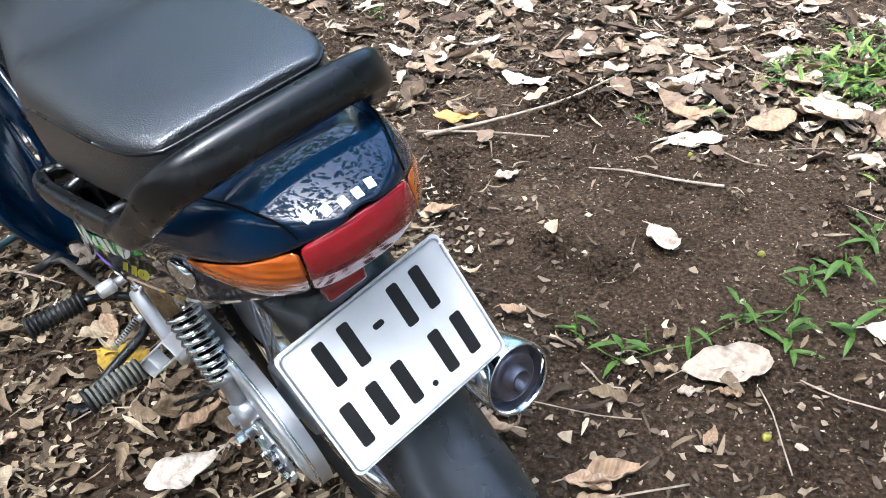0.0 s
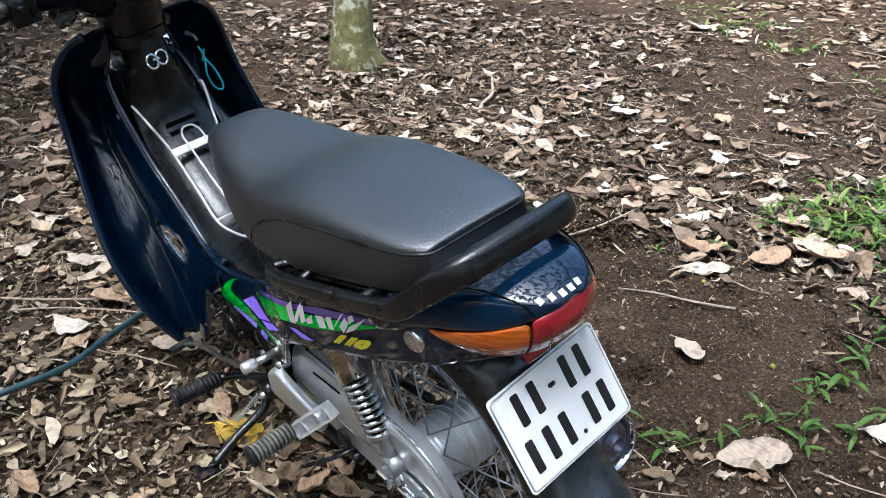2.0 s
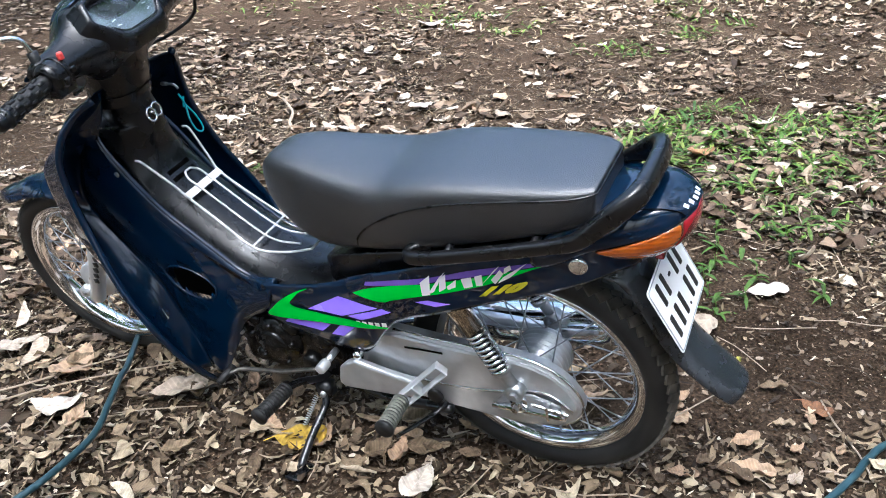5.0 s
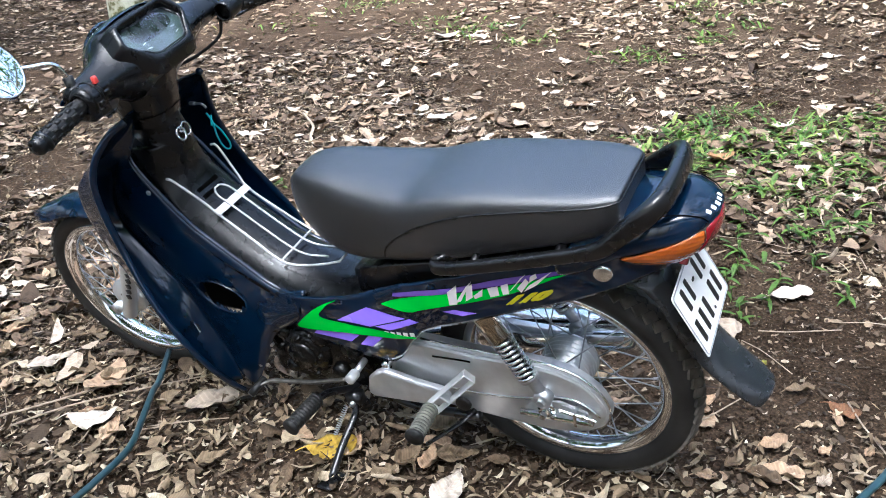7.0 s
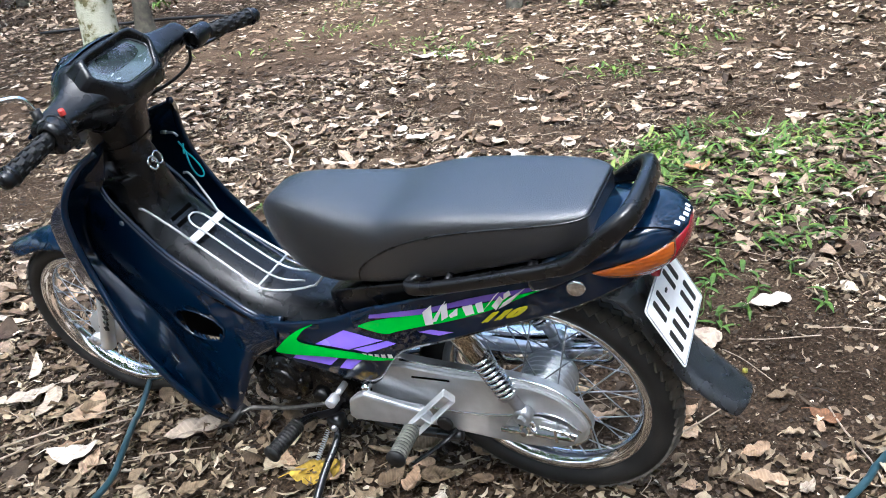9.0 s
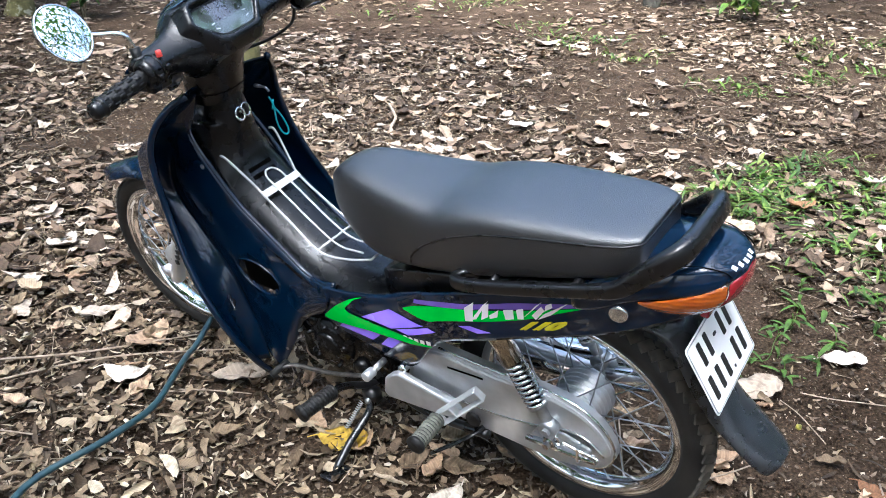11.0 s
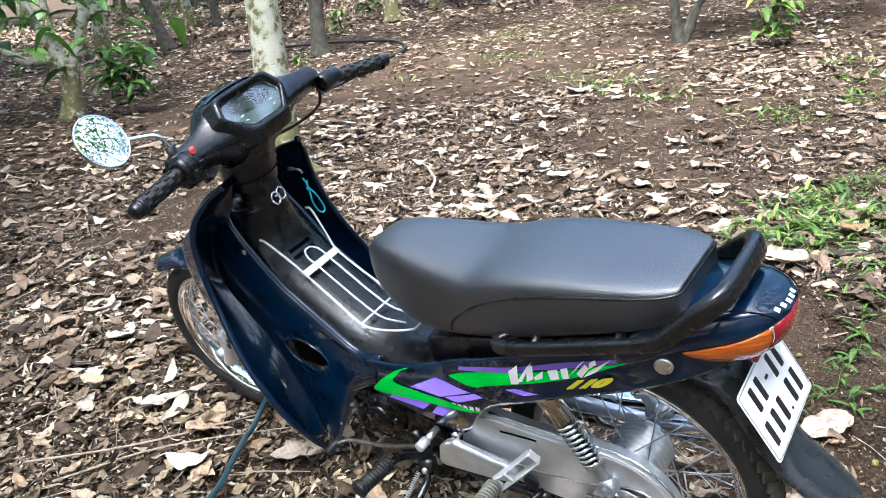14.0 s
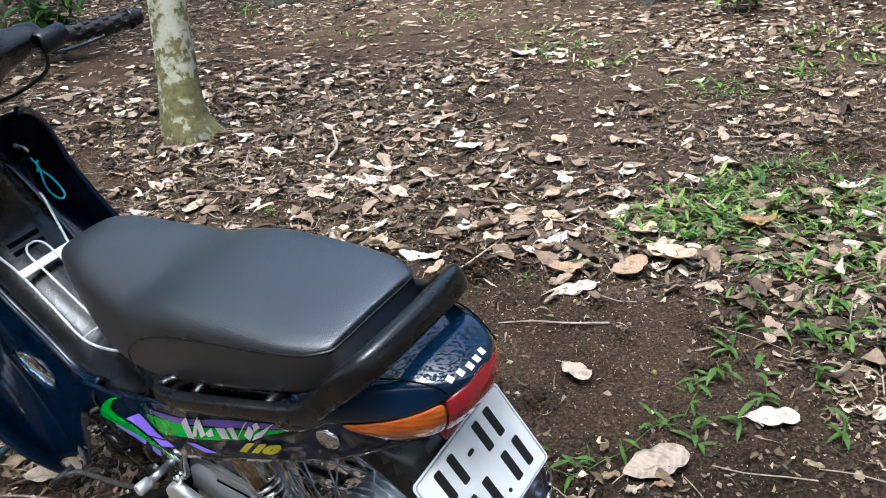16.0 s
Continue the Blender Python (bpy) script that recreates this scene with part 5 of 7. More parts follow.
# black inner cover from the steering column down to the seat, with vents
INNER = [(0.862, 0.835, 0.05), (0.857, 0.80, 0.054), (0.853, 0.768, 0.06), (0.857, 0.735, 0.07), (0.857, 0.70, 0.08), (0.845, 0.658, 0.088), (0.82, 0.62, 0.091), (0.78, 0.582, 0.091), (0.73, 0.542, 0.091), (0.67, 0.502, 0.092), (0.61, 0.476, 0.094), (0.54, 0.465, 0.095), (0.47, 0.47, 0.09), (0.42, 0.49, 0.086)]


def inner_row(x, z, h, d, n=11):
    row = []
    for j in range(n):
        s = j / (n - 1) * 2 - 1
        drop = (0.05 + 0.045 * min(1, max(0, (z - 0.64) / 0.08))) * abs(s) ** 3.5
        row.append(Vector((x, 0, z)) + Vector((-d.z, 0, d.x)) * drop + Vector((0, s * h * (1 + 0.12 * abs(s) ** 4), 0)))
    return row


path = spline([(x, h, z) for x, z, h in INNER], 5)
grid = []
for i, p in enumerate(path):
    d = path[min(i + 1, len(path) - 1)] - path[max(i - 1, 0)]
    d.y = 0
    d.normalize()
    grid.append(inner_row(p.x, p.z, p.y, d))
inner = thick(part("inner_cover", sheet(B(), grid), BLACK, bike, "matt black plastic inner cover"), 0.003)
skin = inner.evaluated_get(bpy.context.evaluated_depsgraph_get())
for k in (1, 2):
    _, at, nrm, _ = skin.closest_point_on_mesh((0.85 - 0.011 * k, 0, 0.664 - 0.0165 * k))
    bm = B()
    box(bm, (-0.0055, -0.034, -0.004), (0.0055, 0.034, 0.0035), Matrix.Translation(at) @ Vector((0, 0, 1)).rotation_difference(Vector((-abs(nrm.x), 0, abs(nrm.z)))).to_matrix().to_4x4())
    bevelled(part("vent_slot", bm, VOID, inner, "dark vent slot"), 0.0015)

# steering column cover, handlebar cover, instruments ----------------------
col_rings = []
for u, w, hw, dp in ((0.925, 0.818, 0.062, 0.068), (0.917, 0.85, 0.064, 0.07), (0.908, 0.885, 0.067, 0.072), (0.9, 0.92, 0.072, 0.076), (0.885, 0.955, 0.085, 0.078)):
    col_rings.append([(u + dp * math.cos(a) * (1.0 if math.cos(a) > 0 else 0.95), hw * math.copysign(abs(math.sin(a)) ** 0.75, math.sin(a)), w) for a in (math.tau * k / 20 for k in range(20))])
part("column_cover", steered(loft(B(), col_rings, caps=False)), BLACK, bike, "black plastic steering column cover")
bm = B()
tube(bm, [(0.9185 - 0.0665 * math.cos(a) ** 0.9 if abs(a) < 1.57 else 0.9185, 0.0645 * math.copysign(abs(math.sin(a)) ** 0.75, a), 0.845) for a in (radians(-85 + 10 * k) for k in range(18))], 0.0012, 5, 1)
part("seam", steered(bm), VOID, bike, "dark seam round the column")
for s in (1, -1):
    bm = B()
    lathe(bm, [(0.0, -0.002), (0.006, -0.002), (0.006, 0.002), (0.0, 0.002)], (0.866, s * 0.047, 0.875), n=12)
    part("screw", steered(bm), DARK, bike)

POD = ((0.0, 1.0), (0.045, 0.985), (0.082, 0.9), (0.105, 0.72), (0.13, 0.5), (0.17, 0.4), (0.205, 0.36), (0.235, 0.34))


def pod_ring(v, k):
    """Section of the handlebar cover at v to the side, shrunk by k towards the bar's line."""
    shape = [(0.87, 0.885), (0.836, 0.915), (0.80, 0.955), (0.784, 0.985), (0.822, 1.03), (0.872, 1.062), (0.905, 1.056), (0.94, 1.035), (0.985, 0.98), (0.99, 0.94), (0.95, 0.905)]
    cu, cw = 0.83, 0.985
    return [Vector((cu + (x - cu) * k, v, cw + (z - cw) * k)) for x, z in shape]


def pod(keep):
    bm = B()
    rings = [pod_ring(-v, k) for v, k in POD[::-1]] + [pod_ring(v, k) for v, k in POD[1:]]
    loft(bm, rings)
    drop = [f for f in bm.faces if not keep(f.calc_center_median())]
    bmesh.ops.delete(bm, geom=drop, context="FACES")
    return steered(bm)


cover = soft(thick(part("handlebar_cover", pod(lambda p: p.x < 0.9), BLACK, bike, "matt black handlebar cover"), 0.003))
cowl = soft(thick(part("headlight_cowl", pod(lambda p: p.x >= 0.88), PAINT, bike, "glossy navy headlight cowl"), 0.003))
bm = B()
lathe(bm, [(0.0, 0.02), (0.04, 0.016), (0.068, 0.0), (0.068, -0.02), (0.0, -0.02)], (0, 0, 0), "z", 24, False)
bmesh.ops.transform(bm, matrix=STEER @ Matrix.Translation((0.975, 0, 0.975)) @ Matrix.Rotation(radians(75), 4, "Y"), verts=bm.verts)
part("headlight", bm, GLASS, cowl, "clear headlight lens")

FACE = Matrix.Translation((0.822, 0, 1.016)) @ Matrix.Rotation(radians(-41), 4, "Y")
hexa = [(-0.031, -0.064), (0.006, -0.08), (0.05, -0.042), (0.05, 0.045), (0.004, 0.088), (-0.031, 0.07)]


def face_line(grow, cuts=2):
    """The instrument's outline, its corners rounded off, widened by grow."""
    pts = [Vector(p) for p in hexa]
    for _ in range(cuts):
        pts = [q for a, b in zip(pts, pts[1:] + pts[:1]) for q in (a.lerp(b, 0.1), a.lerp(b, 0.9))]
    return [(0.01 + (x - 0.01) * (1 + grow / 0.045), 0.003 + (y - 0.003) * (1 + grow / 0.078)) for x, y in pts]


def face_plate(z0, z1, grow):
    bm = B()
    a = [bm.verts.new(STEER @ FACE @ Vector((-x, y, z0))) for x, y in face_line(grow)]
    b = [bm.verts.new(STEER @ FACE @ Vector((-x, y, z1))) for x, y in face_line(grow)]
    for i in range(len(a)):
        bm.faces.new((a[i], a[(i + 1) % len(a)], b[(i + 1) % len(a)], b[i]))
    bm.faces.new(a[::-1])
    bm.faces.new(b)
    return bm


gauge = bevelled(part("instrument_panel", face_plate(-0.012, 0.004, 0.006), BLACK, bike, "black instrument housing"), 0.004)
DIAL = surface("dial_face", (0.01, 0.022, 0.02), (0.03, 0.05, 0.045), 0.5, scale=40)
part("dial", face_plate(0.0045, 0.0055, 0.003), DIAL, gauge, "dark green dial with faint marks", smooth=False)
bm = B()
for k in range(9):
    a = radians(200 - 27 * k)
    m = STEER @ FACE @ Matrix.Translation((-0.02 + 0.03 * math.sin(a), 0.045 * math.cos(a), 0.0056)) @ Matrix.Rotation(a, 4, "Z")
    box(bm, (-0.0012, -0.005, 0), (0.0012, 0.005, 0.0006), m)
part("dial_marks", bm, STEEL, gauge, "grey scale marks", smooth=False)
rim_rings = []
for grow, back, front in ((0.0, 0.004, 0.004), (0.0015, 0.016, 0.008), (0.004, 0.025, 0.0115), (0.0075, 0.029, 0.0125), (0.012, 0.0275, 0.0115), (0.017, 0.021, 0.008), (0.024, 0.006, 0.0), (0.032, -0.02, -0.018)):
    ring = []
    for x, y in face_line(grow, 3):
        t = min(1, max(0, (0.055 - x) / 0.085))
        ring.append(STEER @ FACE @ Vector((-x, y, front + (back - front) * t * t * (3 - 2 * t))))
    rim_rings.append(ring)
part("hood", loft(B(), rim_rings, caps=False), BLACK, gauge, "raised glossy black hood round the dial")
bm = B()
tube(bm, [STEER @ FACE @ Vector((-x, y, 0.011)) for x, y in face_line(-0.0005, 3)] + [STEER @ FACE @ Vector((-face_line(-0.0005, 3)[0][0], face_line(-0.0005, 3)[0][1], 0.011))], 0.0016, 6, 1)
part("glass_rim", bm, MUDGUARD, gauge, "thin grey rim round the dial cover")
glass = part("dial_glass", face_plate(0.009, 0.011, 0.0), GLASS, gauge, "clear glossy cover", smooth=False)
glass.visible_shadow = False

for s, name in ((1, "left"), (-1, "right")):
    y = lambda v: s * v
    bm = B()
    root, end = ((Vector((0.825, 0.2, 0.981)), Vector((0.822, 0.352, 0.9655))), (Vector((0.795, -0.2, 0.979)), Vector((0.7585, -0.385, 0.9483))))[s < 0]
    tube(bm, [root, root.lerp(end, 0.4), root.lerp(end, 0.8), end], 0.0165, 14, 4)
    along = (end - root).normalized()
    spin = Vector((0, s, 0)).rotation_difference(along).to_matrix().to_4x4()
    grip = part("handgrip", steered(bm), RUBBER, bike, "ribbed black rubber handgrip")
    for k in range(6):
        bm = B()
        for j in range(7):
            a = math.tau * j / 7 + 0.4 * k
            c = root.lerp(end, 0.36 + 0.105 * k)
            box(bm, (-0.0035, -0.006, 0.0), (0.0035, 0.006, 0.0025), Matrix.Translation(c) @ spin @ Matrix.Rotation(a, 4, "Y") @ Matrix.Translation((0, 0, 0.0158)))
        part("grip_rib", steered(bm), RUBBER, grip)
    bm = B()
    lathe(bm, [(0.0, y(0.018)), (0.005, y(0.018)), (0.006, y(0.015)), (0.012, y(0.016)), (0.0165, y(0.011)), (0.0175, y(0.0)), (0.0165, y(-0.004)), (0.021, y(-0.006)), (0.021, y(-0.012)), (0.0165, y(-0.014)), (0.0, y(-0.014))], (0, 0, 0), n=20, closed=False)
    bmesh.ops.transform(bm, matrix=Matrix.Translation(end) @ spin, verts=bm.verts)
    part("bar_end", steered(bm), BLACK, grip, "rounded bar end")
    bm = B()
    if s > 0:
        lathe(bm, [(0.017, 0.19), (0.028, 0.195), (0.031, 0.21), (0.03, 0.228), (0.025, 0.238), (0.017, 0.24)], (0.822, 0, 0.98), n=28)
        box(bm, (0.8, 0.19, 0.945), (0.85, 0.24, 0.975))
    else:
        lathe(bm, [(0.018, -0.185), (0.0235, -0.19), (0.0225, -0.22), (0.021, -0.245), (0.0175, -0.25)], (0.79, 0, 0.977), n=28)
        box(bm, (0.79, -0.235, 0.95), (0.825, -0.205, 0.965))
    switch = bevelled(part("switch_housing", steered(bm), BLACK, bike, "black switch housing"), 0.004)
    if s > 0:
        bm = B()
        lathe(bm, [(0.0, 0.007), (0.005, 0.0065), (0.0062, 0.003), (0.0062, -0.006)], (0, 0, 0), "z", 12, False)
        bmesh.ops.transform(bm, matrix=STEER @ Matrix.Translation((0.805, 0.196, 1.012)), verts=bm.verts)
        part("switch_button", bm, REDCAP, switch, "faded red push button")
        for k, (v, r) in enumerate(((0.197, 0.0295), (0.206, 0.0325), (0.226, 0.0315))):
            bm = B()
            lathe(bm, [(r - 0.004, v - 0.003), (r, v - 0.002), (r, v + 0.002), (r - 0.004, v + 0.003)], (0.822, 0, 0.98), n=28)
            part("switch_ring", steered(bm), DARK, switch)
        bm = B()
        bmesh.ops.create_icosphere(bm, subdivisions=3, radius=0.026)
        for v in bm.verts:
            v.co = Vector((v.co.x * 0.6, v.co.y, v.co.z * 0.8)) + 0.012 * noise.noise_vector(v.co * 70) + 0.006 * noise.noise_vector(v.co * 190)
        bmesh.ops.translate(bm, vec=(0.868, 0.135, 0.922), verts=bm.verts)
        crisp(part("film_wrap", bm, FILM, bike, "crumpled clear plastic film under the switch"), 12)
        for k in range(2):
            bm = B()
            box(bm, (0.772, 0.2 + 0.02 * k, 0.985 - 0.012 * k), (0.78, 0.212 + 0.02 * k, 0.997 - 0.012 * k))
            bevelled(part("switch_key", steered(bm), DARK, switch), 0.002)
    else:
        bm = B()
        tube(bm, [(0.825, -0.21, 0.955), (0.845, -0.24, 0.935), (0.842, -0.3, 0.925), (0.825, -0.36, 0.925), (0.815, -0.385, 0.928)], 0.006, 8, 4, 0.7)
        part("brake_lever", steered(bm), SATIN, bike, "black brake lever")
        bm = B()
        tube(bm, [(0.825, -0.215, 0.952), (0.835, -0.2, 0.915), (0.87, -0.15, 0.893), (0.92, -0.085, 0.88), (0.95, -0.04, 0.85)], 0.004, 8, 5)
        part("brake_cable", steered(bm), RUBBER, bike, "black brake cable")

# mirror on the left bar
MC = Vector((0.872, 0.322, 1.082))
MM = Matrix.Translation(MC) @ look((0, 0, 0), (-0.85, -0.08, 0.52)).to_3x3().to_4x4()
bm = B()
lathe(bm, [(0.0, -0.002), (0.0715, -0.002), (0.0735, -0.004), (0.077, -0.003), (0.0785, 0.003), (0.072, 0.016), (0.045, 0.028), (0.0, 0.033)], (0, 0, 0), "z", 40, False)
bmesh.ops.transform(bm, matrix=MM @ Matrix.Diagonal((0.66, 0.76, 1, 1)), verts=bm.verts)
mirror = part("mirror", bm, CHROME, bike, "round chrome rear-view mirror")
bm = B()
lathe(bm, [(0.0, -0.0075), (0.018, -0.0073), (0.036, -0.0066), (0.054, -0.0054), (0.071, -0.0035)], (0, 0, 0), "z", 40, False)
bmesh.ops.transform(bm, matrix=MM @ Matrix.Diagonal((0.66, 0.76, 1, 1)), verts=bm.verts)
part("mirror_glass", bm, MIRROR, mirror, "silvered glass")
bm = B()
tube(bm, [(0.838, 0.212, 0.985), (0.842, 0.216, 1.03), (0.85, 0.228, 1.05), (0.872, 0.262, 1.058), (0.892, 0.3, 1.07), MC + Vector((0.028, 0, 0))], 0.0052, 10, 6)
part("stem", bm, CHROME, mirror, "bent chrome mirror stem")
bm = B()
rod(bm, (0.838, 0.212, 0.975), (0.84, 0.213, 1.018), 0.01, 10)
part("stem_base", bm, RUBBER, mirror)

# bag hook, knob with turquoise cord
bm = B()
for s in (1, -1):
    ring = [Vector((0.846 - 0.004 * s, s * 0.012, 0.786)) + Vector((0.004 * math.sin(a), 0.0115 * math.cos(a), 0.0145 * math.sin(a))) for a in (math.tau * k / 14 for k in range(15))]
    tube(bm, ring, 0.0028, 7, 1)
    rod(bm, (0.846, s * 0.004, 0.786), (0.875, s * 0.004, 0.79), 0.003, 7)
part("bag_hook", bm, CHROME, bike, "double chrome wire hook")
bm = B()
rod(bm, (0.905, -0.098, 0.80), (0.885, -0.094, 0.803), 0.0045, 10)
tube(bm, [(0.885, -0.094, 0.803), (0.868, -0.098, 0.8), (0.862, -0.1, 0.79)], 0.003, 7, 4)
part("latch_knob", bm, STEEL, bike, "small steel latch")
bm = B()
tube(bm, [(x + 0.006, y, z - 0.014) for x, y, z in ((0.862, -0.1, 0.79), (0.857, -0.104, 0.765), (0.85, -0.096, 0.73), (0.848, -0.102, 0.7), (0.846, -0.115, 0.688), (0.846, -0.122, 0.7), (0.852, -0.116, 0.735), (0.858, -0.104, 0.765), (0.86, -0.11, 0.78), (0.858, -0.098, 0.758))], 0.0022, 7, 6)
part("cord_loop", bm, CORD, bike, "looped turquoise cord")

# white wire luggage rack over the tunnel
bm = B()
tube(bm, [(0.868, 0.078, 0.705), (0.848, 0.078, 0.70), (0.80, 0.062, 0.64), (0.775, 0.056, 0.607), (0.70, 0.058, 0.552), (0.64, 0.062, 0.51), (0.60, 0.06, 0.497), (0.53, 0.058, 0.507), (0.465, 0.058, 0.528)], 0.0027, 8, 5)
left_wire = bm
carrier = part("wire_carrier", left_wire, WHITE, bike, "white wire luggage carrier")
bm = B()
tube(bm, [(0.868, -0.078, 0.705), (0.848, -0.078, 0.70), (0.80, -0.062, 0.64), (0.775, -0.056, 0.607), (0.70, -0.058, 0.552), (0.64, -0.062, 0.51), (0.60, -0.06, 0.497), (0.53, -0.058, 0.507), (0.465, -0.058, 0.528)], 0.0027, 8, 5)
part("side_wire", bm, WHITE, carrier)
bm = B()
tube(bm, [(0.53, 0.018, 0.5), (0.60, 0.02, 0.5), (0.66, 0.02, 0.532), (0.76, 0.02, 0.607), (0.795, 0.02, 0.632), (0.81, 0.01, 0.642), (0.812, 0.0, 0.643), (0.81, -0.01, 0.642), (0.795, -0.02, 0.632), (0.76, -0.02, 0.607), (0.66, -0.02, 0.532), (0.60, -0.02, 0.5), (0.53, -0.018, 0.5)], 0.0024, 8, 5)
part("middle_loop", bm, WHITE, carrier)
bm = B()
box(bm, (-0.009, -0.058, -0.0015), (0.009, 0.058, 0.0015), Matrix.Translation((0.776, 0, 0.612)) @ Matrix.Rotation(radians(-40), 4, "Y"))
bevelled(part("cross_strap", bm, WHITE, carrier, "flat white cross strap", smooth=False), 0.001)
for x, z in ((0.63, 0.504), (0.465, 0.529)):
    bm = B()
    rod(bm, (x, 0.06, z), (x, -0.06, z), 0.0026, 8)
    part("cross_wire", bm, WHITE, carrier)

# side panels and tail -------------------------------------------------


def panel_v(u, w=None):
    base = curve1([(-0.24, 0.066), (-0.2, 0.084), (-0.14, 0.107), (0, 0.129), (0.13, 0.147), (0.2, 0.148), (0.28, 0.141), (0.36, 0.126), (0.45, 0.114), (0.53, 0.112), (0.6, 0.112)], u)
    return base


def panel_point(u, w, lift=0.0):
    v = (panel_v(u - 0.03) + 2 * panel_v(u) + panel_v(u + 0.03)) / 4
    mid = 0.5 * (curve1(PANEL_TOP, u) + curve1(PANEL_LOW, u))
    return Vector((u, v - 0.9 * (w - mid) ** 2 + lift, w))


PANEL_TOP = [(-0.235, 0.69), (-0.18, 0.69), (-0.125, 0.687), (0.029, 0.648), (0.17, 0.605), (0.27, 0.565), (0.33, 0.532), (0.38, 0.503), (0.44, 0.478), (0.52, 0.458), (0.605, 0.446)]
PANEL_LOW = [(-0.235, 0.645), (-0.173, 0.615), (-0.072, 0.573), (0.049, 0.532), (0.19, 0.478), (0.237, 0.45), (0.276, 0.403), (0.315, 0.345), (0.345, 0.318), (0.38, 0.308), (0.453, 0.308), (0.56, 0.325), (0.605, 0.352)]


def side_panel(bm):
    grid = []
    for i in range(71):
        u = -0.235 + 0.84 * i / 70
        a, b = curve1(PANEL_TOP, u), curve1(PANEL_LOW, u)
        row = [panel_point(u, b + (a - b) * j / 14) for j in range(15)]
        row = [row[0] + Vector((0, -0.012, 0.004))] + row + [row[-1] + Vector((0, -0.012, -0.01))]
        grid.append(row)
    return sheet(bm, grid)


panels = [thick(part("side_panel", bm, PAINT, bike, "glossy navy side panel with striped decals"), 0.003) for bm in both(side_panel)]


def decal(name, top, low, material, label, side=1, rows=14, across=5, lift=0.0016):
    """A vinyl strip between two edges drawn on the panel in (along, up)."""
    a, b = spline([(x, 0, z) for x, z in top], 6), spline([(x, 0, z) for x, z in low], 6)
    grid = []
    for i in range(rows + 1):
        p, q = a[round(i / rows * (len(a) - 1))], b[round(i / rows * (len(b) - 1))]
        grid.append([panel_point(p.x + (q.x - p.x) * j / across, p.z + (q.z - p.z) * j / across, lift) for j in range(across + 1)])
    bm = sheet(B(), grid)
    if side < 0:
        flip_side(bm)
    return part(name, bm, material, panels[0 if side > 0 else 1], label)


for s in (1, -1):
    decal("stripe", [(0.466, 0.46), (0.49, 0.446), (0.51, 0.426), (0.522, 0.411), (0.512, 0.404), (0.49, 0.4025), (0.455, 0.404), (0.418, 0.407), (0.332, 0.422), (0.255, 0.432)], [(0.464, 0.463), (0.502, 0.444), (0.544, 0.415), (0.581, 0.381), (0.597, 0.361), (0.565, 0.359), (0.496, 0.368), (0.409, 0.385), (0.322, 0.408), (0.255, 0.429)], LIME, "bright green swoosh decal", s, 36, 5, 0.003)
    decal("stripe", [(0.377, 0.47), (0.268, 0.481)], [(0.475, 0.406), (0.378, 0.418)], PURPLE, "purple decal stripe", s, lift=0.0012)
    decal("stripe", [(0.257, 0.483), (0.236, 0.48)], [(0.363, 0.424), (0.322, 0.429)], PURPLE, "purple decal stripe", s, lift=0.0012)
    decal("stripe", [(0.543, 0.361), (0.42, 0.379)], [(0.557, 0.346), (0.453, 0.347)], PURPLE, "purple decal stripe", s, lift=0.0012)
    decal("stripe", [(0.392, 0.388), (0.349, 0.397)], [(0.427, 0.347), (0.392, 0.354)], PURPLE, "purple decal stripe", s, lift=0.0012)
    decal("stripe", [(0.286, 0.54), (0.217, 0.566), (0.15, 0.586), (0.09, 0.605), (0.034, 0.622), (-0.1, 0.653)], [(0.29, 0.53), (0.221, 0.553), (0.153, 0.573), (0.092, 0.593), (0.036, 0.607), (-0.09, 0.645)], PURPLE, "purple decal stripe", s, 24, lift=0.0012)
    decal("stripe", [(0.328, 0.498), (0.284, 0.525), (0.221, 0.552), (0.153, 0.572), (0.038, 0.604), (-0.088, 0.643)], [(0.326, 0.496), (0.255, 0.502), (0.224, 0.516), (0.16, 0.542), (0.04, 0.582), (-0.06, 0.63)], LIME, "bright green decal stripe", s, 24, lift=0.0014)
    decal("stripe", [(0.172, 0.526), (0.144, 0.536)], [(0.13, 0.522), (0.099, 0.533)], PURPLE, "purple decal stripe", s)
    # the model's name as plain slanted white strokes
    for a, b, c, d in (((0.151, 0.579), (0.129, 0.599), (0.151, 0.548), (0.134, 0.553)), ((0.138, 0.555), (0.125, 0.562), (0.11, 0.598), (0.098, 0.611)), ((0.11, 0.596), (0.097, 0.606), (0.115, 0.563), (0.1, 0.574)), ((0.098, 0.578), (0.078, 0.596), (0.096, 0.571), (0.081, 0.579)), ((0.069, 0.599), (0.049, 0.605), (0.065, 0.578), (0.048, 0.584)), ((0.043, 0.607), (0.029, 0.613), (0.041, 0.586), (0.029, 0.589)), ((0.03, 0.592), (0.017, 0.607), (0.005, 0.626), (-0.006, 0.636)), ((0.013, 0.603), (-0.005, 0.627), (0.006, 0.594), (-0.011, 0.619)), ((-0.013, 0.631), (-0.024, 0.639), (-0.011, 0.618), (-0.026, 0.63)), ((0.002, 0.596), (-0.01, 0.612), (-0.022, 0.612), (-0.054, 0.646))):
        decal("stroke", [a, b], [c, d], LETTER, "white brush-like stroke", s, 5, 4, 0.0038)
    for k in range(5):
        u = 0.338 - 0.0175 * k
        w = 0.414 + 0.0048 * k
        decal("stroke", [(u, w + 0.009), (u - 0.012, w + 0.0115)], [(u, w - 0.003), (u - 0.012, w)], LETTER, "", s, 2, 2, 0.0024)


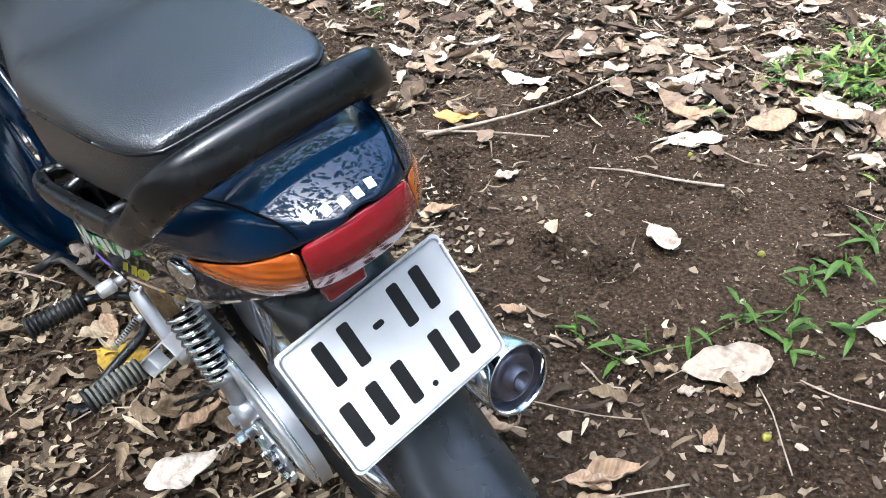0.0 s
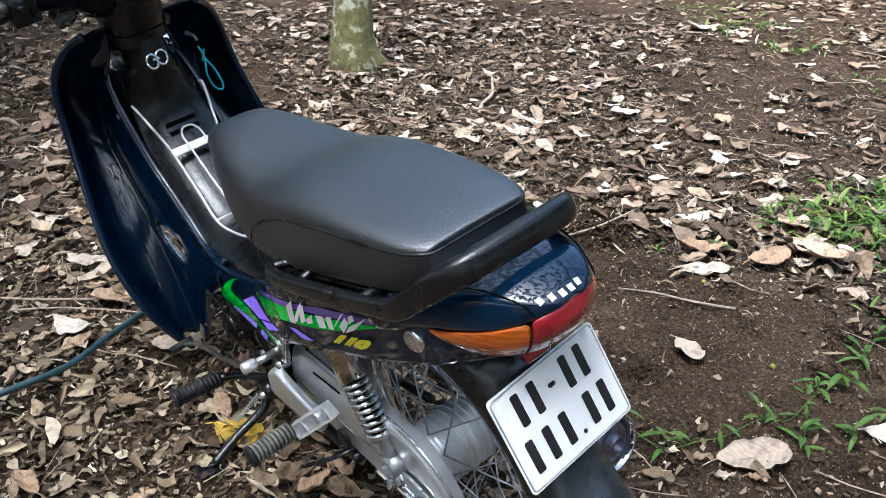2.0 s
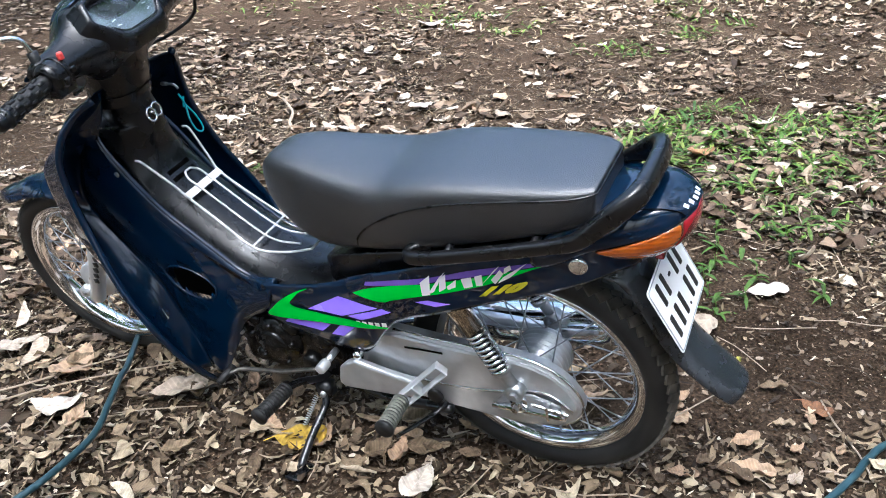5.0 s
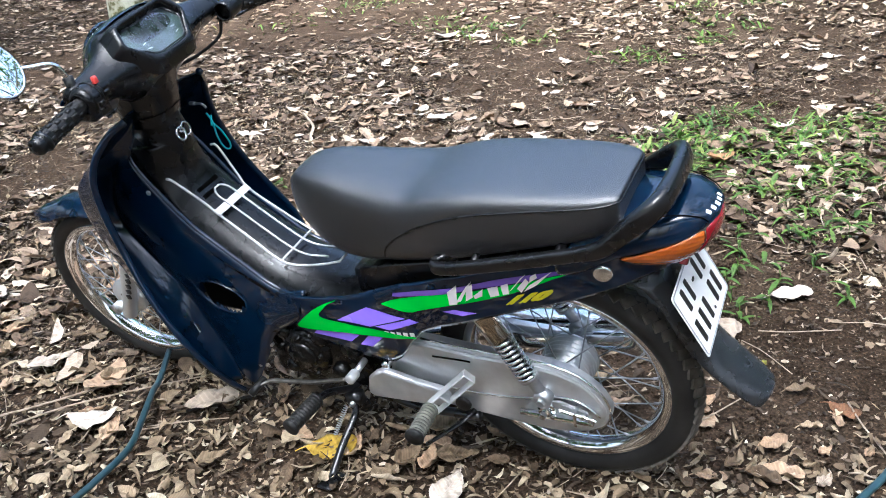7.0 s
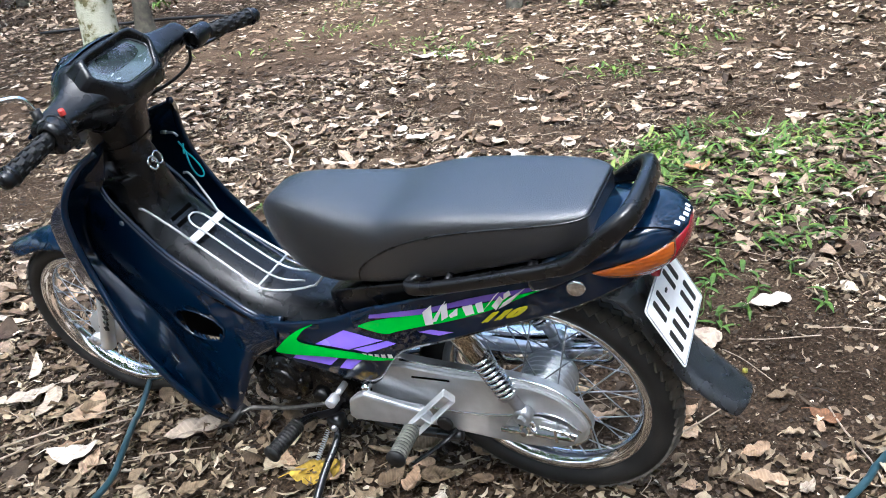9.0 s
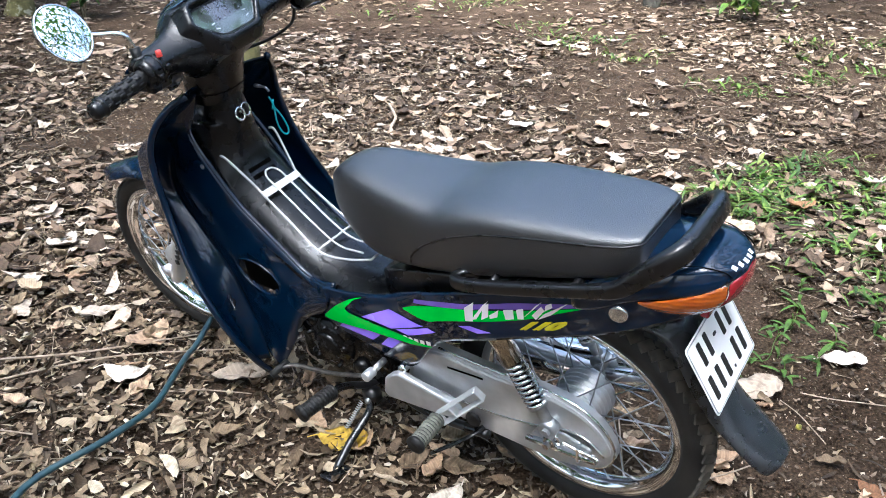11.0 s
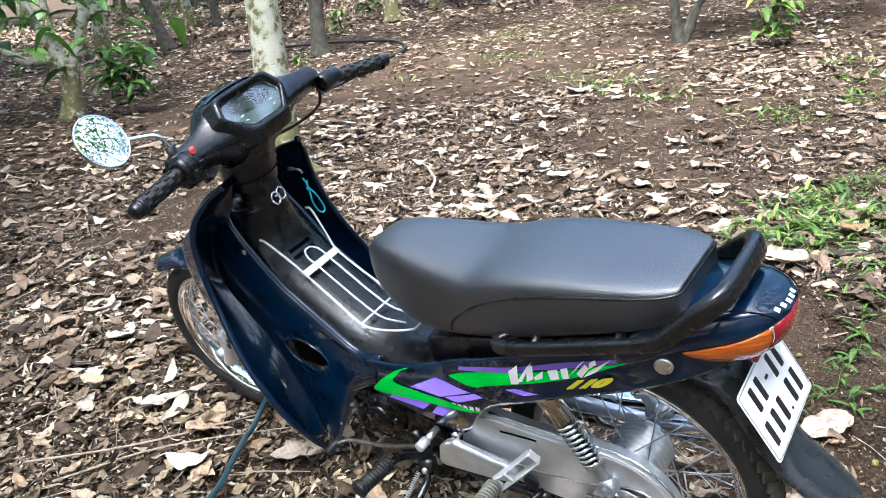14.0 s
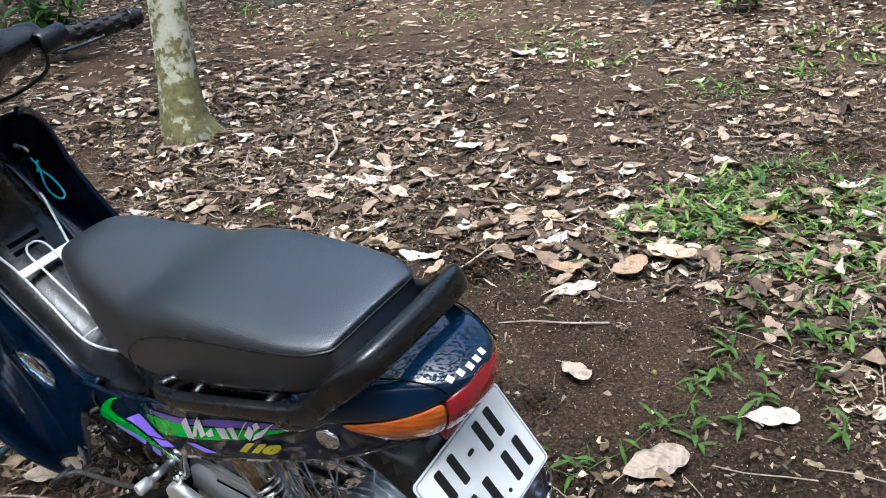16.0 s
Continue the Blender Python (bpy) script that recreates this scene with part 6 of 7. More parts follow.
def figures(text, size, u, w, slope, material, parent, label):
    """Raised text laid on the side panel, reading from its front to its tail."""
    cu = bpy.data.curves.new("figures", "FONT")
    cu.body, cu.size, cu.shear, cu.offset, cu.resolution_u = text, size, 0.75, 0.0, 3
    tmp = new("figures", cu)
    me = bpy.data.meshes.new_from_object(tmp.evaluated_get(bpy.context.evaluated_depsgraph_get()))
    bpy.data.objects.remove(tmp)
    bm = B()
    bm.from_mesh(me)
    for dx, dy in ((0.0022, 0.0007), (-0.0022, -0.0007), (0.0022, -0.0007), (-0.0022, 0.0007)):
        bm.from_mesh(me)
        for v in bm.verts[-len(me.vertices):]:
            v.co.x, v.co.y = v.co.x + dx, v.co.y + dy
    bmesh.ops.triangulate(bm, faces=bm.faces)
    for k, v in enumerate(bm.verts):
        x, y = v.co.x * 1.8, v.co.y
        v.co = panel_point(u - x, w + slope * x + y, 0.004 + 0.00025 * (k // len(me.vertices)))
    return part("model_figures", bm, material, parent, label)


figures("110", 0.028, 0.045, 0.5605, 0.27, YELLOW, panels[0], "yellow figures 110")

for s in (1, -1):
    bm = B()
    lathe(bm, [(0.0, 0.004), (0.006, 0.004), (0.008, 0.002), (0.013, 0.003), (0.0165, 0.001), (0.0165, -0.004)], (0, 0, 0), "z", 24, False)
    bmesh.ops.transform(bm, matrix=Matrix.Translation((-0.139, 0.109, 0.644)) @ Matrix.Rotation(radians(12), 4, "Z") @ Matrix.Rotation(radians(-90), 4, "X"), verts=bm.verts)
    if s < 0:
        flip_side(bm)
    part("panel_lock", bm, CHROME, bike, "round chrome panel lock")

def tail_v(y):
    """The tail is a little wider than the panels and sits a trifle to the right."""
    return y * 1.08 - 0.007


TAIL = ((-0.06, 0.122, 0.655, 0.69), (-0.10, 0.117, 0.664, 0.715), (-0.14, 0.109, 0.674, 0.733), (-0.18, 0.101, 0.681, 0.745), (-0.225, 0.091, 0.694, 0.754), (-0.262, 0.077, 0.705, 0.754), (-0.292, 0.053, 0.717, 0.745), (-0.308, 0.026, 0.7265, 0.736), (-0.312, 0.012, 0.729, 0.732))
rings = []
for u, h, e, t in TAIL:
    skirt = 0.02 * min(1, max(0, (u + 0.16) / 0.05))
    rings.append([(u, tail_v(y), z) for y, z in ((h * (0.985 if skirt > 0.01 else 0.95), e - skirt), (h, e + 0.001), (h * 0.97, e + (t - e) * 0.3), (h * 0.82, e + (t - e) * 0.75), (h * 0.5, t - 0.002), (0, t + 0.001), (-h * 0.5, t - 0.002), (-h * 0.82, e + (t - e) * 0.75), (-h * 0.97, e + (t - e) * 0.3), (-h, e + 0.001), (-h * (0.985 if skirt > 0.01 else 0.95), e - skirt))])
rings.append([(-0.3, tail_v(0.3 * (y + 0.007)), 0.728) for _, y, z in rings[-1]])
bm = loft(B(), rings, False)
fold = bm.edges.layers.float.new("crease_edge")
bm.verts.index_update()
for e in bm.edges:
    a, b = (v.index for v in e.verts)
    if a % 11 == b % 11 and a % 11 in (3, 7):
        e[fold] = 0.85
    if a // 11 == b // 11 == 5 and 3 <= a % 11 <= 7 and 3 <= b % 11 <= 7:
        e[fold] = 0.8
tail = soft(part("tail_cowl", bm, PAINT, bike, "glossy navy tail cowl"))
thick(tail, 0.003)
for s in (1, -1):
    bm = B()
    tube(bm, [(-0.15, tail_v(s * 0.082), 0.728), (-0.2, tail_v(s * 0.075), 0.741), (-0.25, tail_v(s * 0.062), 0.7465), (-0.285, tail_v(s * 0.05), 0.7385), (-0.298, tail_v(s * 0.046), 0.728)], 0.0011, 5, 4)
    part("panel_gap", bm, VOID, tail)
skin = tail.evaluated_get(bpy.context.evaluated_depsgraph_get())
edge = sorted([(h, u) for u, h, e, t in TAIL[4:]])
for k in range(5):
    bm = B()
    y = 0.036 - 0.0135 * k
    _, at, nrm, _ = skin.closest_point_on_mesh((curve1(edge, abs(y)) + 0.002, tail_v(y), 0.75))
    nrm = nrm if nrm.z > 0 else -nrm
    box(bm, (-0.0045, -0.0036, -0.001), (0.0045, 0.0036, 0.0008), Matrix.Translation(at) @ Vector((0, 0, 1)).rotation_difference(nrm).to_matrix().to_4x4() @ Matrix.Rotation(3.0 * y, 4, "Z"))
    part("badge_stroke", bm, LETTER, tail, smooth=False)

LENS = ((-0.168, 0.101, 0.678, 0.67), (-0.19, 0.0985, 0.683, 0.661), (-0.22, 0.091, 0.692, 0.656), (-0.25, 0.081, 0.701, 0.654), (-0.273, 0.069, 0.709, 0.655), (-0.294, 0.049, 0.718, 0.658), (-0.302, 0.038, 0.7225, 0.66), (-0.3085, 0.022, 0.7265, 0.661), (-0.311, 0.0, 0.7285, 0.662))


def lens_rows(knots, mirror_all=False):
    grid = []
    for u, v, t, b in knots:
        row = []
        for j in range(7):
            f = j / 6
            k = 1 + 0.05 * math.sin(math.pi * f) - 0.09 * f
            row.append(Vector((-0.1 + (u + 0.1) * k, tail_v(v * (1 + 0.04 * math.sin(math.pi * f) - 0.05 * f)), t + (b - t) * f)))
        grid.append(row)
    return grid


light = None
red = [*LENS[5:], *[(u, -v, t, b) for u, v, t, b in LENS[5:-1][::-1]]]
light = soft(thick(part("tail_light", sheet(B(), lens_rows(red)), RED, bike, "glossy red tail light lens"), 0.004), 1)
for s in (1, -1):
    bm = sheet(B(), lens_rows([(u, s * v, t, b) for u, v, t, b in LENS[:6]]))
    soft(thick(part("turn_signal", bm, AMBER, bike, "ribbed amber turn signal lens"), 0.004), 1)
# dark tray under the lenses and the seat
bm = B()
tray = []
for u, h, t, b in ((-0.252, 0.04, 0.668, 0.642), (-0.235, 0.055, 0.674, 0.635), (-0.2, 0.075, 0.68, 0.62), (-0.12, 0.09, 0.69, 0.58), (0.0, 0.1, 0.66, 0.56), (0.15, 0.105, 0.62, 0.52), (0.3, 0.1, 0.58, 0.47), (0.42, 0.075, 0.53, 0.4)):
    tray.append([(u, h, b), (u, h, t), (u, -h, t), (u, -h, b)])
bevelled(part("under_seat_tray", loft(bm, tray), SATIN, bike, "black plastic tray under the seat"), 0.006)
bm = B()
box(bm, (-0.262, -0.012, 0.622), (-0.245, 0.03, 0.642))
bevelled(part("plate_lamp", bm, RED, bike, "small red lamp over the plate"), 0.004)

# seat
SEAT = ((0.552, 0.036, 0.672, 0.704, 0.03), (0.543, 0.052, 0.645, 0.728, 0.04), (0.52, 0.066, 0.612, 0.744, 0.05), (0.475, 0.08, 0.57, 0.751, 0.058), (0.42, 0.094, 0.552, 0.75, 0.064), (0.35, 0.108, 0.562, 0.747, 0.066), (0.29, 0.119, 0.583, 0.746, 0.066), (0.25, 0.1235, 0.592, 0.747, 0.064), (0.225, 0.1255, 0.597, 0.751, 0.06), (0.2, 0.127, 0.602, 0.758, 0.052), (0.165, 0.1275, 0.607, 0.766, 0.05), (0.115, 0.1265, 0.62, 0.774, 0.04), (0.04, 0.122, 0.642, 0.779, 0.031), (-0.04, 0.116, 0.665, 0.783, 0.024), (-0.10, 0.1085, 0.682, 0.785, 0.018), (-0.14, 0.099, 0.697, 0.785, 0.014), (-0.163, 0.082, 0.71, 0.783, 0.012), (-0.1665, 0.078, 0.715, 0.781, 0.012))
PIPE = [(0.296, 0.612), (0.286, 0.638), (0.25, 0.672), (0.18, 0.712), (0.094, 0.74), (-0.018, 0.758), (-0.1, 0.767), (-0.138, 0.7705)]


def seat_ring(u, h, b, t, d):
    """One section: d is how far the shoulder drops below the top."""
    sh = max(b + 0.35 * (t - b), t - d)
    half = [(h * 0.97, b), (h * 1.02, b + 0.45 * (sh - b)), (h * 0.99, sh), (h * 0.94, t - 0.3 * d), (h * 0.74, t - 0.07 * d), (h * 0.35, t - 0.01 * d), (0, t)]
    return [Vector((u, y, z)) for y, z in half] + [Vector((u, -y, z)) for y, z in half[-2::-1]]


seat = soft(part("seat", loft(B(), [seat_ring(*s) for s in SEAT]), VINYL, bike, "long black grained vinyl dual seat"))


def seat_edge(u):
    h = curve1(sorted((s[0], s[1]) for s in SEAT), u)
    return h


pipe_pts = [(u, seat_edge(u) * 0.985 + 0.0005, w) for u, w in PIPE]
rear_pts = [(-0.16, 0.074, 0.771), (-0.167, 0.05, 0.7715), (-0.168, 0.0, 0.772)]
skin = seat.evaluated_get(bpy.context.evaluated_depsgraph_get())
loop = pipe_pts + rear_pts + [(x, -y, z) for x, y, z in rear_pts[-2::-1]] + [(x, -y, z) for x, y, z in pipe_pts[::-1]]
bm = B()
tube(bm, [skin.closest_point_on_mesh(p)[1] for p in spline(loop, 4)], 0.0022, 7, 1)
part("piping", bm, SATIN, seat, "black seam piping")

# grab rail
half_rail = [(0.135, 0.112, 0.641), (0.16, 0.126, 0.638), (0.168, 0.145, 0.637), (0.15, 0.1535, 0.6385), (0.1, 0.152, 0.648), (0.0, 0.143, 0.671), (-0.11, 0.131, 0.698), (-0.148, 0.124, 0.712), (-0.18, 0.112, 0.739), (-0.214, 0.098, 0.768), (-0.234, 0.07, 0.783)]
line = spline(half_rail + [(-0.239, 0, 0.787)] + [(x, -y, z) for x, y, z in half_rail[::-1]], 6)
rings = []
for i, p in enumerate(line):
    d = (line[min(i + 1, len(line) - 1)] - line[max(i - 1, 0)]).normalized()
    back = min(1, max(0, (-0.1 - p.x) / 0.1))
    out = d.cross(Vector((0.35 * back, 0, 1))).normalized()
    up = out.cross(d)
    a, b = 0.0125 + 0.0055 * back, 0.0095 + 0.004 * back
    if i < 5 or i > len(line) - 6:
        a, b = a * 0.75, b * 0.7
    rings.append([p + up * a * math.copysign(abs(math.sin(q)) ** 0.62, math.sin(q)) + out * b * math.copysign(abs(math.cos(q)) ** 0.62, math.cos(q)) for q in (math.tau * k / 20 for k in range(20))])
bm = loft(B(), rings)
rail = part("grab_rail", bm, SATIN, bike, "satin black tubular grab rail")
for s in (1, -1):
    for x, z in ((0.09, 0.65), (-0.07, 0.688)):
        bm = B()
        tube(bm, [(x, s * 0.138, z), (x, s * 0.12, z + 0.004), (x, s * 0.1, z + 0.002)], 0.0075, 8, 3)
        part("rail_mount", bm, SATIN, rail)

# rear mudguard and number plate
knots = [(-0.14, 0.625, 0.07), (-0.2, 0.612, 0.068), (-0.238, 0.575, 0.066), (-0.262, 0.53, 0.065), (-0.287, 0.48, 0.063), (-0.318, 0.435, 0.061), (-0.365, 0.392, 0.06), (-0.413, 0.35, 0.056)]
path = spline([(x, h, z) for x, z, h in knots], 5)
grid = []
for i, p in enumerate(path):
    d = path[min(i + 1, len(path) - 1)] - path[max(i - 1, 0)]
    d.y = 0
    d.normalize()
    inward = Vector((-d.z, 0, d.x))
    if inward.x < 0:
        inward = -inward
    row = []
    for j in range(11):
        s = j / 10 * 2 - 1
        round_end = 1 - 0.25 * max(0, (i - len(path) + 4) / 4) ** 2
        row.append(Vector((p.x, s * p.y * round_end, p.z)) + inward * (0.028 * abs(s) ** 3))
    grid.append(row)
soft(thick(part("rear_mudguard", sheet(B(), grid), MUDGUARD, bike, "grey-black plastic rear mudguard"), 0.003), 1)

PM = Matrix.Translation((-0.2765, -0.005, 0.538)) @ Matrix.Rotation(radians(-90), 4, "Z") @ Matrix.Rotation(radians(90 - 26.5), 4, "X") @ Matrix.Rotation(radians(3), 4, "Z")


def rounded(w, h, r, n=5):
    out = []
    for cx, cy, a0 in ((w - r, h - r, 0), (r - w, h - r, 90), (r - w, r - h, 180), (w - r, r - h, 270)):
        out += [(cx + r * math.cos(radians(a0 + 90 * k / n)), cy + r * math.sin(radians(a0 + 90 * k / n))) for k in range(n + 1)]
    return out


def on_plate(outline, z0, z1):
    bm = B()
    a = [bm.verts.new(PM @ Vector((x, y, z0))) for x, y in outline]
    b = [bm.verts.new(PM @ Vector((x, y, z1))) for x, y in outline]
    for i in range(len(a)):
        j = (i + 1) % len(a)
        bm.faces.new((a[i], a[j], b[j], b[i]))
    bm.faces.new(a[::-1])
    bm.faces.new(b)
    return bm


plate = part("number_plate", on_plate(rounded(0.095, 0.07, 0.007), 0, 0.0016), PLATE, bike, "white number plate with black bars", smooth=False)
bm = B()
tube(bm, [PM @ Vector((x * 0.965, y * 0.955, 0.002)) for x, y in rounded(0.095, 0.07, 0.007)] + [PM @ Vector((0.095 * 0.965, 0.06 * 0.955, 0.002))], 0.0011, 6, 1)
part("plate_rim", bm, STEEL, plate, "raised grey border")


def bars(cx, cy, w, h):
    m = 0.0028
    return part("plate_bar", on_plate([(cx + x, cy + y) for x, y in rounded(w / 2, h / 2, m, 3)], 0.0016, 0.0026), INK, plate, "black bar", smooth=False)


for cx in (-0.057, -0.029, 0.029, 0.056):
    bars(cx, 0.034, 0.0125, 0.045)
bars(0.0, 0.034, 0.012, 0.006)
for cx in (-0.068, -0.038, -0.008, 0.038, 0.066):
    bars(cx, -0.028, 0.013, 0.046)
bars(0.014, -0.048, 0.006, 0.006)

# swingarm, chain case, shocks ------------------------------------------
case = [(0.385, 0.255), (0.36, 0.325), (0.33, 0.36), (0.286, 0.38), (0.15, 0.378), (0.048, 0.382), (-0.02, 0.378), (-0.07, 0.362), (-0.108, 0.33), (-0.128, 0.285), (-0.116, 0.24), (-0.083, 0.211), (-0.03, 0.192), (0.03, 0.184), (0.16, 0.184), (0.26, 0.187), (0.385, 0.198)]
cas = crisp(part("chain_case", chamfered(B(), case, 0.074, 0.096, 0.009), CASTING, bike, "silver cast chain case"))
lip = [(0.372, 0.266), (0.29, 0.258), (0.2, 0.256), (0.11, 0.265), (0.034, 0.281), (-0.03, 0.302), (-0.075, 0.296), (-0.108, 0.268)]
raised = lip + [(-0.12, 0.287), (-0.101, 0.325), (-0.066, 0.354), (-0.018, 0.369), (0.05, 0.373), (0.15, 0.369), (0.284, 0.371), (0.324, 0.353), (0.351, 0.32)]
crisp(part("case_boss", chamfered(B(), raised, 0.09, 0.102, 0.005), CASTING, cas, "raised upper half of the case"))
bm = B()
tube(bm, [(x, 0.101, z) for x, z in lip], 0.0026, 6, 4)
part("case_lip", bm, CHROME, cas, "bright rolled lip along the case")
bm = B()
tube(bm, [(x * 0.985, 0.092, 0.27 + (z - 0.27) * 0.985) for x, z in case[3:12]], 0.0028, 6, 5)
part("case_flange", bm, CHROME, cas, "bright edge round the case")
bm = B()
tube(bm, [(0.255, 0.1015, 0.343), (0.2, 0.1015, 0.348), (0.165, 0.1015, 0.35)], 0.003, 6, 3)
part("case_slot", bm, VOID, cas, "dark slot")
bm = B()
lathe(bm, [(0.0, 0.108), (0.016, 0.108), (0.0185, 0.106), (0.0185, 0.1)], (0.204, 0, 0.213), n=20, closed=False)
part("inspection_plug", bm, RUBBER, cas, "black rubber plug")
arm_shape = [(0.42, 0.262), (0.4, 0.282), (0.376, 0.296), (0.3, 0.284), (0.226, 0.276), (0.214, 0.255), (0.232, 0.228), (0.284, 0.219), (0.418, 0.203), (0.432, 0.215)]
arm = bevelled(part("swingarm", slab(B(), arm_shape, 0.116, 0.136), CASTING, bike, "silver pressed steel swingarm", smooth=False), 0.007, 3)
bm = B()
lathe(bm, [(0.0, 0.128), (0.006, 0.1275), (0.01, 0.124), (0.011, 0.118), (0.011, 0.1)], (0.372, 0, 0.302), n=16, closed=False)
part("pivot_cap", bm, CHROME, arm)
bm = B()
tube(bm, [(0.435, -0.115, 0.245), (0.2, -0.112, 0.262), (0.0, -0.108, 0.272)], 0.018, 12, 3, 0.8)
part("swingarm", bm, CASTING, bike, "silver tubular swingarm")
# axle adjuster with its bolts
bm = B()
slab(bm, [(0.05, 0.262), (0.03, 0.292), (-0.03, 0.3), (-0.085, 0.285), (-0.09, 0.262), (-0.03, 0.255)], 0.106, 0.112)
adj = bevelled(part("chain_adjuster", bm, STEEL, bike, "galvanised chain adjuster plate", smooth=False), 0.002, 1)
bm = B()
slab(bm, [(0.06, 0.246), (0.06, 0.256), (-0.095, 0.268), (-0.1, 0.258)], 0.108, 0.122)
bevelled(part("adjuster_rail", bm, CHROME, adj, smooth=False), 0.002, 1)
bm = B()
lathe(bm, [(0.0, 0.14), (0.0075, 0.14), (0.0075, 0.128), (0.0135, 0.127), (0.0135, 0.116)], (0, 0, 0.275), n=6, closed=False)
part("axle_nut", bm, CHROME, adj, smooth=False)
bm = B()
lathe(bm, [(0.0, 0.1165), (0.019, 0.1165), (0.019, 0.112)], (0, 0, 0.275), n=20, closed=False)
part("washer", bm, CHROME, adj)
bm = B()
rod(bm, (-0.03, 0.12, 0.284), (-0.105, 0.12, 0.276), 0.0038, 8)
rod(bm, (-0.075, 0.12, 0.279), (-0.083, 0.12, 0.278), 0.0078, 6)
rod(bm, (-0.09, 0.12, 0.2775), (-0.097, 0.12, 0.277), 0.0078, 6)
box(bm, (-0.068, 0.107, 0.258), (-0.062, 0.13, 0.296))
part("adjuster_bolt", bm, CHROME, adj, smooth=False)

for s in (1, -1):
    top, bot = Vector((0.152, s * 0.104, 0.565)), Vector((0.004, s * 0.11, 0.304))
    d = (top - bot).normalized()
    ln = (top - bot).length
    bm = B()
    rod(bm, bot, bot + d * 0.1, 0.0125, 12)
    lathe(bm, [(0.006, -0.016), (0.019, -0.016), (0.019, 0.016), (0.006, 0.016)], bot, n=18)
    shock = part("shock_absorber", bm, STEEL, bike, "chrome spring shock absorber")
    bm = B()
    rod(bm, bot + d * 0.158, top, 0.0225, 20)
    part("shock_sleeve", bm, BRONZE, shock, "tarnished chrome sleeve")
    bm = B()
    side = d.cross(Vector((0, 1, 0))).normalized()
    oth = side.cross(d)
    pts = []
    turns, seg = 9, 12
    for k in range(turns * seg + 1):
        a = math.tau * k / seg
        pts.append(bot + d * (0.058 + 0.102 * k / (turns * seg)) + (side * math.cos(a) + oth * math.sin(a)) * 0.0192)
    tube(bm, pts, 0.0041, 8, 1)
    part("spring", bm, CHROME, shock, "chrome coil spring")
    bm = B()
    rod(bm, bot + d * 0.05, bot + d * 0.06, 0.0215, 16)
    part("spring_seat", bm, STEEL, shock)
    bm = B()
    rod(bm, bot + d * 0.055, bot + d * 0.16, 0.0135, 12)
    part("damper_rod", bm, DARK, shock, "dark oily damper inside the spring")
    bm = B()
    lathe(bm, [(0.0, s * 0.024), (0.009, s * 0.024), (0.009, s * 0.016), (0.013, s * 0.015), (0.013, 0)], bot, n=6, closed=False)
    part("shock_nut", bm, STEEL, shock, smooth=False)

SOOTY = surface("sooty_steel", (0.09, 0.09, 0.12), (0.22, 0.22, 0.28), 0.3, 0.85, 0, 40, 300, 0.2)
# frame, engine, exhaust --------------------------------------------------
bm = B()
tube(bm, [(0.93, 0, 0.78), (0.86, 0, 0.6), (0.74, 0, 0.46), (0.6, 0, 0.4), (0.46, 0, 0.4), (0.3, 0, 0.5), (0.1, 0, 0.58), (-0.15, 0, 0.62)], 0.03, 12, 5)
tube(bm, [(0.46, 0, 0.41), (0.44, 0, 0.3), (0.43, 0, 0.2)], 0.035, 12, 4)
# added box that closes the view through the cover openings
box(bm, (0.735, -0.07, 0.33), (0.9, 0.07, 0.49))
part("frame", bm, SATIN, bike, "black tubular frame")
# made-up block, near-black so the cover openings look shaded inside
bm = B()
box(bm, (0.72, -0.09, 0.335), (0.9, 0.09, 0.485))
bevelled(part("inner_duct", bm, VOID, bike, "added black block that shades the cover openings"), 0.02)
eng = B()
lathe(eng, [(0.0, 0.118), (0.03, 0.118), (0.055, 0.112), (0.068, 0.1), (0.072, 0.08), (0.072, -0.08), (0.068, -0.1), (0.055, -0.112), (0.0, -0.118)], (0.615, 0, 0.262), n=32, closed=False)
box(eng, (0.44, -0.085, 0.175), (0.69, 0.094, 0.335))
engine = bevelled(part("engine", eng, DARK, bike, "oily black engine crankcase"), 0.012)
# made-up block in place of the deep shade between engine and side panels
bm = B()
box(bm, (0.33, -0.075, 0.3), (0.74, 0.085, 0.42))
bevelled(part("air_box", bm, VOID, bike, "added black block filling the shaded space above the engine"), 0.015)
bm = B()
box(bm, (0.6, -0.075, 0.15), (0.745, 0.088, 0.3))
bevelled(part("crankcase_front", bm, DARK, engine, "oily black front of the crankcase"), 0.018)
for x, z, r in ((0.56, 0.315, 0.022), (0.665, 0.315, 0.02), (0.53, 0.215, 0.024), (0.67, 0.205, 0.02), (0.48, 0.3, 0.026)):
    bm = lathe(B(), [(0.0, 0.112), (r * 0.7, 0.111), (r, 0.104), (r, 0.08)], (x, 0, z), n=14, closed=False)
    part("crankcase_boss", bm, DARK, engine)
bm = B()
for k in range(8):
    u = 0.69 + 0.014 * k
    box(bm, (u, -0.062, 0.235), (u + 0.007, 0.062, 0.34))
part("cylinder_fins", bm, DARK, engine, "finned cylinder")
bm = B()
lathe(bm, [(0.0, 0.128), (0.018, 0.128), (0.021, 0.124), (0.036, 0.123), (0.041, 0.119), (0.041, 0.11)], (0.615, 0, 0.262), n=24, closed=False)
part("magneto_cap", bm, DARK, engine, "round black inspection cap")
for a in range(5):
    bm = B()
    lathe(bm, [(0.0, 0.122), (0.005, 0.122), (0.006, 0.112)], (0.615 + 0.057 * math.cos(a * 1.257 + 0.4), 0, 0.262 + 0.057 * math.sin(a * 1.257 + 0.4)), n=8, closed=False)
    part("cover_bolt", bm, DARK, engine)
bm = B()
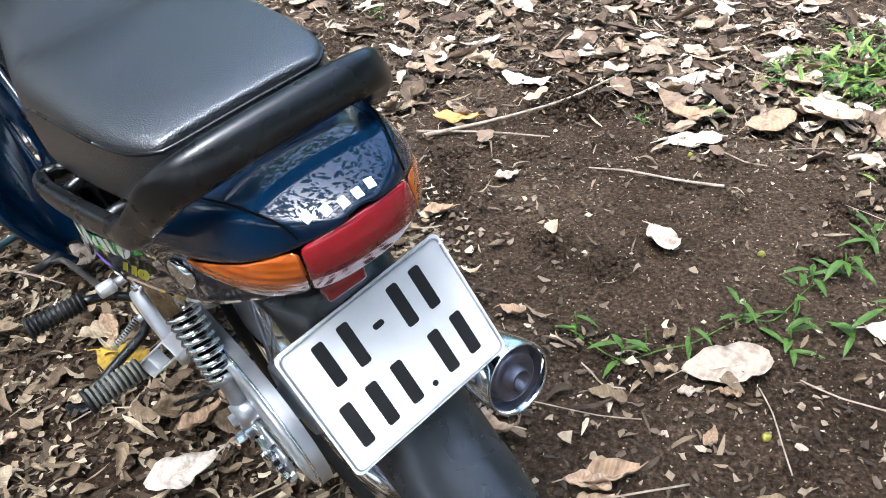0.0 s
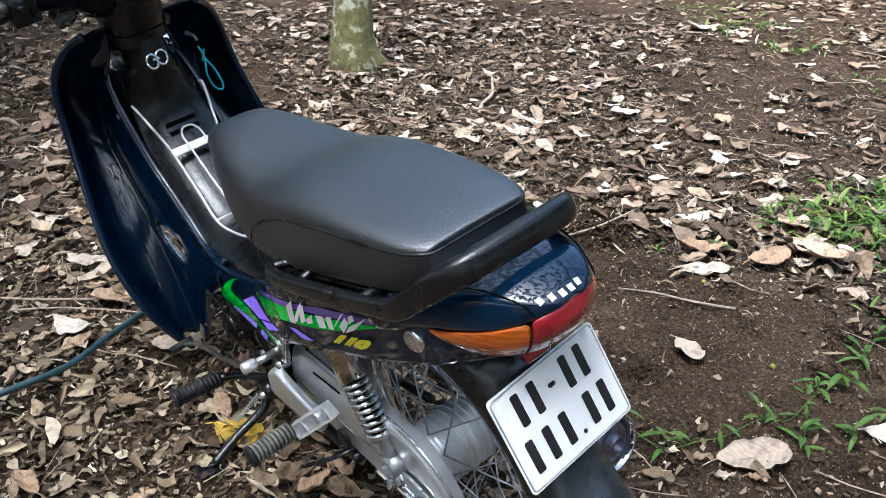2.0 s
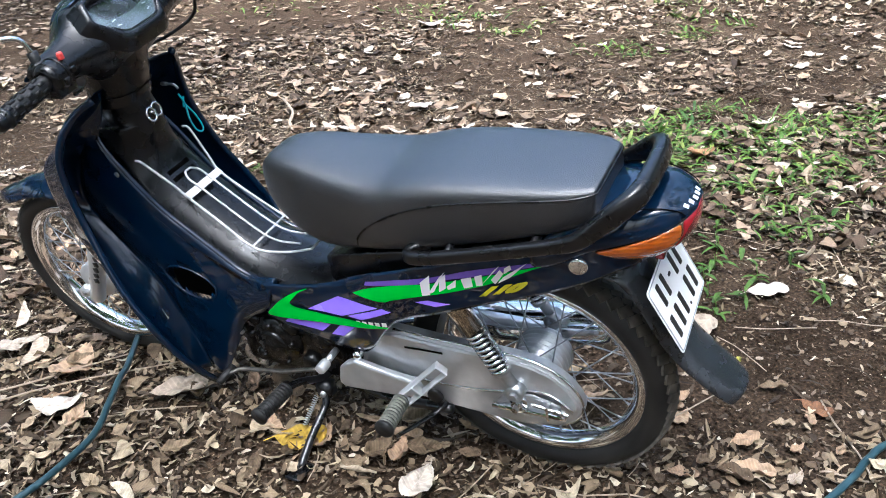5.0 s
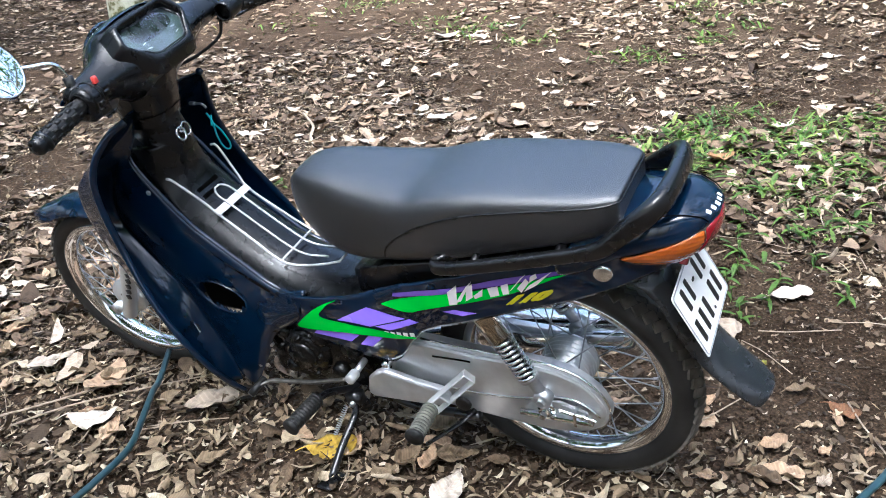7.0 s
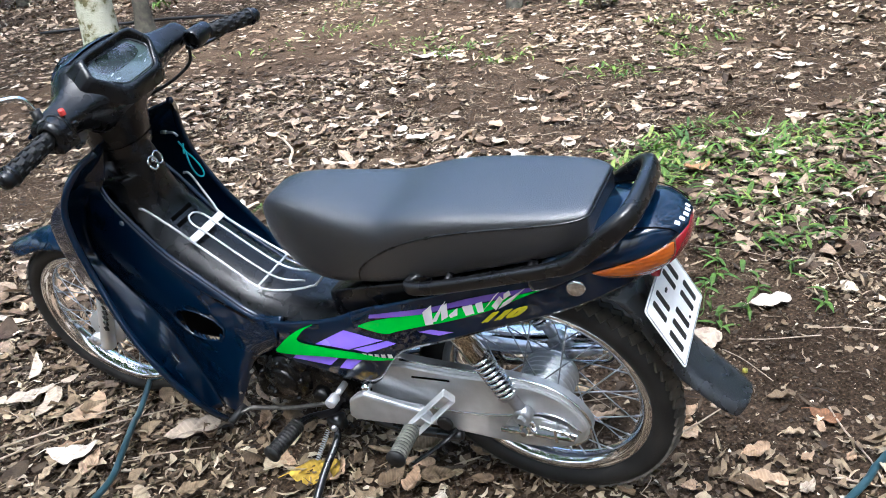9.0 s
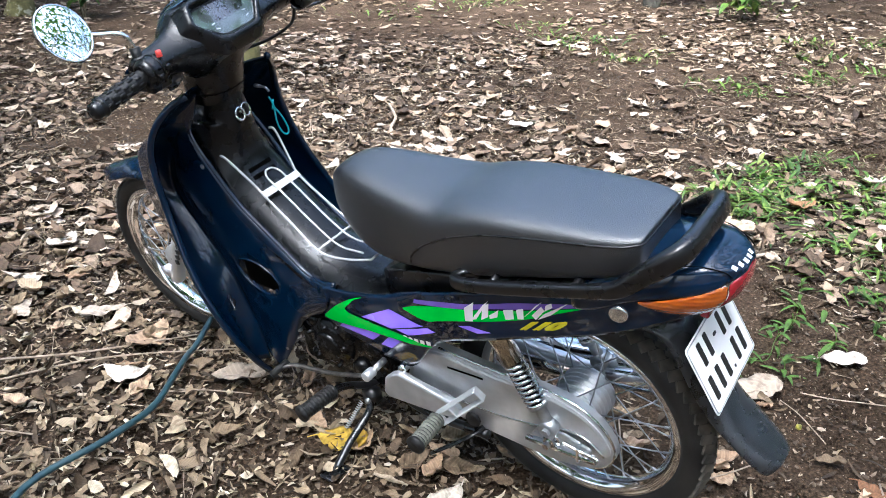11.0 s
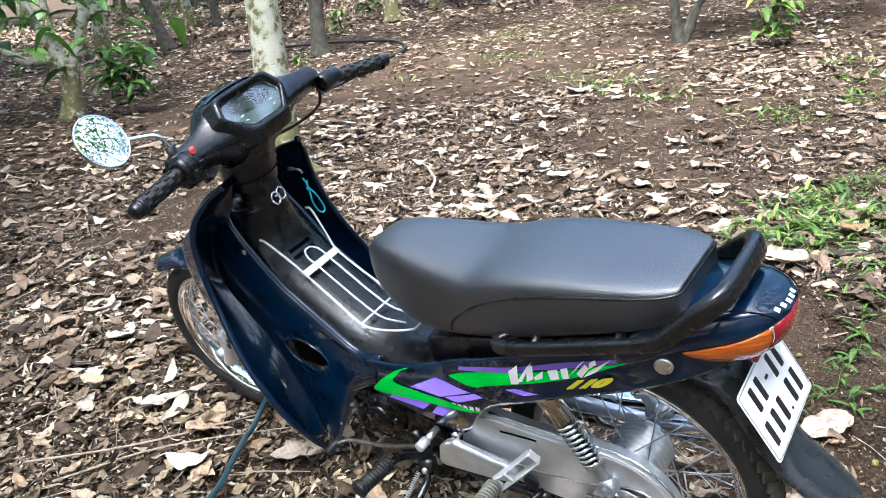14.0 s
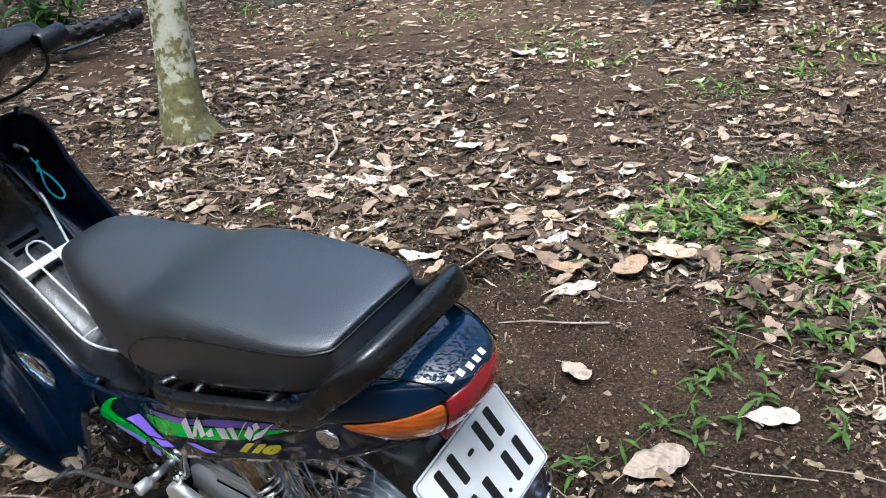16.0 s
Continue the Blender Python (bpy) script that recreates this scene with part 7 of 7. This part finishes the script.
tube(bm, [(0.80, -0.03, 0.23), (0.82, -0.08, 0.15), (0.7, -0.12, 0.12), (0.5, -0.13, 0.14), (0.33, -0.14, 0.19), (0.25, -0.15, 0.215)], 0.014, 12, 5)
part("exhaust_pipe", bm, CHROME, bike, "chrome exhaust pipe")
bm = B()
m0, m1 = Vector((0.27, -0.142, 0.214)), Vector((-0.224, -0.161, 0.3))
ax = (m1 - m0).normalized()
turn = ax.to_track_quat("Z", "Y").to_matrix().to_4x4()
lathe(bm, [(0.016, 0.0), (0.03, 0.02), (0.042, 0.06), (0.046, 0.12), (0.046, 0.45), (0.049, 0.47), (0.049, 0.5), (0.0475, 0.502), (0.045, 0.5), (0.043, 0.47)], (0, 0, 0), "z", 32, False)
bmesh.ops.transform(bm, matrix=Matrix.Translation(m0) @ turn, verts=bm.verts)
muffler = part("muffler", bm, CHROME, bike, "chrome muffler with a dark outlet")
bm = B()
lathe(bm, [(0.0435, 0.474), (0.036, 0.478), (0.033, 0.492), (0.03, 0.494), (0.021, 0.494), (0.016, 0.489), (0.015, 0.506), (0.0115, 0.506), (0.0105, 0.45), (0.0, 0.45)], (0, 0, 0), "z", 32, False)
bmesh.ops.transform(bm, matrix=Matrix.Translation(m0) @ turn, verts=bm.verts)
part("muffler_end", bm, SOOTY, muffler, "sooty grey end plate with outlet")
bm = B()
shield = [[Matrix.Translation(m0) @ turn @ Vector((0.052 * math.cos(a), 0.052 * math.sin(a), z)) for a in (radians(150 + 12 * j) for j in range(16))] for z in (0.1, 0.14, 0.25, 0.36, 0.4)]
thick(part("heat_shield", sheet(bm, shield), CHROME, muffler, "chrome heat shield"), 0.002)

# footrests, gear pedal, stands, brake pedal -------------------------------


def footrest(a, b, r, ribs, name, label, parent):
    a, b = Vector(a), Vector(b)
    bm = B()
    rod(bm, a, b, r * 0.86, 12)
    peg = part(name, bm, RUBBER, parent, label)
    d = (b - a).normalized()
    for k in range(ribs):
        p = a.lerp(b, (k + 0.6) / ribs)
        bm = B()
        rod(bm, p - d * 0.0022, p + d * 0.0022, r, 12)
        part("rib", bm, PEG if "grey" in label else RUBBER, peg)
    bm = B()
    rod(bm, b, b + d * 0.007, r * 1.12, 12)
    part("end_stop", bm, RUBBER, peg)
    return peg


for s in (1, -1):
    footrest((0.53, s * 0.198, 0.226), (0.536, s * 0.29, 0.232), 0.0185, 11, "front_footrest", "ribbed black rubber rider footrest", bike)
    footrest((0.232, s * 0.184, 0.275), (0.226, s * 0.264, 0.28), 0.0185, 10, "rear_footrest", "dusty grey-green ribbed rubber passenger footrest", bike)
    bm = B()
    near_end, far_end = Vector((0.228, s * 0.168, 0.27)), Vector((0.156, s * 0.132, 0.338))
    u = (near_end - far_end).normalized()
    w = Vector((0.018, s * 0.006, 0.018))
    w = (w - u * w.dot(u)).normalized()
    v = u.cross(w)
    reach = (near_end - far_end).length + 0.012
    clevis = Matrix(((u.x, w.x, v.x, far_end.x), (u.y, w.y, v.y, far_end.y), (u.z, w.z, v.z, far_end.z), (0, 0, 0, 1)))
    box(bm, (0.0, 0.0125, -0.011), (reach, 0.0155, 0.011), clevis)
    box(bm, (0.0, -0.0155, -0.011), (reach, -0.0125, 0.011), clevis)
    box(bm, (-0.003, -0.0155, -0.011), (0.0005, 0.0155, 0.011), clevis)
    box(bm, (reach - 0.044, -0.0125, -0.011), (reach - 0.039, 0.0125, 0.011), clevis)
    box(bm, (reach - 0.005, -0.0125, -0.011), (reach, 0.0125, 0.011), clevis)
    bevelled(part("footrest_bracket", bm, ALLOY, bike, "bright steel footrest bracket", smooth=False), 0.0015, 1)
    bm = B()
    tube(bm, [(0.53, s * 0.2, 0.226), (0.525, s * 0.16, 0.21), (0.5, s * 0.1, 0.18), (0.49, 0, 0.175)], 0.009, 8, 4)
    part("footrest_bar", bm, SATIN, bike, "black footrest bar")
bm = B()
tube(bm, [(0.70, 0.214, 0.232), (0.683, 0.2, 0.232), (0.66, 0.185, 0.235), (0.56, 0.17, 0.243), (0.448, 0.16, 0.276)], 0.0058, 8, 4, 0.8)
pedal = part("gear_pedal", bm, WORN, bike, "worn steel gear change pedal")
bm = B()
rod(bm, (0.69, 0.185, 0.234), (0.698, 0.235, 0.226), 0.009, 10)
part("toe_rubber", bm, RUBBER, pedal)
bm = B()
rod(bm, (0.444, 0.142, 0.28), (0.443, 0.172, 0.283), 0.0125, 12)
bevelled(part("pedal_clamp", bm, ALLOY, pedal, "worn alloy clamp"), 0.004)
bm = B()
rod(bm, (0.4445, 0.1, 0.279), (0.444, 0.142, 0.28), 0.008, 10)
part("pedal_shaft", bm, STEEL, pedal)

# side stand with its spring, and the centre stand folded up
bm = B()
foot = bike.matrix_world.inverted() @ Vector((-0.651, 1.075, 0.012))
tube(bm, [(0.49, 0.128, 0.158), (0.485, 0.15, 0.13), foot.lerp(Vector((0.485, 0.15, 0.13)), 0.5) + Vector((0.004, 0, 0)), foot], 0.0095, 8, 4)
box(bm, (0.474, 0.105, 0.145), (0.508, 0.135, 0.18))
stand = part("side_stand", bm, SATIN, bike, "black steel side stand folded out")
bm = B()
box(bm, (-0.02, -0.03, -0.004), (0.02, 0.03, 0.003), Matrix.Translation(foot) @ Matrix.Rotation(radians(12), 4, "X"))
bevelled(part("stand_foot", bm, SATIN, stand), 0.003)
bm = B()
lathe(bm, [(0.0, 0.144), (0.006, 0.144), (0.0075, 0.141), (0.0075, 0.132)], (0.49, 0, 0.158), n=8, closed=False)
part("stand_bolt", bm, STEEL, stand)
bm = B()
a, b = Vector((0.508, 0.142, 0.15)), Vector((0.508, 0.142, 0.15)).lerp(foot, 0.42) + Vector((0.014, 0, 0))
d = (b - a).normalized()
q1 = d.cross(Vector((0, 1, 0))).normalized()
q2 = q1.cross(d)
tube(bm, [a + (b - a) * k / 120 + (q1 * math.cos(k * 0.7) + q2 * math.sin(k * 0.7)) * 0.005 for k in range(121)], 0.0014, 5, 1)
part("stand_spring", bm, STEEL, stand, "coiled return spring")
bm = B()
tube(bm, [(0.44, 0.08, 0.15), (0.33, 0.09, 0.15), (0.24, 0.095, 0.165), (0.17, 0.1, 0.18)], 0.011, 8, 4)
tube(bm, [(0.44, -0.08, 0.15), (0.33, -0.09, 0.15), (0.2, -0.095, 0.165)], 0.01, 8, 4)
rod(bm, (0.3, -0.09, 0.155), (0.3, 0.09, 0.155), 0.009, 8)
tube(bm, [(0.18, 0.1, 0.2), (0.2, 0.14, 0.19), (0.275, 0.177, 0.137)], 0.006, 8, 4, 0.6)
part("centre_stand", bm, SATIN, bike, "black centre stand folded up")
bm = B()
tube(bm, [(0.46, -0.12, 0.2), (0.56, -0.16, 0.19), (0.66, -0.18, 0.21)], 0.008, 8, 4)
part("brake_pedal", bm, SATIN, bike, "black brake pedal")
